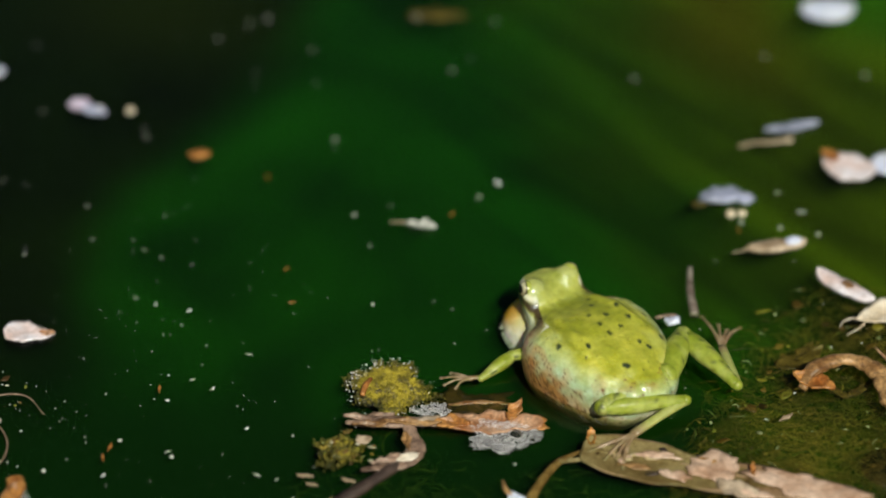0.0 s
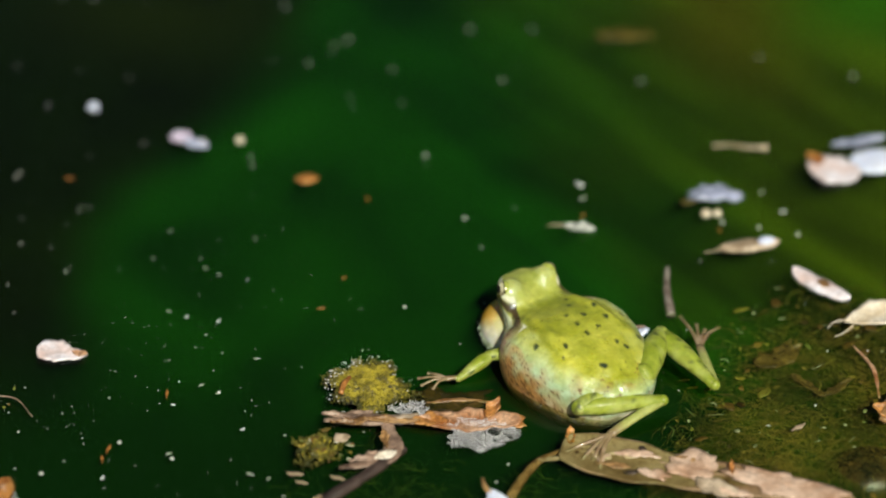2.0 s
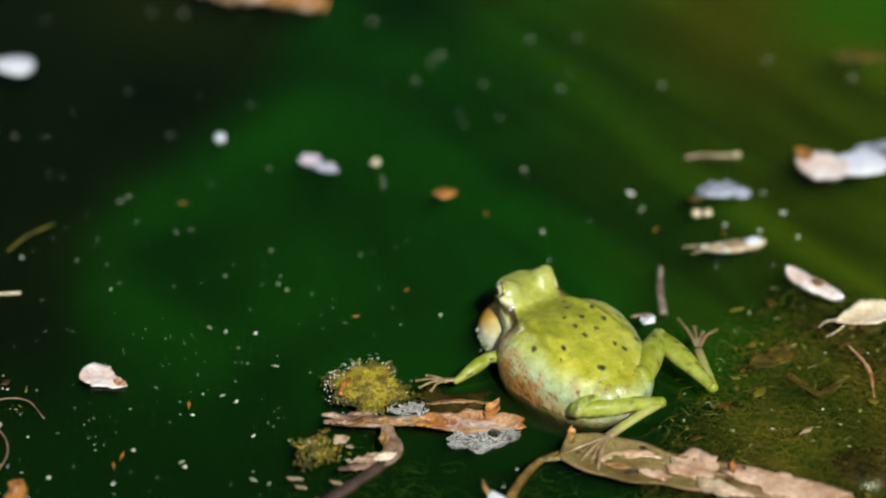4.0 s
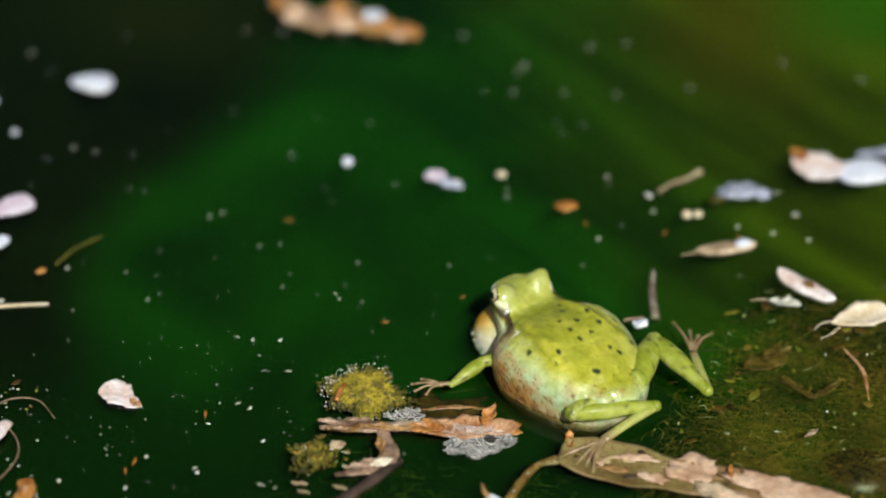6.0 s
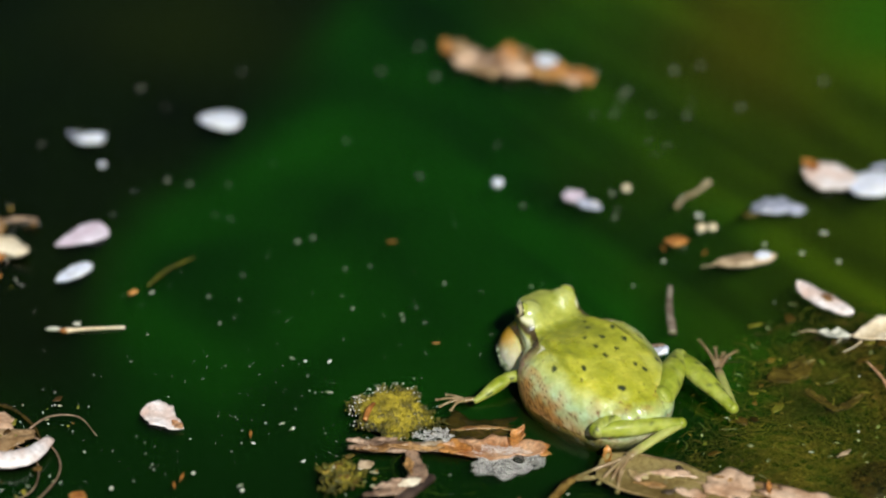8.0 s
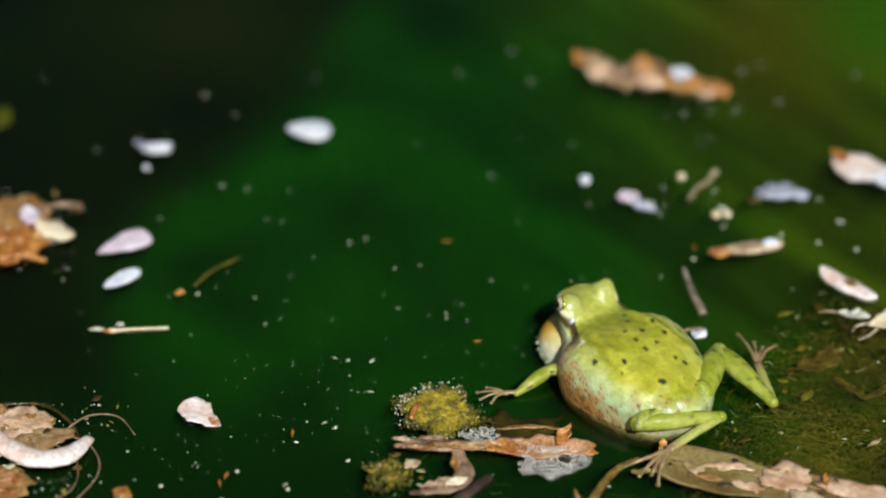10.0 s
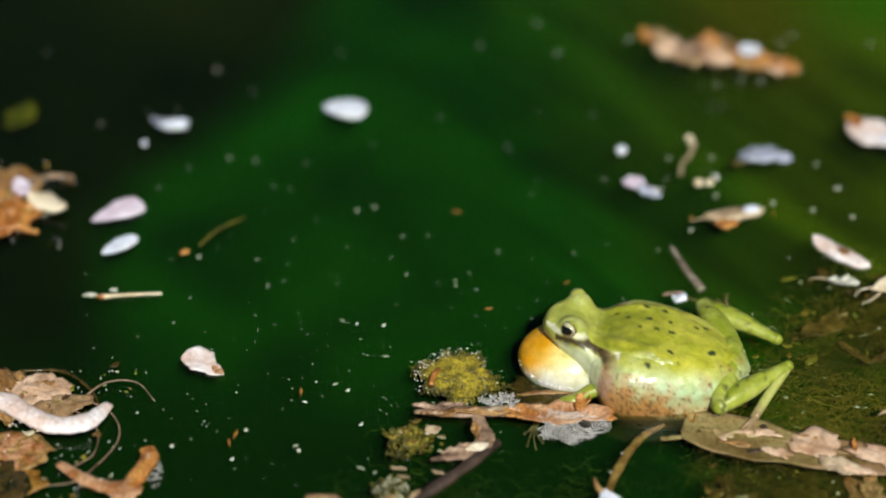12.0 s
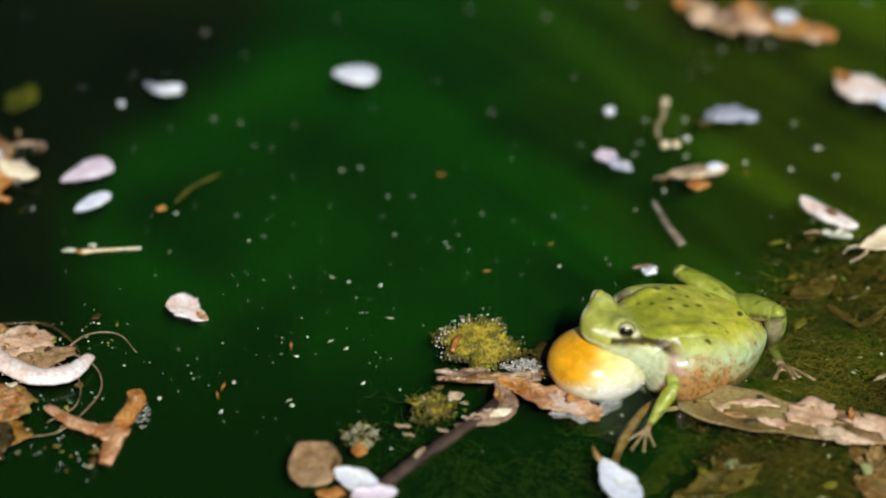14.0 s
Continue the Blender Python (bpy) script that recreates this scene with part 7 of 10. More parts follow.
    walk(AFLOAT["stickC"], [(0, pose(0.0707, 0.0365, 0, 0, 0, 12)), (1.5, pose(0.0668, 0.0349, 0, 0, 0, 1)), (3, pose(0.0629, 0.0354, 0, 0, 0, -10)), (4.2, pose(0.0584, 0.0318, 0, 0, 0, 9)), (5.5, pose(0.0530, 0.0260, 0, 0, 0, 29)), (6.5, pose(0.0509, 0.0241, 0, 0, 0, 45)), (7.5, pose(0.0511, 0.0255, 0, 0, 0, 49)), (8.2, pose(0.0497, 0.0260, 0, 0, 0, 51)), (9.4, pose(0.0496, 0.0293, 0, 0, 0, 56)), (10.5, pose(0.0495, 0.0295, 0, 0, 0, 60)), (11, pose(0.0487, 0.0273, 0, 0, 0, 62)), (11.5, pose(0.0486, 0.0267, 0, 0, 0, 67)), (12, pose(0.0489, 0.0275, 0, 0, 0, 73)), (12.5, pose(0.0491, 0.0281, 0, 0, 0, 78)), (13, pose(0.0492, 0.0282, 0, 0, 0, 79)), (14, pose(0.0494, 0.0282, 0, 0, 0, 80))])
    walk(AFLOAT["stickD"], [(0, pose(0.0770, 0.0423, 0, 0, 0, 15)), (1.5, pose(0.0873, 0.0379, 0, 0, 0, 15)), (3, pose(0.0975, 0.0356, 0, 0, 0, 15)), (4.2, pose(0.0966, 0.0363, 0, 0, 0, 15)), (5.5, pose(0.0967, 0.0363, 0, 0, 0, 15)), (6.5, pose(0.0973, 0.0345, 0, 0, 0, 15)), (7.5, pose(0.0972, 0.0366, 0, 0, 0, 15)), (8.2, pose(0.0959, 0.0370, 0, 0, 0, 15)), (9.4, pose(0.0976, 0.0393, 0, 0, 0, 15)), (10.5, pose(0.1008, 0.0412, 0, 0, 0, 15)), (11, pose(0.1020, 0.0415, 0, 0, 0, 15)), (11.5, pose(0.1032, 0.0417, 0, 0, 0, 15)), (12, pose(0.1043, 0.0420, 0, 0, 0, 15)), (12.5, pose(0.1055, 0.0424, 0, 0, 0, 15)), (13, pose(0.1066, 0.0427, 0, 0, 0, 15)), (14, pose(0.1091, 0.0432, 0, 0, 0, 15))])
    walk(AFLOAT["moss"], [(0, pose(-0.0107, -0.0456, 0, 0, 0, 0)), (1.5, pose(-0.0139, -0.0448, 0, 0, 0, 0)), (3, pose(-0.0145, -0.0454, 0, 0, 0, 0)), (4.2, pose(-0.0146, -0.0443, 0, 0, 0, 0)), (5.5, pose(-0.0148, -0.0439, 0, 0, 0, 0)), (6.5, pose(-0.0155, -0.0463, 0, 0, 0, 0)), (7.5, pose(-0.0136, -0.0461, 0, 0, 0, 0)), (8.2, pose(-0.0130, -0.0468, 0, 0, 0, 0)), (9.4, pose(-0.0089, -0.0467, 0, 0, 0, 0)), (10.5, pose(-0.0060, -0.0463, 0, 0, 0, 0)), (11, pose(-0.0060, -0.0463, 0, 0, 0, 0)), (11.5, pose(-0.0023, -0.0456, 0, 0, 0, 0)), (12, pose(-0.0006, -0.0454, 0, 0, 0, 0)), (12.5, pose(0.0007, -0.0449, 0, 0, 0, 0)), (13, pose(0.0020, -0.0439, 0, 0, 0, 0)), (14, pose(0.0086, -0.0457, 0, 0, 0, 0))])
    walk(AFLOAT["stalk"], [(0, pose(-0.0105, -0.0558, 0, 0, 0, 0)), (1.5, pose(-0.0137, -0.0549, 0, 0, 0, 0)), (3, pose(-0.0143, -0.0556, 0, 0, 0, 0)), (4.2, pose(-0.0144, -0.0545, 0, 0, 0, 0)), (5.5, pose(-0.0146, -0.0541, 0, 0, 0, 0)), (6.5, pose(-0.0153, -0.0564, 0, 0, 0, 0)), (7.5, pose(-0.0134, -0.0563, 0, 0, 0, 0)), (8.2, pose(-0.0128, -0.0570, 0, 0, 0, 0)), (9.4, pose(-0.0087, -0.0568, 0, 0, 0, 0)), (10.5, pose(-0.0058, -0.0564, 0, 0, 0, 0)), (11, pose(-0.0059, -0.0565, 0, 0, 0, 0)), (11.5, pose(-0.0021, -0.0558, 0, 0, 0, 0)), (12, pose(-0.0004, -0.0556, 0, 0, 0, 0)), (12.5, pose(0.0008, -0.0551, 0, 0, 0, 0)), (13, pose(0.0022, -0.0541, 0, 0, 0, 0)), (14, pose(0.0088, -0.0558, 0, 0, 0, 0))])
    walk(AFLOAT["orange_leaf"], [(0, pose(0.0090, -0.0558, 0, 0, 0, 0)), (1.5, pose(0.0058, -0.0549, 0, 0, 0, 0)), (3, pose(0.0051, -0.0556, 0, 0, 0, 0)), (4.2, pose(0.0051, -0.0544, 0, 0, 0, 0)), (5.5, pose(0.0049, -0.0541, 0, 0, 0, 0)), (6.5, pose(0.0042, -0.0564, 0, 0, 0, 0)), (7.5, pose(0.0061, -0.0563, 0, 0, 0, 0)), (8.2, pose(0.0066, -0.0570, 0, 0, 0, 0)), (9.4, pose(0.0108, -0.0568, 0, 0, 0, 0)), (10.5, pose(0.0137, -0.0564, 0, 0, 0, 0)), (11, pose(0.0136, -0.0565, 0, 0, 0, 0)), (11.5, pose(0.0173, -0.0558, 0, 0, 0, 0)), (12, pose(0.0190, -0.0556, 0, 0, 0, 0)), (12.5, pose(0.0203, -0.0551, 0, 0, 0, 0)), (13, pose(0.0217, -0.0541, 0, 0, 0, 0)), (13.3, pose(0.0229, -0.0535, 0, 0, 0, 0)), (13.5, pose(0.0189, -0.0613, 0, 0, 0, -8)), (14, pose(0.0220, -0.0614, 0, 0, 0, -28))])
    walk(AFLOAT["foam"], [(0, pose(0.0111, -0.0599, 0, 0, 0, 0)), (1.5, pose(0.0079, -0.0591, 0, 0, 0, 0)), (3, pose(0.0072, -0.0597, 0, 0, 0, 0)), (4.2, pose(0.0072, -0.0586, 0, 0, 0, 0)), (5.5, pose(0.0070, -0.0582, 0, 0, 0, 0)), (6.5, pose(0.0063, -0.0606, 0, 0, 0, 0)), (7.5, pose(0.0082, -0.0604, 0, 0, 0, 0)), (8.2, pose(0.0087, -0.0611, 0, 0, 0, 0)), (9.4, pose(0.0128, -0.0610, 0, 0, 0, 0)), (10.5, pose(0.0157, -0.0606, 0, 0, 0, 0)), (11, pose(0.0157, -0.0606, 0, 0, 0, 0)), (11.5, pose(0.0194, -0.0599, 0, 0, 0, 0)), (12, pose(0.0211, -0.0597, 0, 0, 0, 0)), (12.5, pose(0.0224, -0.0593, 0, 0, 0, 0)), (13, pose(0.0238, -0.0583, 0, 0, 0, 0)), (13.3, pose(0.0250, -0.0576, 0, 0, 0, 0)), (13.5, pose(0.0222, -0.0640, 0, 0, 0, 0)), (14, pose(0.0278, -0.0636, 0, 0, 0, 0))])
    walk(AFLOAT["foam2"], [(0, pose(-0.0024, -0.0530, 0, 0, 0, 0)), (1.5, pose(-0.0056, -0.0522, 0, 0, 0, 0)), (3, pose(-0.0062, -0.0528, 0, 0, 0, 0)), (4.2, pose(-0.0063, -0.0517, 0, 0, 0, 0)), (5.5, pose(-0.0065, -0.0513, 0, 0, 0, 0)), (6.5, pose(-0.0072, -0.0537, 0, 0, 0, 0)), (7.5, pose(-0.0053, -0.0535, 0, 0, 0, 0)), (8.2, pose(-0.0047, -0.0542, 0, 0, 0, 0)), (9.4, pose(-0.0006, -0.0541, 0, 0, 0, 0)), (10.5, pose(0.0023, -0.0537, 0, 0, 0, 0)), (11, pose(0.0023, -0.0537, 0, 0, 0, 0)), (11.5, pose(0.0060, -0.0530, 0, 0, 0, 0)), (12, pose(0.0077, -0.0528, 0, 0, 0, 0)), (12.5, pose(0.0089, -0.0523, 0, 0, 0, 0)), (13, pose(0.0103, -0.0514, 0, 0, 0, 0)), (14, pose(0.0169, -0.0531, 0, 0, 0, 0))])
    walk(AFLOAT["sidemoss"], [(0, pose(-0.0200, -0.0634, 0, 0, 0, 0)), (1.5, pose(-0.0232, -0.0626, 0, 0, 0, 0)), (3, pose(-0.0238, -0.0633, 0, 0, 0, 0)), (4.2, pose(-0.0239, -0.0621, 0, 0, 0, 0)), (5.5, pose(-0.0241, -0.0617, 0, 0, 0, 0)), (6.5, pose(-0.0248, -0.0641, 0, 0, 0, 0)), (7.5, pose(-0.0229, -0.0640, 0, 0, 0, 0)), (8.2, pose(-0.0223, -0.0646, 0, 0, 0, 0)), (9.4, pose(-0.0182, -0.0645, 0, 0, 0, 0)), (10.5, pose(-0.0153, -0.0641, 0, 0, 0, 0)), (11, pose(-0.0153, -0.0641, 0, 0, 0, 0)), (11.5, pose(-0.0116, -0.0634, 0, 0, 0, 0)), (12, pose(-0.0099, -0.0633, 0, 0, 0, 0)), (12.5, pose(-0.0086, -0.0628, 0, 0, 0, 0)), (13, pose(-0.0073, -0.0618, 0, 0, 0, 0)), (14, pose(-0.0007, -0.0635, 0, 0, 0, 0))])
    walk(AFLOAT["slime"], [(0, pose(0.0047, -0.0493, -0.0002, 0, 0, 0)), (1.5, pose(0.0015, -0.0484, -0.0002, 0, 0, 0)), (3, pose(0.0009, -0.0491, -0.0002, 0, 0, 0)), (4.2, pose(0.0008, -0.0479, -0.0002, 0, 0, 0)), (5.5, pose(0.0006, -0.0476, -0.0002, 0, 0, 0)), (6.5, pose(-0.0001, -0.0499, -0.0002, 0, 0, 0)), (7.5, pose(0.0018, -0.0498, -0.0002, 0, 0, 0)), (8.2, pose(0.0024, -0.0505, -0.0002, 0, 0, 0)), (9.4, pose(0.0065, -0.0503, -0.0002, 0, 0, 0)), (10.5, pose(0.0094, -0.0499, -0.0002, 0, 0, 0)), (11, pose(0.0093, -0.0499, -0.0002, 0, 0, 0)), (11.5, pose(0.0130, -0.0492, -0.0002, 0, 0, 0)), (12, pose(0.0148, -0.0491, -0.0002, 0, 0, 0)), (12.5, pose(0.0160, -0.0486, -0.0002, 0, 0, 0)), (13, pose(0.0174, -0.0476, -0.0002, 0, 0, 0)), (14, pose(0.0240, -0.0493, -0.0002, 0, 0, 0))])
    walk(AFLOAT["weedleaf"], [(0, pose(0.0712, -0.0319, -0.0045, 0, 0, 32)), (1.5, pose(0.0680, -0.0315, -0.0045, 0, 0, 32)), (3, pose(0.0670, -0.0311, -0.0045, 0, 0, 32)), (4.2, pose(0.0664, -0.0302, -0.0045, 0, 0, 32)), (5.5, pose(0.0658, -0.0298, -0.0045, 0, 0, 32)), (6.5, pose(0.0653, -0.0306, -0.0045, 0, 0, 32)), (7.5, pose(0.0662, -0.0296, -0.0045, 0, 0, 32)), (8.2, pose(0.0667, -0.0285, -0.0045, 0, 0, 32)), (9.4, pose(0.0689, -0.0259, -0.0045, 0, 0, 32)), (10.5, pose(0.0712, -0.0245, -0.0045, 0, 0, 32)), (11, pose(0.0720, -0.0246, -0.0045, 0, 0, 32)), (11.5, pose(0.0728, -0.0243, -0.0045, 0, 0, 32)), (12, pose(0.0737, -0.0239, -0.0045, 0, 0, 32)), (12.5, pose(0.0748, -0.0235, -0.0045, 0, 0, 32)), (13, pose(0.0759, -0.0231, -0.0045, 0, 0, 32)), (14, pose(0.0769, -0.0242, -0.0045, 0, 0, 32))])
    walk(AFLOAT["weedblade"], [(0, pose(0.0759, -0.0419, -0.003, 0, 0, -48)), (1.5, pose(0.0726, -0.0415, -0.003, 0, 0, -48)), (3, pose(0.0717, -0.0411, -0.003, 0, 0, -48)), (4.2, pose(0.0711, -0.0402, -0.003, 0, 0, -48)), (5.5, pose(0.0705, -0.0397, -0.003, 0, 0, -48)), (6.5, pose(0.0700, -0.0405, -0.003, 0, 0, -48)), (7.5, pose(0.0709, -0.0396, -0.003, 0, 0, -48)), (8.2, pose(0.0714, -0.0385, -0.003, 0, 0, -48)), (9.4, pose(0.0736, -0.0359, -0.003, 0, 0, -48)), (10.5, pose(0.0759, -0.0344, -0.003, 0, 0, -48)), (11, pose(0.0767, -0.0346, -0.003, 0, 0, -48)), (11.5, pose(0.0775, -0.0343, -0.003, 0, 0, -48)), (12, pose(0.0784, -0.0338, -0.003, 0, 0, -48)), (12.5, pose(0.0795, -0.0335, -0.003, 0, 0, -48)), (13, pose(0.0806, -0.0330, -0.003, 0, 0, -48)), (14, pose(0.0816, -0.0342, -0.003, 0, 0, -48))])
    walk(AFLOAT["weedblade2"], [(0, pose(0.0817, -0.0424, -0.003, 0, 0, 40)), (1.5, pose(0.0785, -0.0420, -0.003, 0, 0, 40)), (3, pose(0.0775, -0.0416, -0.003, 0, 0, 40)), (4.2, pose(0.0769, -0.0407, -0.003, 0, 0, 40)), (5.5, pose(0.0763, -0.0402, -0.003, 0, 0, 40)), (6.5, pose(0.0758, -0.0411, -0.003, 0, 0, 40)), (7.5, pose(0.0767, -0.0401, -0.003, 0, 0, 40)), (8.2, pose(0.0772, -0.0390, -0.003, 0, 0, 40)), (9.4, pose(0.0794, -0.0364, -0.003, 0, 0, 40)), (10.5, pose(0.0817, -0.0349, -0.003, 0, 0, 40)), (11, pose(0.0825, -0.0351, -0.003, 0, 0, 40)), (11.5, pose(0.0833, -0.0348, -0.003, 0, 0, 40)), (12, pose(0.0842, -0.0343, -0.003, 0, 0, 40)), (12.5, pose(0.0853, -0.0340, -0.003, 0, 0, 40)), (13, pose(0.0864, -0.0335, -0.003, 0, 0, 40)), (14, pose(0.0874, -0.0347, -0.003, 0, 0, 40))])
    walk(AFLOAT["weedstalk"], [(0, pose(0.0873, -0.0402, -0.0004, 0, 0, 100)), (1.5, pose(0.0841, -0.0398, -0.0004, 0, 0, 100)), (3, pose(0.0831, -0.0394, -0.0004, 0, 0, 100)), (4.2, pose(0.0825, -0.0385, -0.0004, 0, 0, 100)), (5.5, pose(0.0819, -0.0380, -0.0004, 0, 0, 100)), (6.5, pose(0.0815, -0.0389, -0.0004, 0, 0, 100)), (7.5, pose(0.0823, -0.0379, -0.0004, 0, 0, 100)), (8.2, pose(0.0828, -0.0368, -0.0004, 0, 0, 100)), (9.4, pose(0.0850, -0.0342, -0.0004, 0, 0, 100)), (10.5, pose(0.0873, -0.0327, -0.0004, 0, 0, 100)), (11, pose(0.0881, -0.0329, -0.0004, 0, 0, 100)), (11.5, pose(0.0889, -0.0326, -0.0004, 0, 0, 100)), (12, pose(0.0898, -0.0321, -0.0004, 0, 0, 100)), (12.5, pose(0.0909, -0.0318, -0.0004, 0, 0, 100)), (13, pose(0.0920, -0.0313, -0.0004, 0, 0, 100)), (14, pose(0.0930, -0.0325, -0.0004, 0, 0, 100))])
    walk(AFLOAT["leafstalk"], [(0, pose(0.0190, -0.0722, -0.0015, 0, 0, 52)), (1.5, pose(0.0159, -0.0720, -0.0015, 0, 0, 52)), (3, pose(0.0156, -0.0718, -0.0015, 0, 0, 52)), (4.2, pose(0.0154, -0.0714, -0.0015, 0, 0, 52)), (5.5, pose(0.0151, -0.0714, -0.0015, 0, 0, 52)), (6.5, pose(0.0151, -0.0721, -0.0015, 0, 0, 52)), (7.5, pose(0.0178, -0.0732, -0.0015, 0, 0, 52)), (8.2, pose(0.0181, -0.0706, -0.0015, 0, 0, 52)), (9.4, pose(0.0222, -0.0681, -0.0015, 0, 0, 52)), (10.5, pose(0.0279, -0.0669, -0.0015, 0, 0, 52)), (11, pose(0.0306, -0.0664, -0.0015, 0, 0, 52)), (11.5, pose(0.0315, -0.0666, -0.0015, 0, 0, 52)), (12, pose(0.0324, -0.0671, -0.0015, 0, 0, 52)), (12.5, pose(0.0338, -0.0669, -0.0015, 0, 0, 52)), (13, pose(0.0347, -0.0666, -0.0015, 0, 0, 52)), (14, pose(0.0381, -0.0691, -0.0015, 0, 0, 52))])
    walk(AFLOAT["rotleaf"], [(0, pose(0.0333, -0.0832, -0.005, 0, 0, 28)), (1.5, pose(0.0302, -0.0830, -0.005, 0, 0, 28)), (3, pose(0.0300, -0.0828, -0.005, 0, 0, 28)), (4.2, pose(0.0297, -0.0824, -0.005, 0, 0, 28)), (5.5, pose(0.0294, -0.0823, -0.005, 0, 0, 28)), (6.5, pose(0.0294, -0.0831, -0.005, 0, 0, 28)), (7.5, pose(0.0321, -0.0842, -0.005, 0, 0, 28)), (8.2, pose(0.0325, -0.0815, -0.005, 0, 0, 28)), (9.4, pose(0.0366, -0.0791, -0.005, 0, 0, 28)), (10.5, pose(0.0422, -0.0778, -0.005, 0, 0, 28)), (11, pose(0.0449, -0.0773, -0.005, 0, 0, 28)), (11.5, pose(0.0458, -0.0776, -0.005, 0, 0, 28)), (12, pose(0.0467, -0.0781, -0.005, 0, 0, 28)), (12.5, pose(0.0481, -0.0778, -0.005, 0, 0, 28)), (13, pose(0.0490, -0.0776, -0.005, 0, 0, 28)), (14, pose(0.0524, -0.0800, -0.005, 0, 0, 28))])
    walk(AFLOAT["rotleaf2"], [(0, pose(0.0630, -0.0823, -0.004, 0, 0, 8)), (1.5, pose(0.0599, -0.0821, -0.004, 0, 0, 8)), (3, pose(0.0596, -0.0819, -0.004, 0, 0, 8)), (4.2, pose(0.0593, -0.0815, -0.004, 0, 0, 8)), (5.5, pose(0.0591, -0.0815, -0.004, 0, 0, 8)), (6.5, pose(0.0590, -0.0822, -0.004, 0, 0, 8)), (7.5, pose(0.0618, -0.0833, -0.004, 0, 0, 8)), (8.2, pose(0.0621, -0.0807, -0.004, 0, 0, 8)), (9.4, pose(0.0662, -0.0782, -0.004, 0, 0, 8)), (10.5, pose(0.0719, -0.0770, -0.004, 0, 0, 8)), (11, pose(0.0746, -0.0764, -0.004, 0, 0, 8)), (11.5, pose(0.0755, -0.0767, -0.004, 0, 0, 8)), (12, pose(0.0764, -0.0772, -0.004, 0, 0, 8)), (12.5, pose(0.0778, -0.0770, -0.004, 0, 0, 8)), (13, pose(0.0786, -0.0767, -0.004, 0, 0, 8)), (14, pose(0.0821, -0.0792, -0.004, 0, 0, 8))])
    walk(AFLOAT["pebble"], [(0, pose(0.0857, -0.0631, -0.007, 0, 0, 0)), (1.5, pose(0.0825, -0.0627, -0.007, 0, 0, 0)), (3, pose(0.0815, -0.0623, -0.007, 0, 0, 0)), (4.2, pose(0.0809, -0.0614, -0.007, 0, 0, 0)), (5.5, pose(0.0803, -0.0609, -0.007, 0, 0, 0)), (6.5, pose(0.0799, -0.0618, -0.007, 0, 0, 0)), (7.5, pose(0.0808, -0.0608, -0.007, 0, 0, 0)), (8.2, pose(0.0812, -0.0597, -0.007, 0, 0, 0)), (9.4, pose(0.0834, -0.0571, -0.007, 0, 0, 0)), (10.5, pose(0.0857, -0.0556, -0.007, 0, 0, 0)), (11, pose(0.0865, -0.0558, -0.007, 0, 0, 0)), (11.5, pose(0.0873, -0.0555, -0.007, 0, 0, 0)), (12, pose(0.0882, -0.0550, -0.007, 0, 0, 0)), (12.5, pose(0.0893, -0.0547, -0.007, 0, 0, 0)), (13, pose(0.0904, -0.0542, -0.007, 0, 0, 0)), (14, pose(0.0914, -0.0554, -0.007, 0, 0, 0))])
    walk(AFLOAT["hookfoam"], [(0, pose(-0.0784, -0.0778, 0, 0, 0, 0)), (0.5, pose(-0.0787, -0.0773, 0, 0, 0, 0)), (1, pose(-0.0794, -0.0774, 0, 0, 0, 0)), (1.5, pose(-0.0795, -0.0773, 0, 0, 0, 0)), (2, pose(-0.0799, -0.0781, 0, 0, 0, 0)), (2.5, pose(-0.0793, -0.0784, 0, 0, 0, 0)), (3, pose(-0.0785, -0.0786, 0, 0, 0, 0)), (5.5, pose(-0.0768, -0.0766, 0, 0, 0, 0)), (6, pose(-0.0761, -0.0767, 0, 0, 0, 0)), (6.5, pose(-0.0756, -0.0774, 0, 0, 0, 0)), (7, pose(-0.0745, -0.0769, 0, 0, 0, 0)), (7.5, pose(-0.0722, -0.0766, 0, 0, 0, 0)), (8, pose(-0.0698, -0.0768, 0, 0, 0, 0)), (10.5, pose(-0.0622, -0.0758, 0, 0, 0, 0)), (11, pose(-0.0600, -0.0751, 0, 0, 0, 0)), (11.5, pose(-0.0583, -0.0731, 0, 0, 0, 0)), (12, pose(-0.0571, -0.0729, 0, 0, 0, 0)), (12.5, pose(-0.0567, -0.0713, 0, 0, 0, 0)), (13, pose(-0.0568, -0.0699, 0, 0, 0, 0)), (13.5, pose(-0.0560, -0.0684, 0, 0, 0, 0)), (14, pose(-0.0554, -0.0658, 0, 0, 0, 0))])
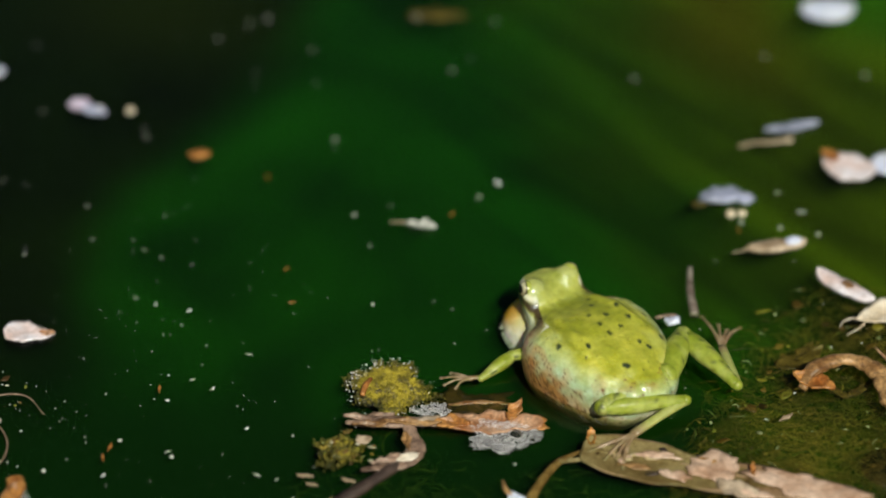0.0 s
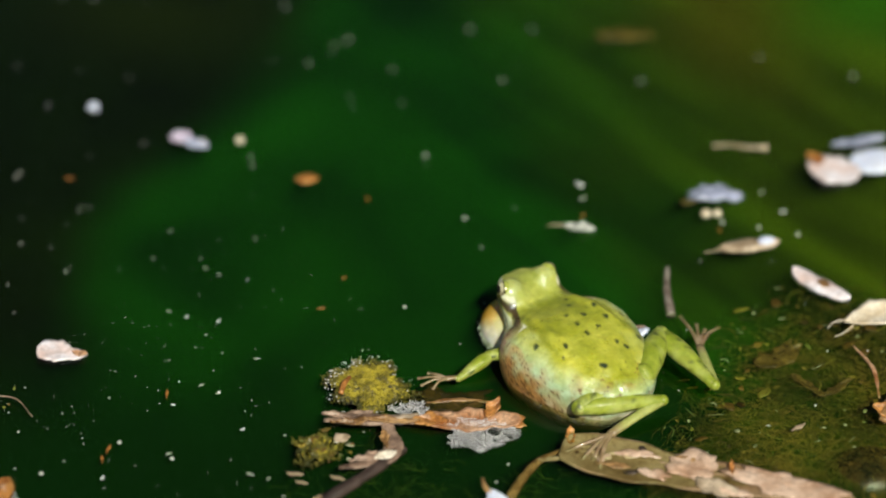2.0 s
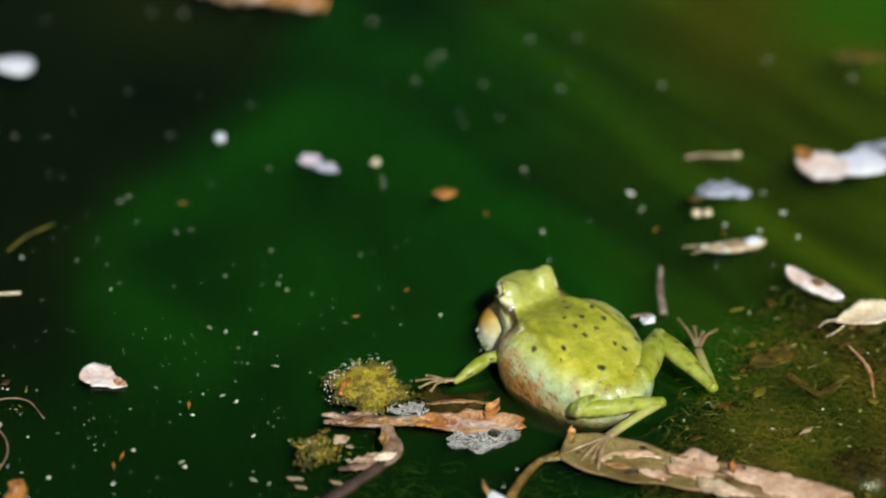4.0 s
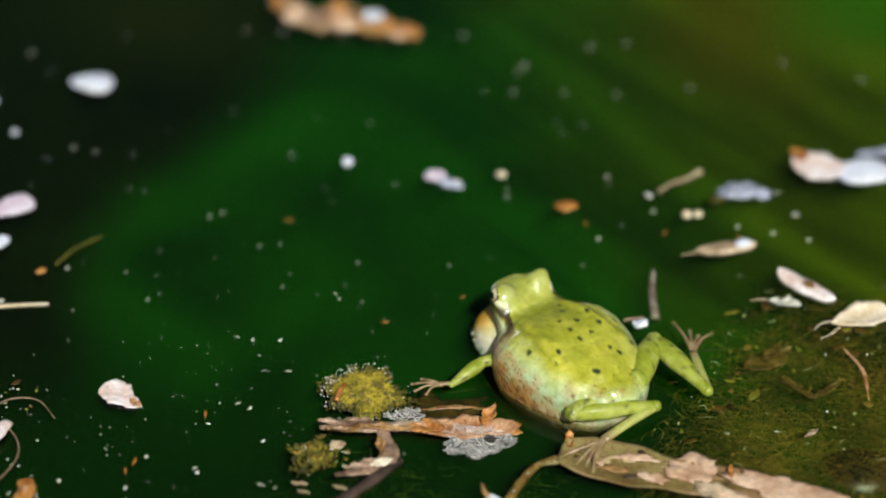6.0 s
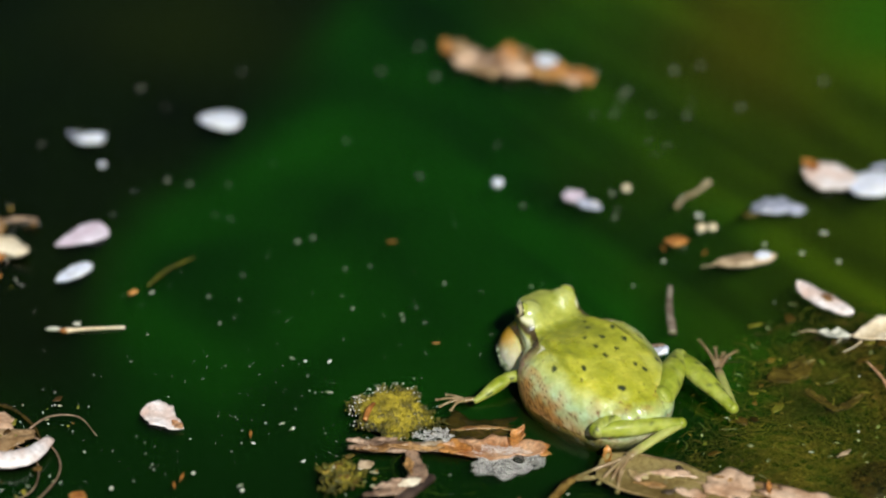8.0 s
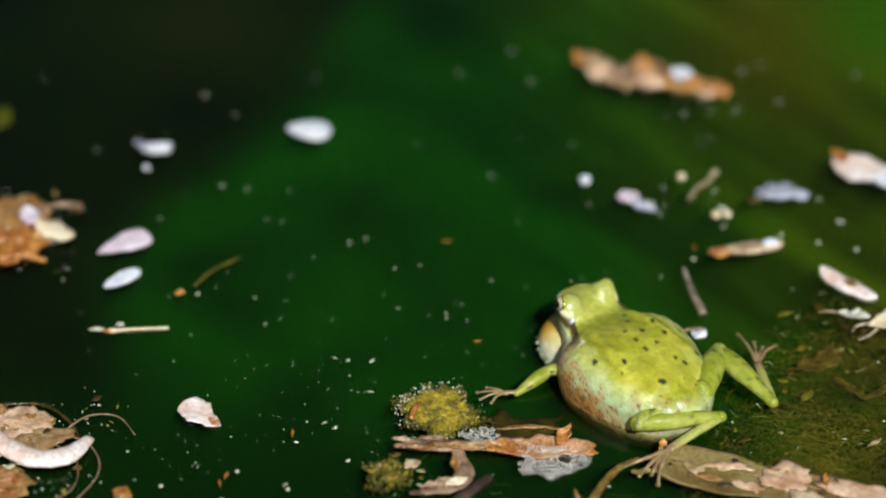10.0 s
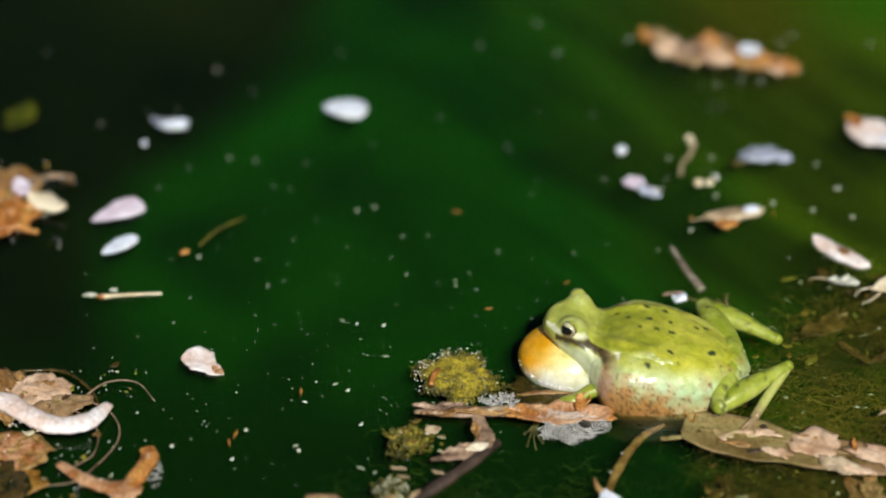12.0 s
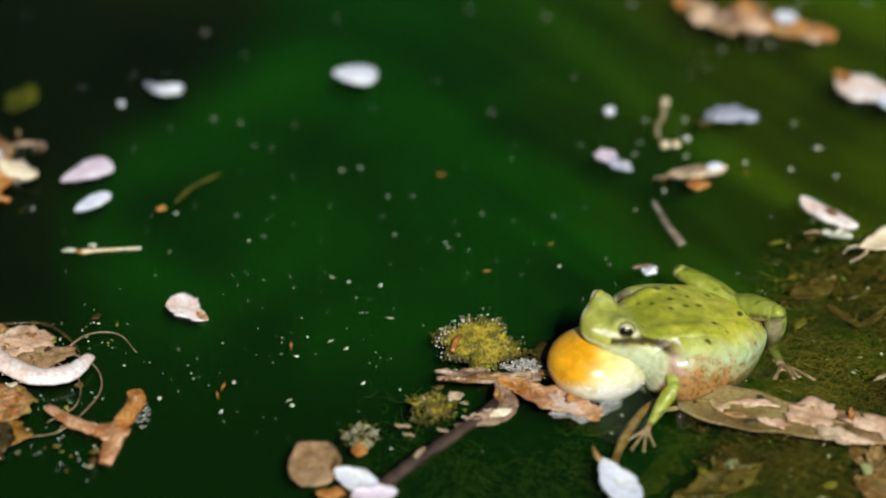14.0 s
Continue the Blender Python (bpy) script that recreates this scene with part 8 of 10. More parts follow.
    walk(AFLOAT["weed"], [(0, pose(0.0058, -0.0013, 0, 0, 0, 0)), (1.5, pose(0.0026, -0.0009, 0, 0, 0, 0)), (3, pose(0.0016, -0.0005, 0, 0, 0, 0)), (4.2, pose(0.0010, 0.0004, 0, 0, 0, 0)), (5.5, pose(0.0004, 0.0008, 0, 0, 0, 0)), (6.5, pose(0.0000, 0.0000, 0, 0, 0, 0)), (7.5, pose(0.0009, 0.0010, 0, 0, 0, 0)), (8.2, pose(0.0013, 0.0020, 0, 0, 0, 0)), (9.4, pose(0.0036, 0.0047, 0, 0, 0, 0)), (10.5, pose(0.0059, 0.0061, 0, 0, 0, 0)), (11, pose(0.0067, 0.0060, 0, 0, 0, 0)), (11.5, pose(0.0075, 0.0063, 0, 0, 0, 0)), (12, pose(0.0084, 0.0067, 0, 0, 0, 0)), (12.5, pose(0.0094, 0.0070, 0, 0, 0, 0)), (13, pose(0.0105, 0.0075, 0, 0, 0, 0)), (14, pose(0.0115, 0.0064, 0, 0, 0, 0))])
    walk(AFLOAT["litter"], [(0, pose(0.0058, -0.0013, 0, 0, 0, 0)), (1.5, pose(0.0026, -0.0009, 0, 0, 0, 0)), (3, pose(0.0016, -0.0005, 0, 0, 0, 0)), (4.2, pose(0.0010, 0.0004, 0, 0, 0, 0)), (5.5, pose(0.0004, 0.0008, 0, 0, 0, 0)), (6.5, pose(0.0000, 0.0000, 0, 0, 0, 0)), (7.5, pose(0.0009, 0.0010, 0, 0, 0, 0)), (8.2, pose(0.0013, 0.0020, 0, 0, 0, 0)), (9.4, pose(0.0036, 0.0047, 0, 0, 0, 0)), (10.5, pose(0.0059, 0.0061, 0, 0, 0, 0)), (11, pose(0.0067, 0.0060, 0, 0, 0, 0)), (11.5, pose(0.0075, 0.0063, 0, 0, 0, 0)), (12, pose(0.0084, 0.0067, 0, 0, 0, 0)), (12.5, pose(0.0094, 0.0070, 0, 0, 0, 0)), (13, pose(0.0105, 0.0075, 0, 0, 0, 0)), (14, pose(0.0115, 0.0064, 0, 0, 0, 0))])
    walk(AFLOAT["greenweed"], [(0, pose(0.0019, 0.0003, 0, 0, 0, 0)), (1.5, pose(0.0006, 0.0006, 0, 0, 0, 0)), (3, pose(0.0004, 0.0003, 0, 0, 0, 0)), (4.2, pose(0.0004, 0.0008, 0, 0, 0, 0)), (5.5, pose(0.0003, 0.0009, 0, 0, 0, 0)), (6.5, pose(0.0000, 0.0000, 0, 0, 0, 0)), (7.5, pose(0.0008, 0.0001, 0, 0, 0, 0)), (8.2, pose(0.0010, -0.0002, 0, 0, 0, 0)), (9.4, pose(0.0026, -0.0002, 0, 0, 0, 0)), (10.5, pose(0.0038, -0.0000, 0, 0, 0, 0)), (11, pose(0.0038, -0.0000, 0, 0, 0, 0)), (11.5, pose(0.0053, 0.0003, 0, 0, 0, 0)), (12, pose(0.0060, 0.0003, 0, 0, 0, 0)), (12.5, pose(0.0065, 0.0005, 0, 0, 0, 0)), (13, pose(0.0070, 0.0009, 0, 0, 0, 0)), (14, pose(0.0096, 0.0002, 0, 0, 0, 0))])
    walk(AFLOAT["dust_near"], [(t, pose(x * MM, y * MM, 0)) for t, x, y in ((0, -55.5, -45.8), (1.5, -54.4, -46.4), (3, -50.9, -48.8), (5.5, -46.7, -50.6), (7.5, -41.8, -53.1), (9.4, -36.3, -53.1), (10.5, -33.5, -52.7), (12, -30.9, -49.8), (14, -28.0, -46.0))])
    walk(AFLOAT["dust_mid"], [(t, pose(x * MM, y * MM, 0)) for t, x, y in ((0, -58.6, -19.4), (1.5, -53.6, -21.8), (3, -46.8, -25.8), (5.5, -39.4, -27.8), (7.5, -32.7, -30.6), (9.4, -26.6, -30.9), (10.5, -23.8, -30.6), (12, -20.8, -28.8), (14, -17.2, -26.2))])
    walk(AFLOAT["dust_far"], [(t, pose(x * MM, y * MM, 0)) for t, x, y in ((0, -101.4, 7.7), (1.5, -91.8, 2.8), (3, -81.0, -2.3), (5.5, -68.7, -5.7), (7.5, -54.8, -9.5), (9.4, -46.7, -10.9), (10.5, -44.0, -10.6), (12, -42.1, -8.2), (14, -41.1, -4.5))])
    walk(FROG, [(0, pose(0.0309, -0.0393, 0, 3.6, -0.3, 127.7)), (1.25, pose(0.0275, -0.0390, 0, 3.6, -0.3, 127.7)), (1.55, pose(0.0268, -0.0394, 0, 3.6, 0.7, 127.7)), (1.8, pose(0.0271, -0.0393, 0, 3.6, -0.3, 127.7)), (3, pose(0.0267, -0.0392, 0, 3.6, -0.3, 127.7)), (5.5, pose(0.0261, -0.0387, 0, 3.6, -0.3, 127.7)), (6.5, pose(0.0254, -0.0394, 0, 3.6, -0.3, 127.7)), (7.2, pose(0.0255, -0.0391, 0, 3.6, -0.3, 127.7)), (8, pose(0.0269, -0.0393, 0, 3.6, -0.3, 127.7)), (9.3, pose(0.0294, -0.0386, 0, 3.6, -0.3, 127.7)), (10.3, pose(0.0329, -0.0369, 0, 3.6, -0.3, 127.7)), (10.4, pose(0.0330, -0.0372, 0, 3.6, -0.3, 129.7)), (10.5, pose(0.0341, -0.0394, 0, 3.6, -2, 151)), (10.6, pose(0.0345, -0.0399, 0, 3.6, -3.5, 156.5)), (10.8, pose(0.0352, -0.0413, 0, 3.5, -4.5, 159.5)), (11, pose(0.0358, -0.0428, 0, 3.5, -5.3, 162)), (11.2, pose(0.0360, -0.0434, 0, 3.5, -5.3, 163.2)), (11.5, pose(0.0379, -0.0425, 0, 4, -3, 170)), (12, pose(0.0387, -0.0426, 0, 4, -3, 170)), (12.5, pose(0.0396, -0.0422, 0, 4, -3, 171)), (13, pose(0.0405, -0.0418, 0, 4, -3, 171)), (13.3, pose(0.0414, -0.0427, 0, 4, -3, 172)), (13.6, pose(0.0424, -0.0456, 0, 3.8, -5, 175)), (13.8, pose(0.0444, -0.0460, 0, 3.6, -6, 181)), (13.9, pose(0.0462, -0.0464, 0, 3.5, -9, 195)), (14, pose(0.0479, -0.0466, 0, 3.46, -10.8, 204.5))])
    walk(throat, [(t, pose(x * MM, 0, z * MM)) for t, x, z in ((0.0, 16.0, -1.2), (10.4, 16.0, -1.2), (10.7, 17.6, -0.6), (13.7, 17.6, -0.6), (14.0, 18.4, -0.6))])
    # calls: start, peak, end and how far the sac comes out
    rows = [(0.0, 0.0)]
    for start, peak, end in ((1.25, 1.58, 1.82), (3.05, 3.4, 3.7), (4.95, 5.28, 5.52), (7.1, 7.4, 7.65), (9.05, 9.35, 9.65)):
        rows += [(start, 0.0), (start + 0.1, 0.55), (peak - 0.08, 1.0), (peak + 0.08, 1.0), (end - 0.1, 0.6), (end, 0.0)]
    rows += [(10.8, 0.0), (10.9, 0.6), (11.0, 0.9), (11.1, 1.0), (11.3, 1.0), (11.4, 0.65), (11.5, 0.0)]
    rows += [(13.3, 0.0), (13.4, 0.65), (13.5, 1.0), (13.7, 1.0), (13.8, 0.7), (13.9, 0.4), (14.0, 0.0)]
    walk(vocal_sac, [(t, pose((1.5 + 21.0 * f) * MM, 0, (-0.2 + 1.0 * f) * MM)) for t, f in rows])
    walk(flank_left, [(t, pose(0, -3.4 * f * MM, -1.2 * f * MM)) for t, f in rows])
    walk(flank_right, [(t, pose(0, 3.4 * f * MM, -1.2 * f * MM)) for t, f in rows])
    arm, arm_len = ("upper_arm", "forearm", "hand_foot"), (5.8, 7.8, 1.0)
    leg, leg_len = ("thigh", "shank", "hind_foot"), (13.8, 16.0, 1.0)
    rest = ((8.6, 8.6, 2.6), (11.5, 13.4, 1.6), (11.5, 21, -0.6), (16, 27, -1.4))
    tucked = ((10.0, 8.6, 1), (15.0, 11.6, -1.4), (21.0, 13.8, -4.2), (22.5, 15.5, -14))
    hidden_arm = ((9.5, 8.6, 2.4), (12.5, 12.0, 0.2), (17.0, 17.5, -2.0), (20, 22, -3.5))
    reached = ((9.0, 8.2, 2.6), (12.6, 10.4, 0.6), (18.1, 17.5, -2.0), (22.9, 25.3, -3.4))
    planted = ((8.6, 8.6, 4.0), (9.6, 12.0, 2.8), (14.2, 15.6, -2.6), (17.5, 18.2, -4.4))
    chain(arm, arm_len, "left", [(0.0, rest), (10.4, rest), (10.7, tucked), (10.85, ((10, 8, 3.5), (14, 11, 1.5), (20, 16, 0), (27, 20, -1))), (11.0, reached),
        (11.2, hidden_arm), (11.5, tucked), (13.2, tucked), (13.4, hidden_arm), (13.7, hidden_arm), (13.85, planted), (14.0, planted)])
    still = ((9, -7, 2), (12, -9, -1), (14, -7, -5), (16, -5, -12))
    chain(arm, arm_len, "right", [(0.0, still), (14.0, still)])
    folded = ((-13, -3.4, 4.8), (-12.0, 10.0, 3.2), (-20.3, -5.6, 3.4), (-19.0, 9.0, 0.4))
    drawn = ((-13, -2.4, 5.6), (-12.8, 11.0, 2.6), (-23.6, 1.2, 6.2), (-19.0, 12.0, 0.4))
    last = ((-13, -4, 5.5), (-14.1, 8.3, 11.5), (-19.8, 2.2, -1.3), (-14.0, 14.2, 2.8))
    slid = ((-13, -3.4, 4.8), (-11.1, 9.0, 3.6), (-23.4, -2.0, 5.0), (-16.0, 8.5, 1.0))
    chain(leg, leg_len, "left", [(0.0, folded), (10.4, folded), (10.6, slid), (11.3, slid), (11.7, drawn), (13.3, drawn), (13.6, last), (14.0, last)])
    spread_leg = ((-13, -4.4, 5.0), (-4.5, -17.2, 5.0), (-21.9, -15.9, 3.0), (-8.5, -23.4, 2.2))
    turned = ((-13, -4.0, 5.2), (-7.0, -15.4, 5.4), (-23.8, -10.2, 4.0), (-12.5, -19.0, 2.4))
    up = ((-13, -2.4, 5.6), (-7.0, -15.6, 7.0), (-11.6, 0.4, 8.0), (-13, -14, 3.0))
    chain(leg, leg_len, "right", [(0.0, spread_leg), (11.3, spread_leg), (12.0, turned), (13.3, turned), (13.5, spread_leg), (13.8, turned), (14.0, up)])
    drift("d", 0.78, 159, [(0, -38.9, -34.9), (1.5, -37.6, -35.4), (3, -34.6, -37.3), (5.5, -31.2, -37.5), (7.5, -27.2, -39.9), (9.4, -21.9, -40.2), (10.5, -19.0, -39.8), (12, -14.9, -38.5), (14, -8.9, -37.2)])
    drift("d", 0.7, 65, [(0, -37.8, -56.9), (1.5, -38.2, -56.7), (3, -36.9, -57.9), (5.5, -34.8, -58.2), (7.5, -31.1, -60.1), (9.4, -25.5, -60.4), (10.5, -22.2, -60.0), (12, -18.9, -58.6), (14, -13.7, -56.5)])
    drift("c", 1, 91, [(0, -55.5, -45.8), (1.5, -54.4, -46.4), (3, -50.9, -48.8), (5.5, -46.7, -50.6), (7.5, -41.8, -53.1), (9.4, -36.3, -53.1), (10.5, -33.5, -52.7), (12, -30.9, -49.8), (14, -28.0, -46.0)])
    drift("d", 0.62, 176, [(0, -53.7, -48.7), (1.5, -52.8, -49.2), (3, -49.8, -51.3), (5.5, -45.9, -52.8), (7.5, -41.1, -55.2), (9.4, -35.5, -55.2), (10.5, -32.6, -54.8), (12, -30.0, -52.2), (14, -26.8, -48.6)])
    drift("b", 1, 166, [(0, -61.7, -60.4), (1.5, -61.6, -60.5), (3, -59.7, -61.7), (5.5, -56.9, -62.6), (7.5, -52.0, -63.9), (9.4, -46.1, -63.8), (10.5, -43.3, -63.5), (12, -40.8, -60.5), (14, -38.5, -56.3)])
    drift("d", 0.7, 135, [(0, -62.9, -17.2), (1.5, -57.6, -19.9), (3, -50.4, -24.2), (5.5, -42.8, -26.6), (7.5, -35.6, -29.5), (9.4, -29.4, -29.9), (10.5, -26.6, -29.6), (12, -23.8, -27.6), (14, -20.8, -24.5)])
    drift("c", 0.7, 7, [(0, -31.0, -19.0), (1.5, -26.2, -19.9), (3, -20.8, -22.2), (5.5, -13.1, -22.6), (7.5, -6.6, -25.1), (9.4, -0.9, -24.8), (10.5, 2.0, -24.3), (12, 5.5, -24.0), (14, 10.5, -23.1)])
    drift("d", 0.55, 119, [(0, -45.0, -45.1), (1.5, -44.1, -45.6), (3, -41.4, -47.5), (5.5, -37.9, -48.3), (7.5, -33.6, -50.6), (9.4, -28.1, -50.9), (10.5, -25.2, -50.5), (12, -21.8, -48.7), (14, -17.1, -46.3)])
    drift("d", 0.62, 63, [(0, -31.3, -71.0), (1.5, -32.3, -70.4), (3, -32.4, -71.1), (5.5, -31.7, -71.2), (7.5, -28.6, -72.6), (9.4, -22.8, -73.3), (10.5, -18.8, -72.7), (12, -15.9, -71.8), (14, -10.7, -69.6)])
    drift("e", 1, 166, [(0, -24.7, -72.7), (1.5, -25.9, -71.9), (3, -26.4, -72.5), (5.5, -26.1, -72.6), (7.5, -23.3, -74.0), (9.4, -17.5, -74.7), (10.5, -13.3, -74.1), (12, -10.5, -73.3), (14, -5.0, -71.2)])
    drift("b", 0.8, 13, [(0, -14.6, -19.5), (1.5, -9.3, -19.6), (3, -3.9, -21.7), (5.5, 5.1, -22.0), (7.5, 12.7, -24.4), (9.4, 17.5, -22.6), (10.5, 20.0, -21.8), (12, 22.3, -22.5), (14, 25.2, -21.5)])
    drift("c", 0.6, 40, [(0, -32.7, -8.1), (1.5, -23.4, -9.8), (3, -13.6, -13.1), (5.5, 1.4, -14.4), (7.5, 11.6, -17.0), (9.4, 16.9, -15.2), (10.5, 19.4, -14.4), (12, 21.5, -15.4), (14, 23.8, -14.4)])
    drift("b", 0.99, 28, [(0, -41.9, 86.8), (1.5, -27.2, 80.2), (3, -10.8, 74.5), (5.5, 14.0, 71.2), (7.5, 33.4, 66.5), (9.4, 48.5, 65.6), (10.5, 56.6, 65.4), (12, 66.1, 63.7), (14, 77.2, 62.6)])
    drift("b", 0.93, 95, [(0, -6.7, 87.5), (1.5, 3.0, 83.9), (3, 13.9, 80.1), (5.5, 30.8, 78.6), (7.5, 45.8, 74.8), (9.4, 57.8, 74.7), (10.5, 64.9, 74.8), (12, 73.5, 73.4), (14, 83.9, 72.5)])
    drift("b", 0.87, 120, [(0, 1.6, 65.0), (1.5, 10.6, 62.6), (3, 20.5, 59.4), (5.5, 36.2, 58.5), (7.5, 48.6, 56.1), (9.4, 56.3, 57.6), (10.5, 61.1, 58.5), (12, 67.6, 57.6), (14, 76.1, 57.1)])
    drift("b", 0.87, 63, [(0, 43.2, 61.9), (1.5, 44.5, 61.4), (3, 47.6, 60.3), (5.5, 54.6, 61.1), (7.5, 62.0, 59.6), (9.4, 66.9, 61.5), (10.5, 71.1, 62.7), (12, 76.7, 62.2), (14, 84.8, 61.9)])
    drift("b", 0.81, 97, [(0, -53.0, 78.3), (1.5, -36.7, 70.7), (3, -18.1, 64.3), (5.5, 10.7, 60.3), (7.5, 30.6, 56.6), (9.4, 43.5, 56.8), (10.5, 50.1, 57.1), (12, 57.6, 55.9), (14, 65.1, 55.5)])
    drift("b", 0.74, 139, [(0, -66.0, 38.9), (1.5, -48.1, 31.0), (3, -27.0, 24.3), (5.5, 7.6, 20.1), (7.5, 29.4, 17.2), (9.4, 38.4, 18.3), (10.5, 40.7, 18.6), (12, 42.8, 16.7), (14, 42.9, 16.2)])
    drift("b", 0.74, 26, [(0, -69.8, 48.9), (1.5, -51.5, 40.4), (3, -30.1, 33.1), (5.5, 5.2, 28.4), (7.5, 28.7, 26.1), (9.4, 39.2, 28.0), (10.5, 42.2, 28.9), (12, 45.0, 28.1), (14, 45.9, 28.4)])
    drift("d", 1.33, 146, [(0, 11.6, 22.1), (1.5, 25.5, 22.4), (3, 37.0, 19.1), (5.5, 43.1, 20.2), (7.5, 49.8, 18.3), (9.4, 52.8, 20.2), (10.5, 54.0, 21.8), (12, 54.8, 21.4), (14, 54.6, 22.0)])
    drift("d", 1.09, 63, [(0, 7.4, 17.1), (1.5, 24.7, 17.7), (3, 39.1, 13.6), (5.5, 44.1, 14.6), (7.5, 49.6, 12.9), (9.4, 52.6, 14.2), (10.5, 53.6, 15.4), (12, 54.3, 14.8), (14, 53.9, 15.6)])
    drift("b", 1, 3, [(0, 78.5, 3.8), (1.5, 75.5, 3.8), (3, 74.3, 3.7), (5.5, 76.3, 4.4), (7.5, 78.8, 2.1), (9.4, 79.6, 5.7), (10.5, 81.1, 7.5), (12, 82.4, 7.2), (14, 84.9, 8.2)])
    drift("d", 0.94, 55, [(0, 71.6, 18.6), (1.5, 69.3, 18.7), (3, 68.3, 18.8), (5.5, 71.4, 21.1), (7.5, 74.0, 20.5), (9.4, 73.9, 23.7), (10.5, 75.4, 25.7), (12, 76.9, 26.1), (14, 78.3, 27.3)])
    drift("c", 0.8, 104, [(0, -38.3, 23.7), (1.5, -21.9, 18.0), (3, -3.1, 12.9), (5.5, 25.8, 10.6), (7.5, 40.6, 6.6), (9.4, 45.5, 6.5), (10.5, 47.1, 7.2), (12, 48.5, 6.2), (14, 48.4, 6.9)])
    drift("d", 0.78, 71, [(0, -51.6, -21.4), (1.5, -46.9, -23.4), (3, -40.6, -26.7), (5.5, -33.7, -28.0), (7.5, -27.7, -30.6), (9.4, -21.8, -31.0), (10.5, -18.9, -30.6), (12, -15.4, -29.2), (14, -10.8, -27.3)])
    drift("d", 0.86, 46, [(0, -45.2, -45.3), (1.5, -44.3, -45.7), (3, -41.5, -47.7), (5.5, -38.1, -48.5), (7.5, -33.8, -50.8), (9.4, -28.3, -51.0), (10.5, -25.3, -50.6), (12, -21.9, -48.8), (14, -17.3, -46.4)])
    drift("c", 0.9, 99, [(0, -64.4, -65.4), (1.5, -64.3, -65.5), (3, -62.7, -66.4), (5.5, -60.4, -67.0), (7.5, -55.4, -67.6), (9.4, -49.1, -67.4), (10.5, -46.3, -67.2), (12, -43.7, -64.3), (14, -41.4, -60.1)])
    drift("b", 1, 40, [(0, -51.5, -64.9), (1.5, -51.3, -65.0), (3, -49.5, -66.3), (5.5, -46.9, -67.0), (7.5, -42.4, -68.4), (9.4, -36.4, -68.6), (10.5, -33.3, -68.2), (12, -30.5, -66.1), (14, -27.1, -62.8)])
    drift("b", 0.87, 18, [(0, 96.2, 63.4), (1.5, 94.6, 63.1), (3, 93.5, 63.1), (5.5, 95.2, 64.3), (7.5, 98.1, 63.7), (9.4, 100.4, 66.1), (10.5, 103.6, 67.7), (12, 107.4, 67.9), (14, 112.2, 68.8)])
    drift("b", 0.81, 35, [(0, -57.7, 102.0), (1.5, -43.0, 94.9), (3, -26.3, 88.8), (5.5, -1.3, 84.9), (7.5, 24.7, 75.4), (9.4, 45.8, 72.3), (10.5, 55.5, 71.6), (12, 66.2, 69.6), (14, 78.2, 68.3)])
    drift("b", 0.81, 158, [(0, -103.1, 118.6), (1.5, -88.9, 111.1), (3, -72.4, 104.5), (5.5, -48.0, 99.8), (7.5, -17.0, 86.0), (9.4, 4.0, 82.6), (10.5, 11.2, 82.2), (12, 17.3, 81.1), (14, 21.8, 81.5)])
    drift("b", 0.74, 158, [(0, -111.3, 108.1), (1.5, -96.5, 100.1), (3, -79.0, 93.0), (5.5, -53.0, 87.6), (7.5, -24.7, 75.6), (9.4, -7.4, 72.9), (10.5, -1.5, 72.6), (12, 3.9, 71.5), (14, 8.2, 72.1)])
    drift("b", 0.68, 113, [(0, -136.8, 58.8), (1.5, -122.3, 50.6), (3, -105.0, 43.2), (5.5, -81.0, 37.6), (7.5, -63.0, 30.1), (9.4, -52.0, 27.0), (10.5, -48.2, 26.3), (12, -44.8, 26.1), (14, -42.0, 28.2)])
    drift("b", 1, 32, [(0, 70.7, 6.0), (1.5, 67.6, 6.1), (3, 66.3, 6.0), (5.5, 69.0, 6.6), (7.5, 71.4, 4.9), (9.4, 72.0, 8.1), (10.5, 73.2, 9.8), (12, 74.3, 9.5), (14, 75.6, 10.6)])
    drift("e", 1.4, 33, [(0, 65.5, -54.1), (1.5, 67.5, -56.5), (3, 69.1, -57.3), (5.5, 70.0, -56.6), (7.5, 72.5, -58.0), (9.4, 75.2, -54.8), (10.5, 78.4, -53.8), (12, 81.3, -54.5), (14, 85.4, -55.7)])
    drift("d", 0.62, 0, [(0, 61.8, -54.2), (1.5, 62.3, -55.7), (3, 63.1, -56.2), (5.5, 63.7, -55.5), (7.5, 66.4, -57.2), (9.4, 69.5, -53.5), (10.5, 73.1, -52.3), (12, 76.3, -52.7), (14, 80.6, -53.8)])
    drift("b", 0.6, 1, [(0, 68.0, -46.6), (1.5, 71.4, -49.7), (3, 73.1, -50.7), (5.5, 73.9, -49.9), (7.5, 76.2, -51.2), (9.4, 78.3, -48.2), (10.5, 80.7, -47.1), (12, 83.1, -47.7), (14, 86.6, -48.4)])
    drift("b", 0.74, 53, [(0, 11.9, 85.8), (1.5, 18.6, 83.5), (3, 26.6, 80.8), (5.5, 40.0, 80.0), (7.5, 52.6, 76.9), (9.4, 62.6, 77.3), (10.5, 68.9, 77.6), (12, 76.7, 76.4), (14, 86.3, 75.8)])
    drift("c", 0.8, 55, [(0, 1.5, 10.6), (1.5, 22.3, 11.5), (3, 41.1, 6.0), (5.5, 46.2, 6.6), (7.5, 50.2, 5.0), (9.4, 53.0, 6.0), (10.5, 54.2, 6.9), (12, 55.3, 6.3), (14, 55.0, 7.3)])
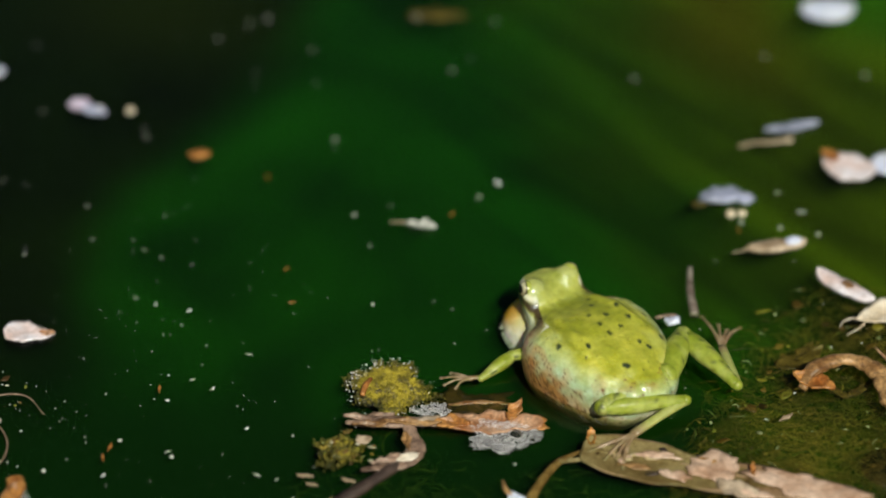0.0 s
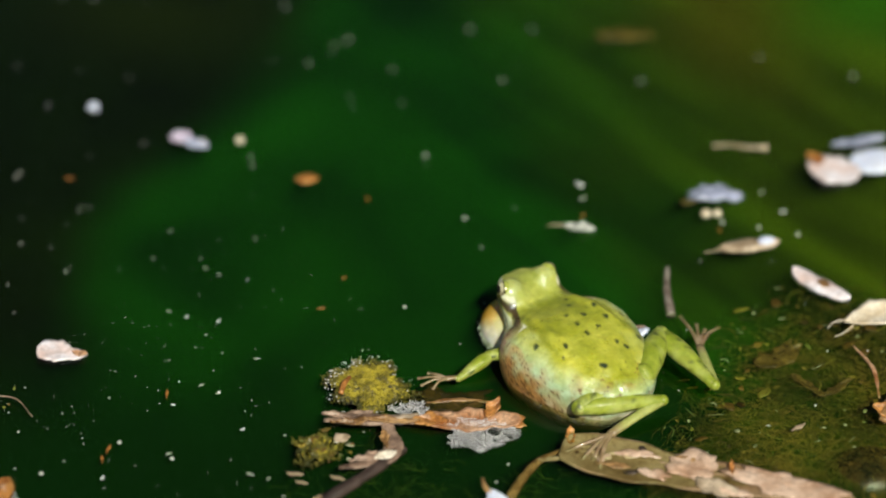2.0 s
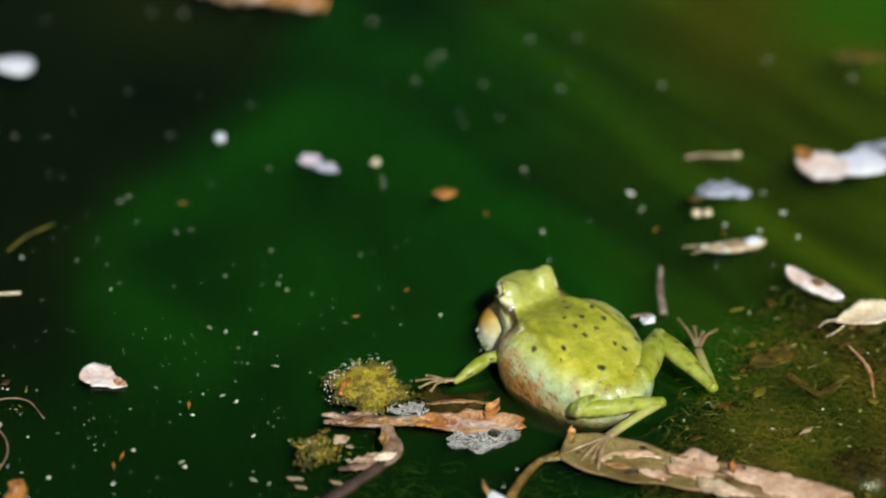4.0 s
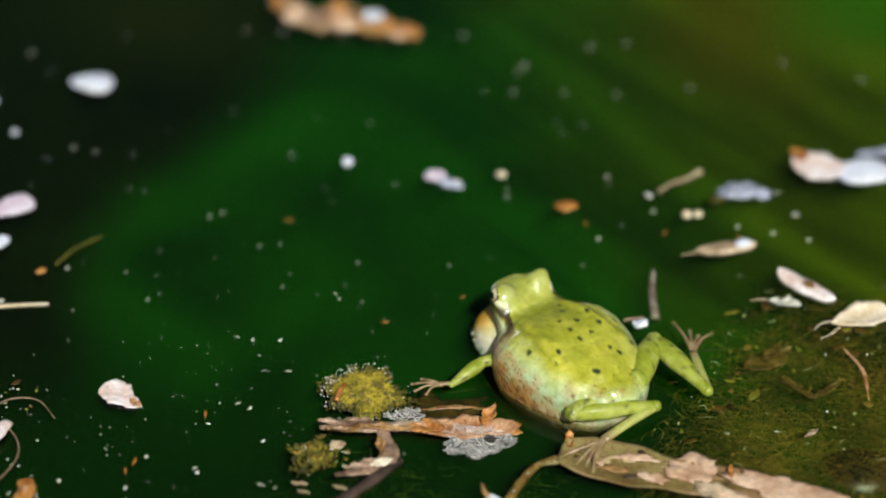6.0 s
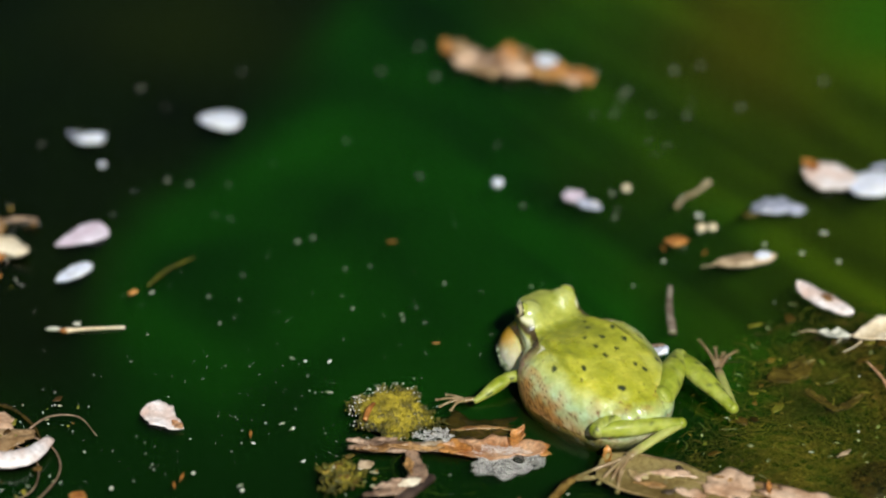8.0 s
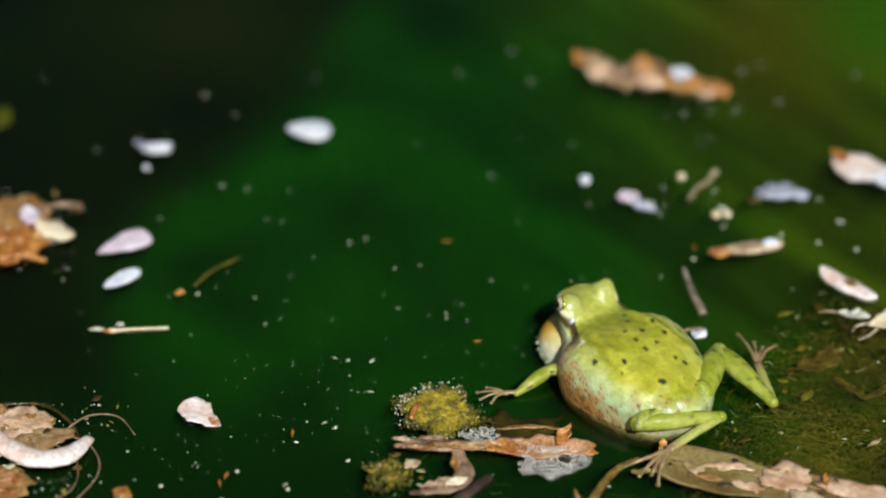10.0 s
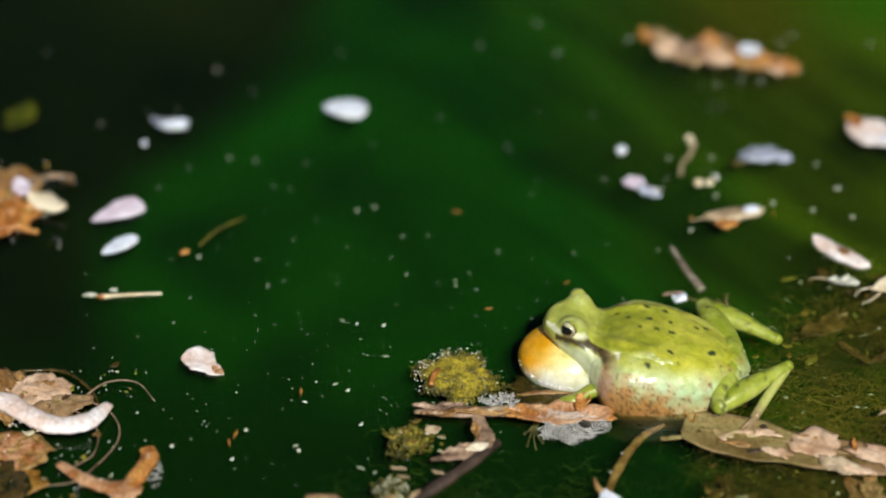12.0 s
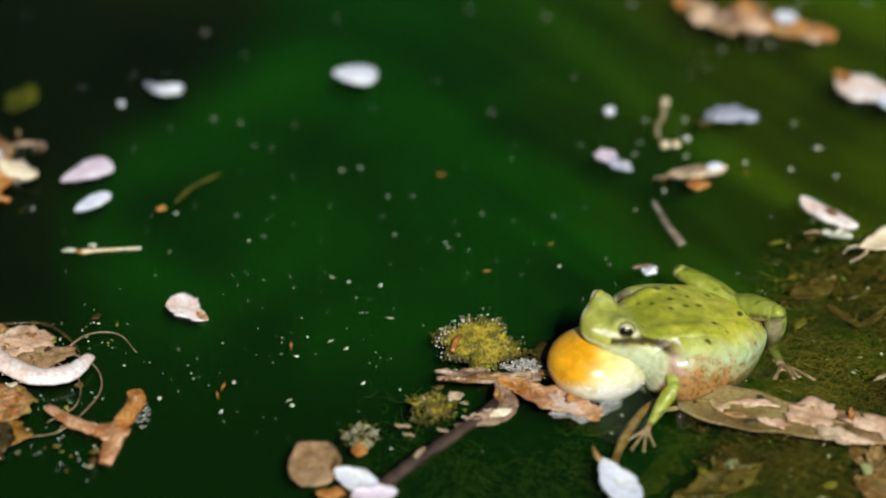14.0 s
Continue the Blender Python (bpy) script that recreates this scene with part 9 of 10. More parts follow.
    drift("d", 0.78, 42, [(0, -49.3, -42.6), (1.5, -47.9, -43.3), (3, -44.5, -45.6), (5.5, -40.5, -46.9), (7.5, -35.9, -49.3), (9.4, -30.3, -49.5), (10.5, -27.4, -49.0), (12, -24.3, -46.9), (14, -20.3, -44.1)])
    drift("d", 0.78, 42, [(0, -52.3, -63.3), (1.5, -52.0, -63.4), (3, -50.2, -64.8), (5.5, -47.4, -65.5), (7.5, -42.8, -67.0), (9.4, -36.9, -67.1), (10.5, -33.8, -66.8), (12, -31.1, -64.6), (14, -27.7, -61.2)])
    drift("c", 1, 74, [(0, -63.4, -62.5), (1.5, -63.4, -62.6), (3, -61.6, -63.6), (5.5, -59.0, -64.3), (7.5, -54.1, -65.3), (9.4, -48.1, -65.2), (10.5, -45.3, -64.9), (12, -42.7, -62.0), (14, -40.5, -57.7)])
    drift("d", 0.7, 80, [(0, -63.8, -69.9), (1.5, -63.7, -70.1), (3, -62.2, -71.0), (5.5, -60.0, -71.4), (7.5, -55.0, -71.6), (9.4, -48.4, -71.4), (10.5, -45.5, -71.2), (12, -42.8, -68.5), (14, -40.4, -64.4)])
    drift("b", 1, 50, [(0, -75.2, -68.8), (1.5, -75.2, -69.1), (3, -74.2, -69.7), (5.5, -72.6, -69.7), (7.5, -67.4, -68.5), (9.4, -60.2, -68.0), (10.5, -57.3, -68.0), (12, -54.5, -65.1), (14, -52.4, -60.7)])
    drift("d", 0.94, 138, [(0, -35.2, -69.6), (1.5, -36.0, -69.1), (3, -35.7, -69.9), (5.5, -34.6, -70.1), (7.5, -31.3, -71.6), (9.4, -25.5, -72.1), (10.5, -21.6, -71.6), (12, -18.7, -70.5), (14, -13.7, -68.2)])
    drift("e", 1.3, 173, [(0, -26.1, -70.4), (1.5, -27.3, -69.7), (3, -27.6, -70.3), (5.5, -27.1, -70.4), (7.5, -24.3, -71.8), (9.4, -18.5, -72.4), (10.5, -14.4, -71.9), (12, -11.6, -71.1), (14, -6.1, -68.9)])
    drift("e", 1.2, 160, [(0, -17.9, -71.7), (1.5, -19.2, -70.8), (3, -19.7, -71.4), (5.5, -19.4, -71.5), (7.5, -16.8, -72.8), (9.4, -11.0, -73.6), (10.5, -6.8, -73.0), (12, -4.0, -72.2), (14, 1.6, -70.2)])
    drift("b", 0.87, 52, [(0, -150.4, 95.2), (1.5, -137.2, 88.0), (3, -121.8, 81.6), (5.5, -100.9, 77.3), (7.5, -78.5, 67.7), (9.4, -65.0, 63.5), (10.5, -60.2, 62.4), (12, -56.0, 61.2), (14, -52.2, 62.8)])
    drift("b", 0.68, 46, [(0, -112.7, 37.2), (1.5, -97.3, 28.7), (3, -79.2, 21.2), (5.5, -51.6, 14.7), (7.5, -34.6, 10.3), (9.4, -25.1, 9.2), (10.5, -21.6, 9.2), (12, -18.5, 9.7), (14, -15.7, 11.6)])
    drift("c", 0.8, 176, [(0, -102.5, 34.7), (1.5, -86.5, 26.2), (3, -67.8, 18.7), (5.5, -38.1, 12.1), (7.5, -18.2, 8.3), (9.4, -8.0, 8.3), (10.5, -4.4, 8.6), (12, -1.1, 8.1), (14, 1.3, 9.1)])
    drift("b", 0.74, 50, [(0, -140.0, 59.9), (1.5, -125.8, 51.9), (3, -109.0, 44.8), (5.5, -86.1, 39.5), (7.5, -68.0, 31.5), (9.4, -57.4, 28.3), (10.5, -53.8, 27.6), (12, -50.7, 27.2), (14, -48.1, 29.3)])
    drift("b", 0.9, 98, [(0, -111.5, 8.2), (1.5, -102.2, 3.5), (3, -92.0, -1.4), (5.5, -81.0, -4.5), (7.5, -66.7, -8.5), (9.4, -58.5, -10.1), (10.5, -55.9, -10.0), (12, -54.3, -7.6), (14, -53.7, -3.9)])
    drift("b", 1, 76, [(0, -19.2, 10.5), (1.5, -0.6, 10.4), (3, 14.0, 6.2), (5.5, 29.9, 5.3), (7.5, 40.7, 2.2), (9.4, 45.0, 2.8), (10.5, 46.6, 3.5), (12, 48.0, 2.3), (14, 48.2, 3.3)])
    drift("d", 1.01, 5, [(0, 75.9, 11.7), (1.5, 73.3, 11.7), (3, 72.0, 11.8), (5.5, 74.5, 13.2), (7.5, 76.9, 12.2), (9.4, 77.3, 15.3), (10.5, 78.9, 17.2), (12, 80.4, 17.2), (14, 82.3, 18.3)])
    drift("b", 1, 92, [(0, -24.2, 38.0), (1.5, -8.9, 33.8), (3, 7.3, 29.1), (5.5, 31.7, 27.3), (7.5, 45.6, 24.3), (9.4, 50.9, 26.5), (10.5, 52.8, 28.1), (12, 54.3, 28.1), (14, 54.5, 28.6)])
    drift("c", 0.7, 106, [(0, 61.8, 4.9), (1.5, 58.8, 5.0), (3, 58.4, 4.7), (5.5, 61.8, 5.1), (7.5, 63.6, 3.9), (9.4, 64.3, 6.9), (10.5, 65.1, 8.4), (12, 65.9, 8.0), (14, 66.2, 9.1)])
    drift("b", 1, 42, [(0, 62.6, 7.8), (1.5, 59.8, 8.0), (3, 59.0, 7.8), (5.5, 61.9, 8.8), (7.5, 63.8, 7.8), (9.4, 64.5, 10.7), (10.5, 65.4, 12.2), (12, 66.1, 11.9), (14, 66.2, 13.0)])
    drift("b", 0.74, 37, [(0, -113.0, 35.2), (1.5, -97.9, 27.0), (3, -80.3, 19.6), (5.5, -54.0, 13.4), (7.5, -37.8, 9.1), (9.4, -28.5, 7.8), (10.5, -25.1, 7.8), (12, -22.2, 8.6), (14, -19.7, 10.8)])
    drift("b", 0.81, 67, [(0, -104.2, 107.9), (1.5, -89.2, 99.8), (3, -71.5, 92.6), (5.5, -44.9, 87.2), (7.5, -13.5, 73.4), (9.4, 8.1, 70.0), (10.5, 15.4, 69.6), (12, 21.7, 68.6), (14, 25.7, 68.9)])
    drift("b", 0.93, 16, [(0, -96.3, 116.0), (1.5, -81.9, 108.4), (3, -65.0, 101.7), (5.5, -40.0, 96.9), (7.5, -6.5, 81.8), (9.4, 19.1, 77.1), (10.5, 29.2, 76.1), (12, 38.6, 74.4), (14, 46.1, 74.1)])
    drift("b", 0.81, 84, [(0, 73.9, 71.2), (1.5, 73.3, 70.8), (3, 73.8, 70.3), (5.5, 77.6, 71.5), (7.5, 82.4, 70.4), (9.4, 86.0, 72.5), (10.5, 89.7, 73.9), (12, 94.2, 73.7), (14, 100.3, 74.1)])
    drift("d", 0.62, 77, [(0, -58.6, -19.4), (1.5, -53.6, -21.8), (3, -46.8, -25.8), (5.5, -39.4, -27.8), (7.5, -32.7, -30.6), (9.4, -26.6, -30.9), (10.5, -23.8, -30.6), (12, -20.8, -28.8), (14, -17.2, -26.2)])
    drift("d", 0.55, 154, [(0, -62.6, -1.5), (1.5, -52.7, -5.7), (3, -40.7, -10.4), (5.5, -24.7, -12.9), (7.5, -14.2, -15.8), (9.4, -7.4, -15.6), (10.5, -4.4, -15.2), (12, -1.3, -14.9), (14, 2.2, -13.5)])
    drift("a", 0.45, 123, [(0, -46.5, 82.7), (1.5, -31.1, 75.7), (3, -13.6, 69.6), (5.5, 12.9, 66.1), (7.5, 32.3, 61.8), (9.4, 46.4, 61.4), (10.5, 54.0, 61.4), (12, 62.8, 59.9), (14, 73.0, 59.0)])
    drift("a", 0.25, 91, [(0, -78.0, -1.9), (1.5, -70.0, -5.9), (3, -60.2, -10.9), (5.5, -48.4, -14.0), (7.5, -37.8, -17.4), (9.4, -30.6, -18.1), (10.5, -27.8, -17.8), (12, -25.3, -16.1), (14, -23.1, -13.0)])
    drift("b", 0.33, 115, [(0, -111.7, 63.7), (1.5, -95.0, 53.5), (3, -74.3, 44.4), (5.5, -39.6, 35.1), (7.5, -13.6, 31.0), (9.4, 0.9, 31.2), (10.5, 5.8, 31.4), (12, 10.3, 30.4), (14, 12.8, 30.8)])
    drift("a", 0.52, 88, [(0, -95.1, 75.9), (1.5, -78.1, 65.9), (3, -57.4, 57.1), (5.5, -23.1, 48.7), (7.5, 3.0, 44.5), (9.4, 18.4, 44.7), (10.5, 23.8, 45.1), (12, 29.0, 44.3), (14, 31.4, 44.9)])
    drift("b", 0.35, 75, [(0, 2.0, -31.7), (1.5, 2.8, -31.4), (3, 5.7, -32.9), (5.5, 10.6, -32.6), (7.5, 16.1, -34.8), (9.4, 20.5, -33.0), (10.5, 23.1, -32.2), (12, 25.7, -32.6), (14, 29.5, -31.8)])
    drift("b", 0.35, 37, [(0, 1.6, -21.0), (1.5, 8.2, -20.8), (3, 14.8, -23.0), (5.5, 21.1, -23.0), (7.5, 26.3, -25.0), (9.4, 29.5, -22.1), (10.5, 31.7, -21.0), (12, 33.2, -22.4), (14, 35.3, -21.0)])
    drift("a", 0.35, 45, [(0, -2.2, -18.5), (1.5, 6.0, -18.3), (3, 13.3, -20.7), (5.5, 20.5, -20.8), (7.5, 26.0, -22.8), (9.4, 29.2, -19.9), (10.5, 31.4, -18.8), (12, 32.8, -20.3), (14, 34.8, -18.9)])
    drift("b", 0.39, 12, [(0, -43.2, 64.7), (1.5, -26.8, 57.6), (3, -8.2, 51.6), (5.5, 20.5, 48.2), (7.5, 38.6, 45.6), (9.4, 47.6, 47.5), (10.5, 51.4, 48.8), (12, 55.6, 48.6), (14, 58.7, 48.9)])
    drift("d", 0.72, 88, [(0, -45.9, 85.2), (1.5, -30.6, 78.3), (3, -13.5, 72.3), (5.5, 12.4, 68.8), (7.5, 32.1, 64.2), (9.4, 47.0, 63.4), (10.5, 55.0, 63.2), (12, 64.2, 61.7), (14, 75.0, 60.6)])
    drift("d", 0.25, 126, [(0, -57.7, 11.3), (1.5, -42.9, 5.4), (3, -25.7, 0.2), (5.5, -0.2, -2.7), (7.5, 14.7, -5.6), (9.4, 21.0, -3.9), (10.5, 23.5, -3.3), (12, 25.5, -4.7), (14, 26.8, -4.1)])
    drift("a", 0.52, 27, [(0, -90.1, 48.9), (1.5, -72.4, 39.6), (3, -51.7, 31.7), (5.5, -17.1, 25.1), (7.5, 8.5, 21.7), (9.4, 22.2, 22.4), (10.5, 26.5, 22.3), (12, 30.6, 20.4), (14, 31.5, 19.7)])
    drift("a", 0.4, 158, [(0, -52.8, -26.0), (1.5, -49.0, -27.8), (3, -43.4, -31.1), (5.5, -37.5, -32.6), (7.5, -31.9, -35.2), (9.4, -26.1, -35.5), (10.5, -23.3, -35.1), (12, -19.9, -33.4), (14, -15.7, -31.0)])
    drift("d", 0.35, 122, [(0, 83.1, -31.6), (1.5, 84.5, -33.7), (3, 84.5, -34.0), (5.5, 84.2, -32.8), (7.5, 86.5, -34.2), (9.4, 87.6, -30.8), (10.5, 89.2, -28.9), (12, 91.1, -29.1), (14, 94.4, -28.3)])
    drift("b", 0.39, 160, [(0, -62.1, 80.2), (1.5, -45.4, 72.2), (3, -26.3, 65.3), (5.5, 3.8, 60.8), (7.5, 25.3, 56.5), (9.4, 39.7, 56.3), (10.5, 46.6, 56.4), (12, 53.9, 55.3), (14, 60.2, 55.1)])
    drift("b", 0.55, 128, [(0, 76.8, -32.8), (1.5, 76.6, -34.0), (3, 76.2, -34.0), (5.5, 75.8, -32.8), (7.5, 78.4, -34.8), (9.4, 79.7, -31.1), (10.5, 81.5, -29.2), (12, 83.4, -29.2), (14, 86.7, -28.6)])
    drift("d", 0.33, 78, [(0, -24.0, 34.6), (1.5, -8.6, 30.7), (3, 7.7, 26.1), (5.5, 31.9, 24.3), (7.5, 45.6, 21.1), (9.4, 50.2, 23.0), (10.5, 51.8, 24.5), (12, 53.0, 24.1), (14, 53.0, 24.6)])
    drift("d", 0.35, 87, [(0, -14.4, -33.9), (1.5, -15.8, -33.4), (3, -15.1, -34.4), (5.5, -13.3, -33.5), (7.5, -10.4, -35.7), (9.4, -5.4, -36.0), (10.5, -2.5, -35.6), (12, 2.1, -34.8), (14, 9.6, -34.5)])
    drift("a", 0.35, 171, [(0, -26.8, -38.8), (1.5, -27.8, -38.5), (3, -26.8, -39.7), (5.5, -25.1, -39.0), (7.5, -22.3, -41.2), (9.4, -17.2, -41.6), (10.5, -14.3, -41.2), (12, -9.7, -40.2), (14, -2.3, -39.6)])
    drift("a", 0.35, 70, [(0, -56.3, -48.4), (1.5, -55.5, -48.9), (3, -52.3, -51.1), (5.5, -48.3, -52.8), (7.5, -43.4, -55.2), (9.4, -37.8, -55.2), (10.5, -35.1, -54.8), (12, -32.6, -51.8), (14, -29.8, -47.9)])
    drift("a", 0.52, 93, [(0, -29.1, 60.3), (1.5, -14.3, 54.6), (3, 2.2, 49.5), (5.5, 27.0, 47.0), (7.5, 42.9, 44.6), (9.4, 50.7, 46.6), (10.5, 54.2, 48.0), (12, 58.0, 47.9), (14, 61.1, 48.3)])
    drift("a", 0.4, 72, [(0, 56.2, -5.1), (1.5, 53.4, -5.1), (3, 54.8, -5.9), (5.5, 60.5, -6.9), (7.5, 64.0, -11.4), (9.4, 65.1, -7.7), (10.5, 66.5, -6.0), (12, 67.6, -6.6), (14, 69.8, -5.5)])
    drift("b", 0.72, 170, [(0, -30.9, 73.6), (1.5, -16.6, 67.7), (3, -0.7, 62.4), (5.5, 23.2, 59.8), (7.5, 39.7, 56.7), (9.4, 50.0, 57.6), (10.5, 55.9, 58.2), (12, 63.1, 57.1), (14, 71.8, 56.5)])
    drift("a", 0.25, 50, [(0, 35.4, -64.1), (1.5, 33.7, -64.2), (3, 34.2, -64.4), (5.5, 34.8, -64.0), (7.5, 37.9, -65.9), (9.4, 42.0, -61.7), (10.5, 46.6, -60.6), (12, 50.2, -60.9), (14, 54.9, -61.7)])
    drift("d", 0.3, 161, [(0, -52.4, -6.4), (1.5, -43.4, -9.9), (3, -32.7, -13.9), (5.5, -18.8, -15.7), (7.5, -9.4, -18.4), (9.4, -3.0, -18.1), (10.5, -0.1, -17.6), (12, 3.0, -17.4), (14, 6.9, -16.3)])
    drift("a", 0.33, 81, [(0, 6.0, 70.4), (1.5, 14.0, 68.1), (3, 23.0, 65.1), (5.5, 37.6, 64.4), (7.5, 49.8, 61.8), (9.4, 58.2, 63.0), (10.5, 63.7, 63.6), (12, 71.1, 62.6), (14, 80.7, 61.8)])
    drift("a", 0.4, 169, [(0, 51.2, -27.2), (1.5, 49.0, -27.4), (3, 49.3, -27.6), (5.5, 50.7, -27.0), (7.5, 53.2, -29.4), (9.4, 55.1, -25.7), (10.5, 57.1, -24.2), (12, 58.6, -24.9), (14, 61.1, -23.8)])
    drift("a", 0.35, 103, [(0, -24.5, -67.7), (1.5, -25.7, -66.9), (3, -26.0, -67.6), (5.5, -25.4, -67.6), (7.5, -22.6, -69.1), (9.4, -16.9, -69.7), (10.5, -12.8, -69.2), (12, -9.9, -68.3), (14, -4.3, -66.3)])
    drift("b", 0.45, 9, [(0, 85.4, 31.6), (1.5, 83.5, 31.0), (3, 81.0, 31.5), (5.5, 81.0, 33.9), (7.5, 81.2, 34.5), (9.4, 81.8, 37.3), (10.5, 85.1, 39.2), (12, 88.7, 39.9), (14, 92.9, 41.5)])
    drift("b", 0.35, 90, [(0, -58.0, -34.2), (1.5, -55.4, -35.6), (3, -50.5, -39.1), (5.5, -45.3, -41.3), (7.5, -40.0, -44.1), (9.4, -34.4, -44.3), (10.5, -31.7, -43.8), (12, -29.1, -41.1), (14, -26.2, -37.3)])
    drift("a", 0.52, 36, [(0, -66.9, 42.4), (1.5, -48.7, 34.2), (3, -27.5, 27.3), (5.5, 7.5, 23.0), (7.5, 30.0, 20.3), (9.4, 39.4, 21.8), (10.5, 41.9, 22.2), (12, 44.1, 20.6), (14, 44.3, 20.4)])
    drift("a", 0.55, 23, [(0, -58.8, -4.2), (1.5, -49.5, -8.0), (3, -38.3, -12.4), (5.5, -23.6, -14.6), (7.5, -13.8, -17.5), (9.4, -7.2, -17.3), (10.5, -4.3, -16.9), (12, -1.1, -16.5), (14, 2.7, -15.2)])
    drift("b", 0.55, 138, [(0, -15.6, -0.0), (1.5, 3.0, 0.4), (3, 16.8, -3.6), (5.5, 27.4, -4.0), (7.5, 34.5, -6.2), (9.4, 37.7, -3.6), (10.5, 39.6, -2.6), (12, 40.7, -4.5), (14, 41.8, -3.1)])
    drift("b", 0.39, 126, [(0, -43.0, 59.8), (1.5, -26.4, 52.8), (3, -7.4, 46.8), (5.5, 21.9, 43.5), (7.5, 40.1, 41.1), (9.4, 48.5, 43.3), (10.5, 51.7, 44.8), (12, 55.1, 44.9), (14, 57.0, 45.3)])
    drift("a", 0.55, 152, [(0, 10.9, -71.6), (1.5, 10.0, -71.3), (3, 10.8, -72.1), (5.5, 12.6, -71.9), (7.5, 16.4, -73.8), (9.4, 21.3, -72.3), (10.5, 24.9, -71.5), (12, 28.0, -71.2), (14, 33.0, -70.5)])
    drift("a", 0.35, 125, [(0, 8.4, -27.5), (1.5, 11.6, -27.4), (3, 16.4, -29.1), (5.5, 21.5, -28.9), (7.5, 26.4, -31.0), (9.4, 29.7, -28.2), (10.5, 32.0, -27.2), (12, 33.8, -28.2), (14, 36.3, -27.0)])
    drift("b", 0.3, 75, [(0, 23.5, -47.7), (1.5, 23.2, -47.9), (3, 25.1, -48.7), (5.5, 27.7, -48.3), (7.5, 31.6, -50.4), (9.4, 35.3, -47.4), (10.5, 38.4, -46.3), (12, 41.1, -46.7), (14, 44.7, -46.2)])
    drift("b", 0.35, 62, [(0, -93.3, -17.3), (1.5, -88.6, -20.3), (3, -82.1, -25.2), (5.5, -76.7, -27.9), (7.5, -67.8, -30.9), (9.4, -61.3, -31.6), (10.5, -58.9, -31.5), (12, -57.5, -28.7), (14, -56.2, -23.9)])
    drift("a", 0.35, 75, [(0, 72.5, -5.3), (1.5, 69.2, -5.3), (3, 68.0, -5.4), (5.5, 70.6, -5.6), (7.5, 73.9, -10.1), (9.4, 74.8, -6.0), (10.5, 76.2, -4.0), (12, 77.3, -4.5), (14, 80.4, -3.4)])
    drift("d", 0.25, 4, [(0, 8.8, -59.1), (1.5, 7.6, -58.7), (3, 8.6, -59.6), (5.5, 10.8, -59.2), (7.5, 14.7, -61.3), (9.4, 19.4, -60.0), (10.5, 22.7, -59.2), (12, 26.0, -59.0), (14, 31.2, -58.3)])
    drift("a", 0.55, 6, [(0, -87.4, -3.1), (1.5, -80.5, -6.8), (3, -71.8, -11.8), (5.5, -62.6, -14.9), (7.5, -51.4, -18.5), (9.4, -43.9, -19.5), (10.5, -41.3, -19.3), (12, -39.4, -16.9), (14, -38.0, -13.0)])
    drift("a", 0.33, 64, [(0, -129.2, 70.1), (1.5, -113.8, 61.1), (3, -94.9, 53.1), (5.5, -66.4, 46.2), (7.5, -45.6, 38.4), (9.4, -31.6, 35.1), (10.5, -25.7, 34.0), (12, -19.6, 32.6), (14, -13.3, 33.2)])
    drift("a", 0.25, 109, [(0, -14.9, -46.2), (1.5, -17.6, -45.5), (3, -17.7, -46.3), (5.5, -17.3, -45.1), (7.5, -15.4, -47.3), (9.4, -10.6, -47.7), (10.5, -7.6, -47.3), (12, -2.6, -46.5), (14, 5.8, -46.3)])
    drift("d", 0.4, 98, [(0, -54.1, -41.4), (1.5, -52.5, -42.3), (3, -48.6, -45.0), (5.5, -44.2, -46.8), (7.5, -39.2, -49.3), (9.4, -33.7, -49.4), (10.5, -30.9, -49.0), (12, -28.1, -46.4), (14, -24.9, -42.9)])
    drift("b", 0.25, 77, [(0, -104.2, 51.1), (1.5, -87.3, 41.2), (3, -66.8, 32.4), (5.5, -32.4, 23.8), (7.5, -6.6, 20.0), (9.4, 7.5, 20.5), (10.5, 12.0, 20.7), (12, 16.1, 19.4), (14, 17.7, 19.4)])
    drift("b", 0.35, 36, [(0, -65.3, 2.1), (1.5, -54.3, -2.6), (3, -41.2, -7.6), (5.5, -23.1, -10.3), (7.5, -11.4, -13.3), (9.4, -4.3, -13.0), (10.5, -1.4, -12.5), (12, 1.6, -12.5), (14, 4.8, -11.3)])
    drift("b", 0.3, 108, [(0, -100.5, 44.0), (1.5, -83.6, 34.7), (3, -63.5, 26.6), (5.5, -30.3, 18.9), (7.5, -5.9, 15.2), (9.4, 7.0, 15.8), (10.5, 11.1, 16.0), (12, 14.8, 14.7), (14, 16.3, 14.8)])
    drift("a", 0.25, 169, [(0, -65.4, 9.1), (1.5, -51.8, 3.4), (3, -36.0, -2.0), (5.5, -12.8, -5.1), (7.5, 1.8, -8.1), (9.4, 9.1, -7.0), (10.5, 11.9, -6.4), (12, 14.5, -7.3), (14, 16.5, -6.5)])
    drift("b", 0.4, 12, [(0, -11.6, 13.8), (1.5, 9.1, 14.4), (3, 25.7, 9.7), (5.5, 35.8, 9.7), (7.5, 45.3, 6.8), (9.4, 49.4, 6.9), (10.5, 50.8, 7.7), (12, 52.0, 6.9), (14, 51.8, 7.8)])
    drift("a", 0.3, 74, [(0, -75.4, -56.8), (1.5, -75.7, -56.7), (3, -74.3, -57.3), (5.5, -72.5, -57.4), (7.5, -67.9, -57.6), (9.4, -62.3, -57.7), (10.5, -59.6, -57.6), (12, -57.1, -54.7), (14, -55.1, -50.3)])
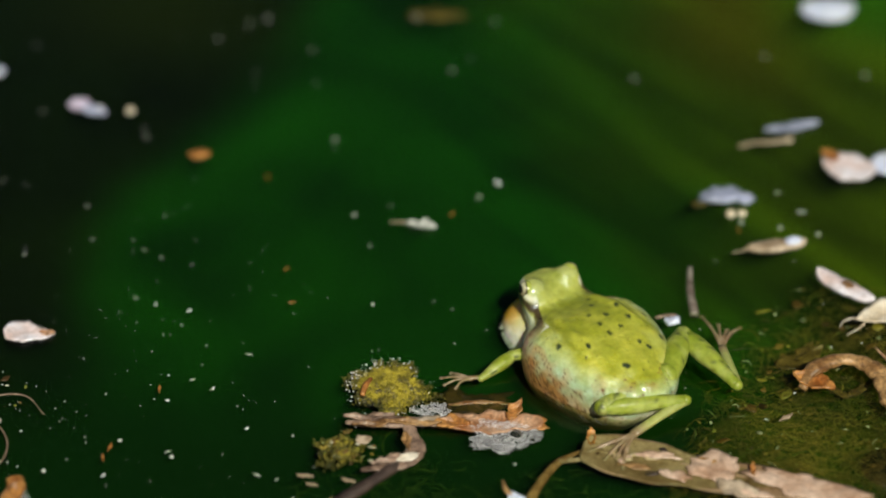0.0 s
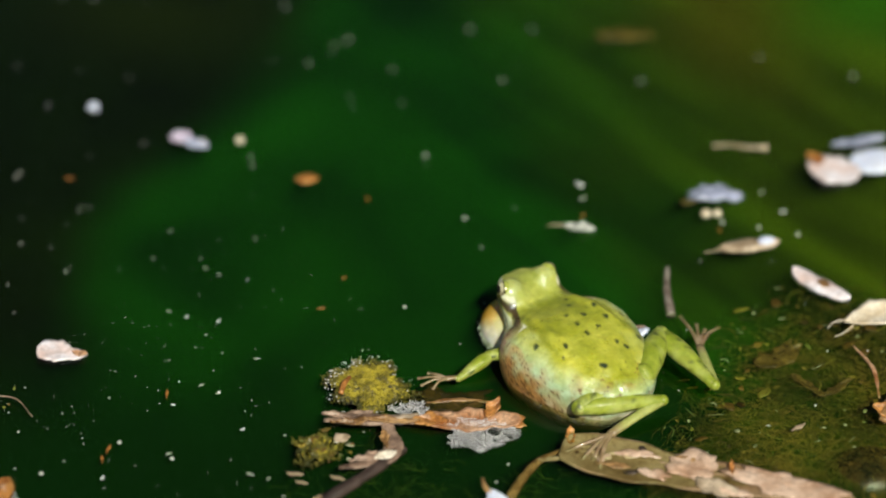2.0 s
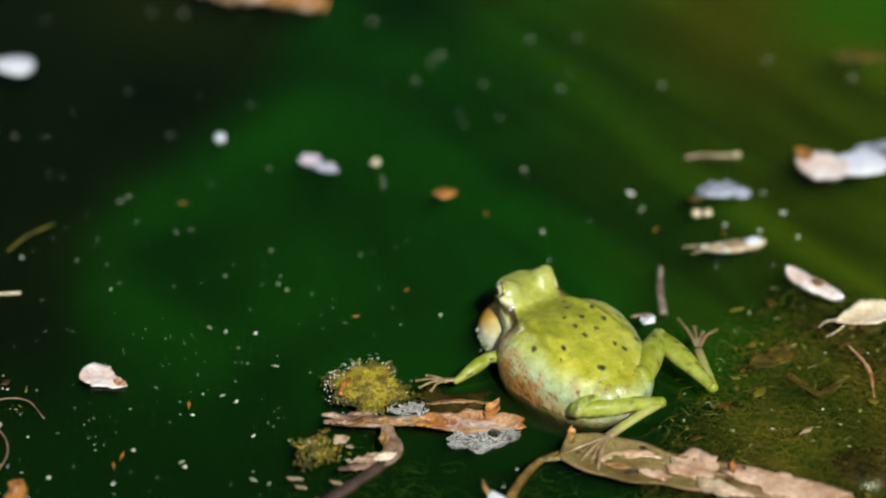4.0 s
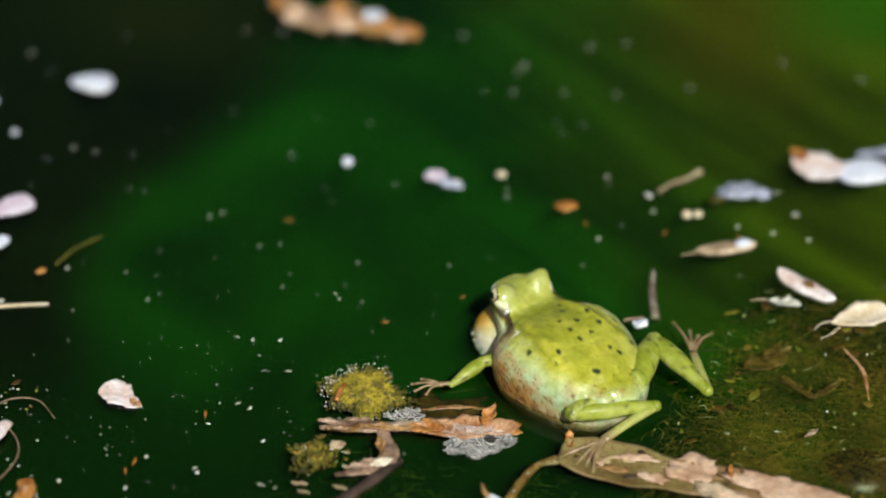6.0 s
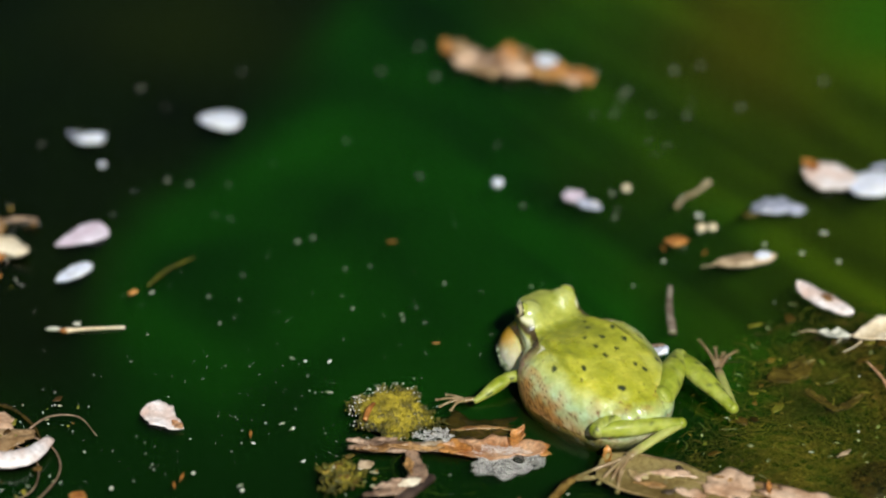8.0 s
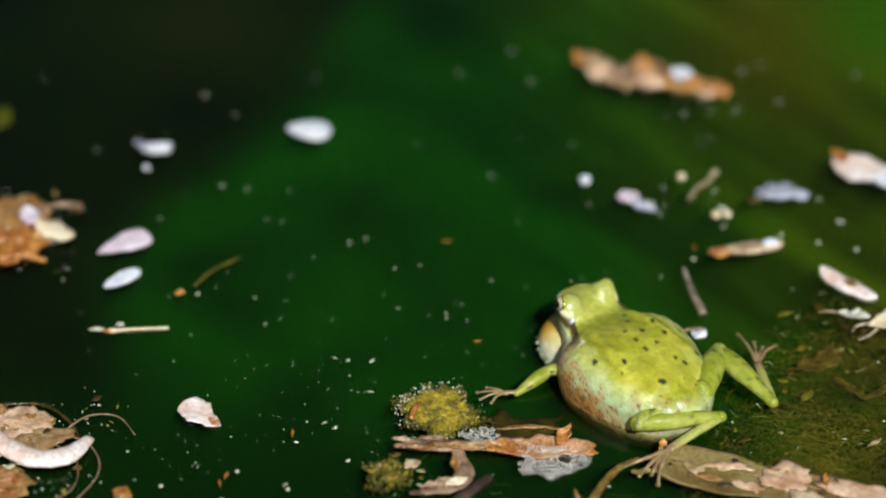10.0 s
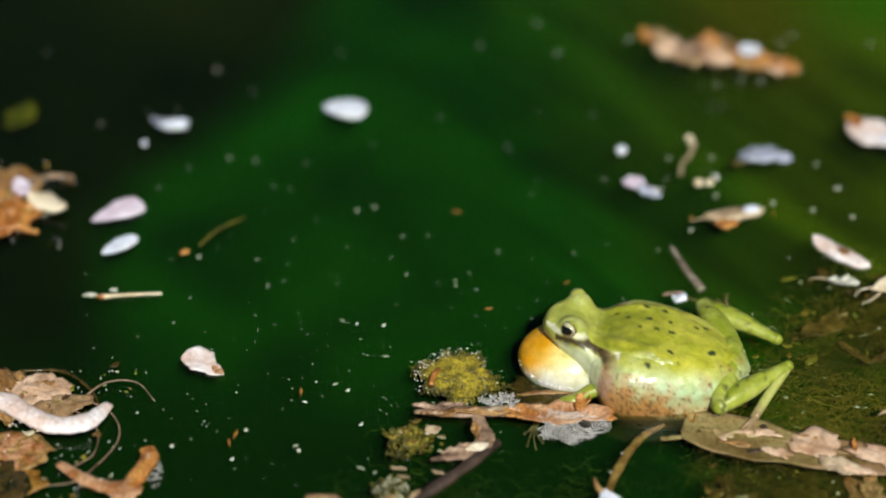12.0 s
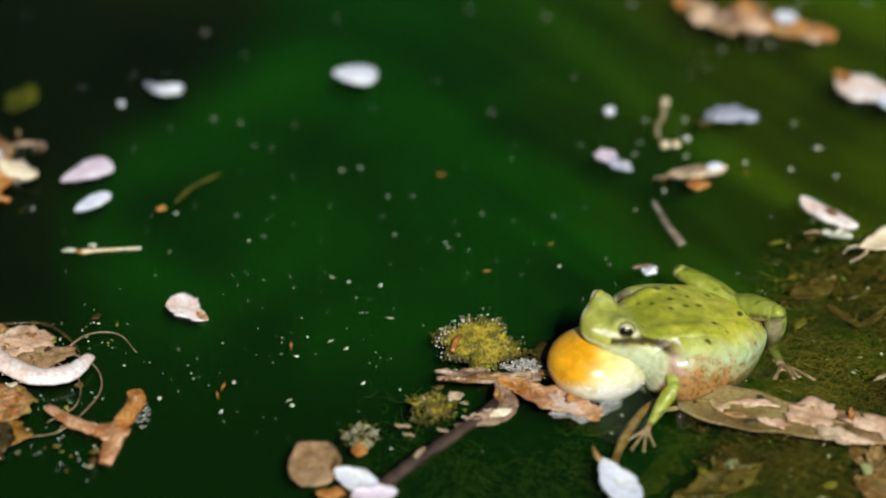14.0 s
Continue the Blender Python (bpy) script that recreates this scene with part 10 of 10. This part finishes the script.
    drift("a", 0.25, 159, [(0, -96.5, 15.4), (1.5, -84.0, 9.2), (3, -70.0, 3.3), (5.5, -51.0, -0.9), (7.5, -37.4, -4.7), (9.4, -29.2, -5.7), (10.5, -26.2, -5.5), (12, -23.7, -4.1), (14, -21.7, -1.4)])
    drift("a", 0.25, 146, [(0, -32.9, -49.1), (1.5, -33.6, -48.9), (3, -32.5, -50.1), (5.5, -30.5, -49.9), (7.5, -27.3, -52.0), (9.4, -22.0, -52.4), (10.5, -19.0, -51.9), (12, -14.9, -50.7), (14, -8.5, -49.4)])
    drift("b", 0.33, 80, [(0, -91.2, 105.2), (1.5, -75.9, 97.1), (3, -57.9, 89.9), (5.5, -30.5, 84.5), (7.5, 2.5, 69.9), (9.4, 27.9, 65.3), (10.5, 38.3, 64.4), (12, 48.3, 62.6), (14, 56.9, 61.9)])
    drift("a", 0.3, 178, [(0, -47.8, -38.2), (1.5, -46.0, -39.0), (3, -42.4, -41.5), (5.5, -38.2, -42.5), (7.5, -33.6, -45.0), (9.4, -28.1, -45.3), (10.5, -25.2, -44.8), (12, -21.8, -43.0), (14, -17.3, -40.5)])
    drift("b", 0.55, 158, [(0, -73.8, 2.1), (1.5, -63.8, -2.5), (3, -51.9, -7.6), (5.5, -35.7, -10.7), (7.5, -24.5, -13.9), (9.4, -17.2, -14.2), (10.5, -14.3, -13.9), (12, -11.3, -13.0), (14, -8.2, -11.1)])
    drift("a", 0.55, 34, [(0, -80.9, -57.6), (1.5, -81.1, -57.5), (3, -79.7, -58.1), (5.5, -78.0, -58.3), (7.5, -73.3, -58.0), (9.4, -67.4, -58.3), (10.5, -64.7, -58.3), (12, -62.0, -55.6), (14, -60.0, -51.2)])
    drift("a", 0.25, 167, [(0, -27.2, -15.7), (1.5, -20.8, -16.5), (3, -14.3, -19.0), (5.5, -3.9, -19.6), (7.5, 4.4, -22.2), (9.4, 10.0, -21.0), (10.5, 12.7, -20.4), (12, 15.4, -20.8), (14, 18.8, -19.8)])
    drift("b", 0.55, 116, [(0, -28.9, -59.0), (1.5, -30.0, -58.5), (3, -29.6, -59.4), (5.5, -28.3, -59.3), (7.5, -25.2, -61.1), (9.4, -19.7, -61.6), (10.5, -16.3, -61.1), (12, -12.7, -60.0), (14, -6.7, -58.4)])
    drift("b", 0.25, 138, [(0, -40.3, -5.8), (1.5, -30.6, -8.5), (3, -19.7, -12.2), (5.5, -4.0, -13.7), (7.5, 6.7, -16.4), (9.4, 12.6, -15.0), (10.5, 15.2, -14.3), (12, 17.6, -15.1), (14, 20.1, -14.1)])
    drift("d", 0.3, 29, [(0, -80.3, -67.4), (1.5, -80.3, -67.7), (3, -79.4, -68.2), (5.5, -77.9, -68.2), (7.5, -72.6, -66.8), (9.4, -65.3, -66.3), (10.5, -62.4, -66.3), (12, -59.6, -63.5), (14, -57.5, -59.1)])
    drift("d", 0.55, 96, [(0, -59.2, 10.6), (1.5, -44.6, 4.7), (3, -27.7, -0.5), (5.5, -2.8, -3.4), (7.5, 12.1, -6.4), (9.4, 18.7, -4.7), (10.5, 21.2, -4.1), (12, 23.3, -5.4), (14, 24.8, -4.8)])
    drift("a", 0.4, 96, [(0, -81.1, -26.3), (1.5, -76.5, -29.4), (3, -69.5, -35.1), (5.5, -63.8, -38.7), (7.5, -58.7, -41.9), (9.4, -53.5, -41.8), (10.5, -51.0, -41.3), (12, -49.3, -36.9), (14, -47.7, -31.4)])
    drift("b", 0.35, 132, [(0, -2.8, -55.2), (1.5, -4.9, -54.5), (3, -4.8, -55.4), (5.5, -3.7, -54.5), (7.5, -1.0, -56.6), (9.4, 4.1, -56.7), (10.5, 7.2, -56.2), (12, 11.4, -55.5), (14, 18.5, -55.0)])
    drift("a", 0.25, 9, [(0, -54.9, 13.5), (1.5, -39.4, 7.5), (3, -21.4, 2.2), (5.5, 5.5, -0.6), (7.5, 20.3, -3.5), (9.4, 26.2, -1.7), (10.5, 28.5, -1.0), (12, 30.4, -2.7), (14, 31.4, -2.1)])
    drift("b", 0.35, 0, [(0, -68.1, -60.9), (1.5, -68.3, -60.9), (3, -66.7, -61.7), (5.5, -64.4, -62.2), (7.5, -59.6, -62.9), (9.4, -53.6, -62.7), (10.5, -50.9, -62.6), (12, -48.4, -59.5), (14, -46.3, -55.0)])
    drift("a", 0.4, 118, [(0, -125.8, 44.1), (1.5, -111.0, 35.8), (3, -93.4, 28.3), (5.5, -68.6, 22.4), (7.5, -52.7, 17.2), (9.4, -43.1, 15.2), (10.5, -39.8, 15.0), (12, -37.0, 16.0), (14, -34.9, 18.6)])
    drift("b", 0.4, 38, [(0, -97.2, -7.9), (1.5, -91.5, -11.2), (3, -84.3, -15.7), (5.5, -77.5, -18.4), (7.5, -65.8, -22.1), (9.4, -58.5, -23.3), (10.5, -56.2, -23.2), (12, -54.9, -20.9), (14, -53.9, -16.6)])
    drift("d", 0.3, 8, [(0, -142.0, 54.3), (1.5, -128.2, 46.6), (3, -112.1, 39.8), (5.5, -91.1, 35.0), (7.5, -74.4, 27.5), (9.4, -64.7, 24.5), (10.5, -61.6, 23.9), (12, -59.2, 23.5), (14, -57.4, 25.9)])
    drift("a", 0.33, 172, [(0, -154.4, 80.0), (1.5, -141.3, 72.9), (3, -126.0, 66.5), (5.5, -105.9, 62.3), (7.5, -84.5, 52.9), (9.4, -72.0, 48.5), (10.5, -67.6, 47.3), (12, -63.7, 45.9), (14, -60.0, 47.5)])
    drift("a", 0.35, 116, [(0, -1.4, -53.7), (1.5, -3.5, -53.0), (3, -3.3, -53.9), (5.5, -2.1, -53.0), (7.5, 0.7, -55.1), (9.4, 5.7, -55.1), (10.5, 8.9, -54.6), (12, 13.0, -53.9), (14, 20.1, -53.5)])
    drift("a", 0.55, 59, [(0, -76.2, 13.7), (1.5, -62.3, 7.4), (3, -46.1, 1.5), (5.5, -21.8, -2.4), (7.5, -6.3, -5.6), (9.4, 1.8, -4.9), (10.5, 4.8, -4.4), (12, 7.6, -5.0), (14, 9.9, -4.1)])
    drift("d", 0.45, 47, [(0, -112.0, 65.2), (1.5, -95.3, 55.1), (3, -74.6, 46.0), (5.5, -39.9, 36.7), (7.5, -14.1, 32.5), (9.4, 0.5, 32.6), (10.5, 5.4, 32.9), (12, 10.0, 31.9), (14, 12.5, 32.3)])
    drift("a", 0.39, 44, [(0, -132.4, 59.6), (1.5, -117.4, 51.0), (3, -99.3, 43.2), (5.5, -73.1, 37.0), (7.5, -54.7, 29.9), (9.4, -42.9, 27.0), (10.5, -38.4, 26.2), (12, -34.1, 25.8), (14, -30.2, 27.5)])
    drift("a", 0.25, 118, [(0, -13.1, -33.7), (1.5, -14.6, -33.1), (3, -13.8, -34.2), (5.5, -11.9, -33.3), (7.5, -8.9, -35.5), (9.4, -3.9, -35.8), (10.5, -0.9, -35.3), (12, 3.6, -34.6), (14, 11.0, -34.2)])
    drift("b", 0.55, 144, [(0, -96.7, 21.7), (1.5, -82.5, 14.6), (3, -66.3, 8.1), (5.5, -42.5, 3.1), (7.5, -27.1, -0.6), (9.4, -18.5, -1.1), (10.5, -15.3, -0.9), (12, -12.3, -0.4), (14, -9.8, 1.5)])
    drift("b", 0.25, 120, [(0, -96.1, -76.6), (1.5, -95.9, -77.0), (3, -95.2, -77.5), (5.5, -93.8, -77.7), (7.5, -88.3, -75.8), (9.4, -80.5, -75.5), (10.5, -77.6, -75.4), (12, -74.8, -73.0), (14, -73.0, -68.6)])
    drift("a", 0.25, 65, [(0, -96.7, -23.7), (1.5, -92.6, -26.3), (3, -87.1, -30.5), (5.5, -82.8, -32.6), (7.5, -74.6, -35.0), (9.4, -68.3, -35.8), (10.5, -65.9, -35.7), (12, -64.3, -33.0), (14, -62.9, -28.4)])
    drift("a", 0.3, 178, [(0, -63.2, -72.6), (1.5, -63.1, -72.9), (3, -61.7, -73.7), (5.5, -59.6, -74.1), (7.5, -54.5, -74.1), (9.4, -47.8, -73.8), (10.5, -44.9, -73.7), (12, -42.2, -71.1), (14, -39.7, -67.0)])
    drift("a", 0.25, 22, [(0, -111.6, 11.4), (1.5, -101.5, 6.2), (3, -90.4, 1.1), (5.5, -78.0, -2.2), (7.5, -63.4, -6.1), (9.4, -55.0, -7.6), (10.5, -52.4, -7.4), (12, -50.5, -4.8), (14, -49.9, -1.2)])
    drift("a", 0.55, 4, [(0, -12.4, -68.5), (1.5, -13.7, -67.7), (3, -14.0, -68.3), (5.5, -13.6, -68.3), (7.5, -10.8, -69.8), (9.4, -5.2, -70.4), (10.5, -1.1, -69.8), (12, 1.9, -69.0), (14, 7.7, -67.2)])
    drift("b", 0.3, 3, [(0, -71.3, -65.6), (1.5, -71.4, -65.7), (3, -70.1, -66.4), (5.5, -68.2, -66.6), (7.5, -63.2, -66.3), (9.4, -56.6, -66.0), (10.5, -53.7, -65.9), (12, -51.1, -63.0), (14, -49.0, -58.6)])
    drift("a", 0.55, 29, [(0, 13.2, -66.8), (1.5, 12.3, -66.6), (3, 13.3, -67.4), (5.5, 15.3, -67.1), (7.5, 19.1, -69.1), (9.4, 23.8, -67.2), (10.5, 27.3, -66.4), (12, 30.5, -66.2), (14, 35.3, -65.7)])
    drift("b", 0.45, 33, [(0, -147.0, 88.7), (1.5, -133.4, 81.2), (3, -117.4, 74.6), (5.5, -95.6, 70.0), (7.5, -72.3, 60.0), (9.4, -57.7, 55.5), (10.5, -52.3, 54.3), (12, -47.3, 52.9), (14, -42.7, 54.2)])
    drift("b", 0.55, 170, [(0, -137.5, 12.6), (1.5, -128.5, 7.8), (3, -118.8, 3.4), (5.5, -108.7, 0.8), (7.5, -95.5, -4.2), (9.4, -86.8, -5.8), (10.5, -84.6, -5.7), (12, -83.5, -4.7), (14, -83.5, -1.8)])
    drift("a", 0.45, 95, [(0, -174.8, 95.4), (1.5, -163.3, 89.3), (3, -150.1, 83.9), (5.5, -133.2, 80.5), (7.5, -113.8, 72.5), (9.4, -102.5, 69.3), (10.5, -98.9, 68.8), (12, -96.0, 68.2), (14, -93.8, 70.2)])
    drift("b", 0.33, 73, [(0, -105.8, 78.9), (1.5, -89.1, 68.9), (3, -68.6, 60.0), (5.5, -34.7, 51.4), (7.5, -8.9, 46.4), (9.4, 6.4, 46.1), (10.5, 11.7, 46.3), (12, 16.7, 45.4), (14, 19.5, 45.9)])
    drift("d", 0.25, 12, [(0, -40.1, -31.6), (1.5, -38.0, -32.4), (3, -34.5, -34.5), (5.5, -30.5, -34.7), (7.5, -26.3, -37.1), (9.4, -20.9, -37.5), (10.5, -18.0, -37.1), (12, -14.0, -35.8), (14, -8.1, -34.5)])
    drift("a", 0.45, 16, [(0, -158.1, 77.2), (1.5, -145.3, 70.2), (3, -130.5, 64.1), (5.5, -111.3, 60.0), (7.5, -90.2, 50.9), (9.4, -77.8, 46.5), (10.5, -73.7, 45.4), (12, -70.1, 44.1), (14, -67.0, 45.9)])
    drift("a", 0.25, 138, [(0, -111.8, -16.1), (1.5, -107.4, -18.5), (3, -102.3, -21.6), (5.5, -97.4, -23.6), (7.5, -85.9, -27.2), (9.4, -78.7, -28.4), (10.5, -76.4, -28.5), (12, -75.3, -26.5), (14, -74.4, -22.4)])
    drift("a", 0.35, 111, [(0, -106.0, 17.9), (1.5, -93.7, 11.6), (3, -80.0, 5.7), (5.5, -62.5, 1.5), (7.5, -48.3, -2.4), (9.4, -39.9, -3.8), (10.5, -37.1, -3.6), (12, -34.9, -1.5), (14, -33.7, 1.8)])
    drift("b", 0.3, 92, [(0, 76.9, -19.1), (1.5, 74.3, -19.2), (3, 73.3, -19.2), (5.5, 73.3, -18.0), (7.5, 77.1, -22.5), (9.4, 78.0, -18.4), (10.5, 79.4, -16.2), (12, 80.9, -16.3), (14, 84.4, -15.0)])
    drift("a", 0.25, 68, [(0, -70.9, -52.1), (1.5, -71.1, -52.1), (3, -69.1, -53.2), (5.5, -66.5, -53.9), (7.5, -61.9, -55.3), (9.4, -56.6, -55.3), (10.5, -54.0, -55.0), (12, -51.7, -51.5), (14, -49.8, -46.8)])
    drift("b", 0.52, 30, [(0, -162.1, 70.2), (1.5, -149.8, 63.5), (3, -135.7, 57.6), (5.5, -117.8, 53.8), (7.5, -97.7, 45.2), (9.4, -86.3, 41.3), (10.5, -82.7, 40.5), (12, -80.0, 39.4), (14, -78.0, 41.7)])
    drift("a", 0.4, 12, [(0, -65.8, -46.9), (1.5, -65.3, -47.3), (3, -62.1, -49.4), (5.5, -58.1, -51.5), (7.5, -53.3, -54.1), (9.4, -48.0, -53.9), (10.5, -45.4, -53.5), (12, -43.4, -49.6), (14, -41.4, -44.7)])
    drift("b", 0.25, 26, [(0, -10.8, -77.0), (1.5, -12.0, -76.2), (3, -12.5, -76.7), (5.5, -12.2, -76.8), (7.5, -9.5, -78.2), (9.4, -3.7, -78.8), (10.5, 0.5, -78.3), (12, 3.3, -77.5), (14, 8.8, -75.5)])
    drift("a", 0.25, 147, [(0, -64.8, -1.7), (1.5, -55.3, -5.9), (3, -43.7, -10.6), (5.5, -28.2, -13.2), (7.5, -17.9, -16.2), (9.4, -11.0, -16.2), (10.5, -8.1, -15.8), (12, -4.9, -15.2), (14, -1.4, -13.7)])
    drift("a", 0.35, 51, [(0, -47.4, -32.3), (1.5, -44.8, -33.5), (3, -40.6, -36.1), (5.5, -35.9, -37.1), (7.5, -31.2, -39.6), (9.4, -25.6, -39.9), (10.5, -22.7, -39.5), (12, -19.2, -37.9), (14, -14.3, -35.7)])
    drift("a", 0.35, 63, [(0, -128.1, 45.2), (1.5, -113.5, 37.0), (3, -96.1, 29.6), (5.5, -71.9, 23.9), (7.5, -56.1, 18.5), (9.4, -46.5, 16.3), (10.5, -43.2, 16.1), (12, -40.6, 17.1), (14, -38.7, 19.7)])
    drift("b", 0.52, 89, [(0, -133.8, 104.1), (1.5, -119.8, 96.5), (3, -103.3, 89.7), (5.5, -79.9, 84.8), (7.5, -56.2, 74.9), (9.4, -40.6, 70.8), (10.5, -34.3, 69.5), (12, -28.2, 68.0), (14, -22.2, 68.7)])
    drift("a", 0.4, 25, [(0, -95.1, 23.0), (1.5, -80.4, 15.6), (3, -63.7, 9.0), (5.5, -38.5, 3.9), (7.5, -22.1, 0.2), (9.4, -13.2, 0.0), (10.5, -10.0, 0.3), (12, -7.0, 0.4), (14, -4.4, 1.9)])
    drift("a", 0.4, 174, [(0, -139.6, 43.1), (1.5, -126.4, 35.9), (3, -111.3, 29.4), (5.5, -92.4, 25.1), (7.5, -78.1, 18.9), (9.4, -69.1, 16.0), (10.5, -66.6, 15.7), (12, -65.1, 16.2), (14, -64.5, 19.0)])
    drift("d", 0.25, 26, [(0, -87.3, -1.0), (1.5, -79.8, -4.9), (3, -70.6, -10.0), (5.5, -60.4, -13.1), (7.5, -48.8, -16.7), (9.4, -41.3, -17.8), (10.5, -38.6, -17.5), (12, -36.6, -15.2), (14, -35.2, -11.5)])
    drift("a", 0.25, 156, [(0, -65.5, -21.8), (1.5, -61.1, -24.4), (3, -54.5, -29.0), (5.5, -48.1, -31.8), (7.5, -41.7, -34.8), (9.4, -35.7, -35.1), (10.5, -33.0, -34.7), (12, -30.6, -32.0), (14, -28.3, -28.0)])
    drift("b", 0.4, 148, [(0, -68.5, -59.4), (1.5, -68.7, -59.4), (3, -67.1, -60.2), (5.5, -64.7, -60.7), (7.5, -60.0, -61.5), (9.4, -54.1, -61.4), (10.5, -51.4, -61.2), (12, -49.0, -58.0), (14, -46.9, -53.6)])
    drift("b", 0.35, 151, [(0, 46.9, -45.1), (1.5, 46.0, -45.7), (3, 46.8, -46.1), (5.5, 47.9, -45.5), (7.5, 50.9, -47.5), (9.4, 53.8, -43.8), (10.5, 56.8, -42.4), (12, 59.3, -42.8), (14, 62.8, -42.7)])
    drift("a", 0.25, 91, [(0, -58.9, -11.8), (1.5, -52.2, -14.8), (3, -43.6, -18.9), (5.5, -33.4, -20.8), (7.5, -25.5, -23.7), (9.4, -19.2, -24.0), (10.5, -16.3, -23.6), (12, -13.0, -22.5), (14, -9.0, -20.5)])
    drift("a", 0.45, 60, [(0, -119.8, 79.4), (1.5, -103.9, 70.1), (3, -84.2, 61.6), (5.5, -53.1, 54.0), (7.5, -30.3, 46.9), (9.4, -16.1, 44.8), (10.5, -10.6, 44.2), (12, -5.0, 42.9), (14, 0.4, 43.4)])
    drift("a", 0.55, 156, [(0, -28.1, -76.1), (1.5, -29.2, -75.3), (3, -29.5, -75.9), (5.5, -29.1, -76.1), (7.5, -26.3, -77.4), (9.4, -20.5, -78.1), (10.5, -16.3, -77.6), (12, -13.5, -76.7), (14, -8.2, -74.5)])
    drift("a", 0.55, 108, [(0, -101.4, 7.7), (1.5, -91.8, 2.8), (3, -81.0, -2.3), (5.5, -68.7, -5.7), (7.5, -54.8, -9.5), (9.4, -46.7, -10.9), (10.5, -44.0, -10.6), (12, -42.1, -8.2), (14, -41.1, -4.5)])
    removed_patterns()

motions()
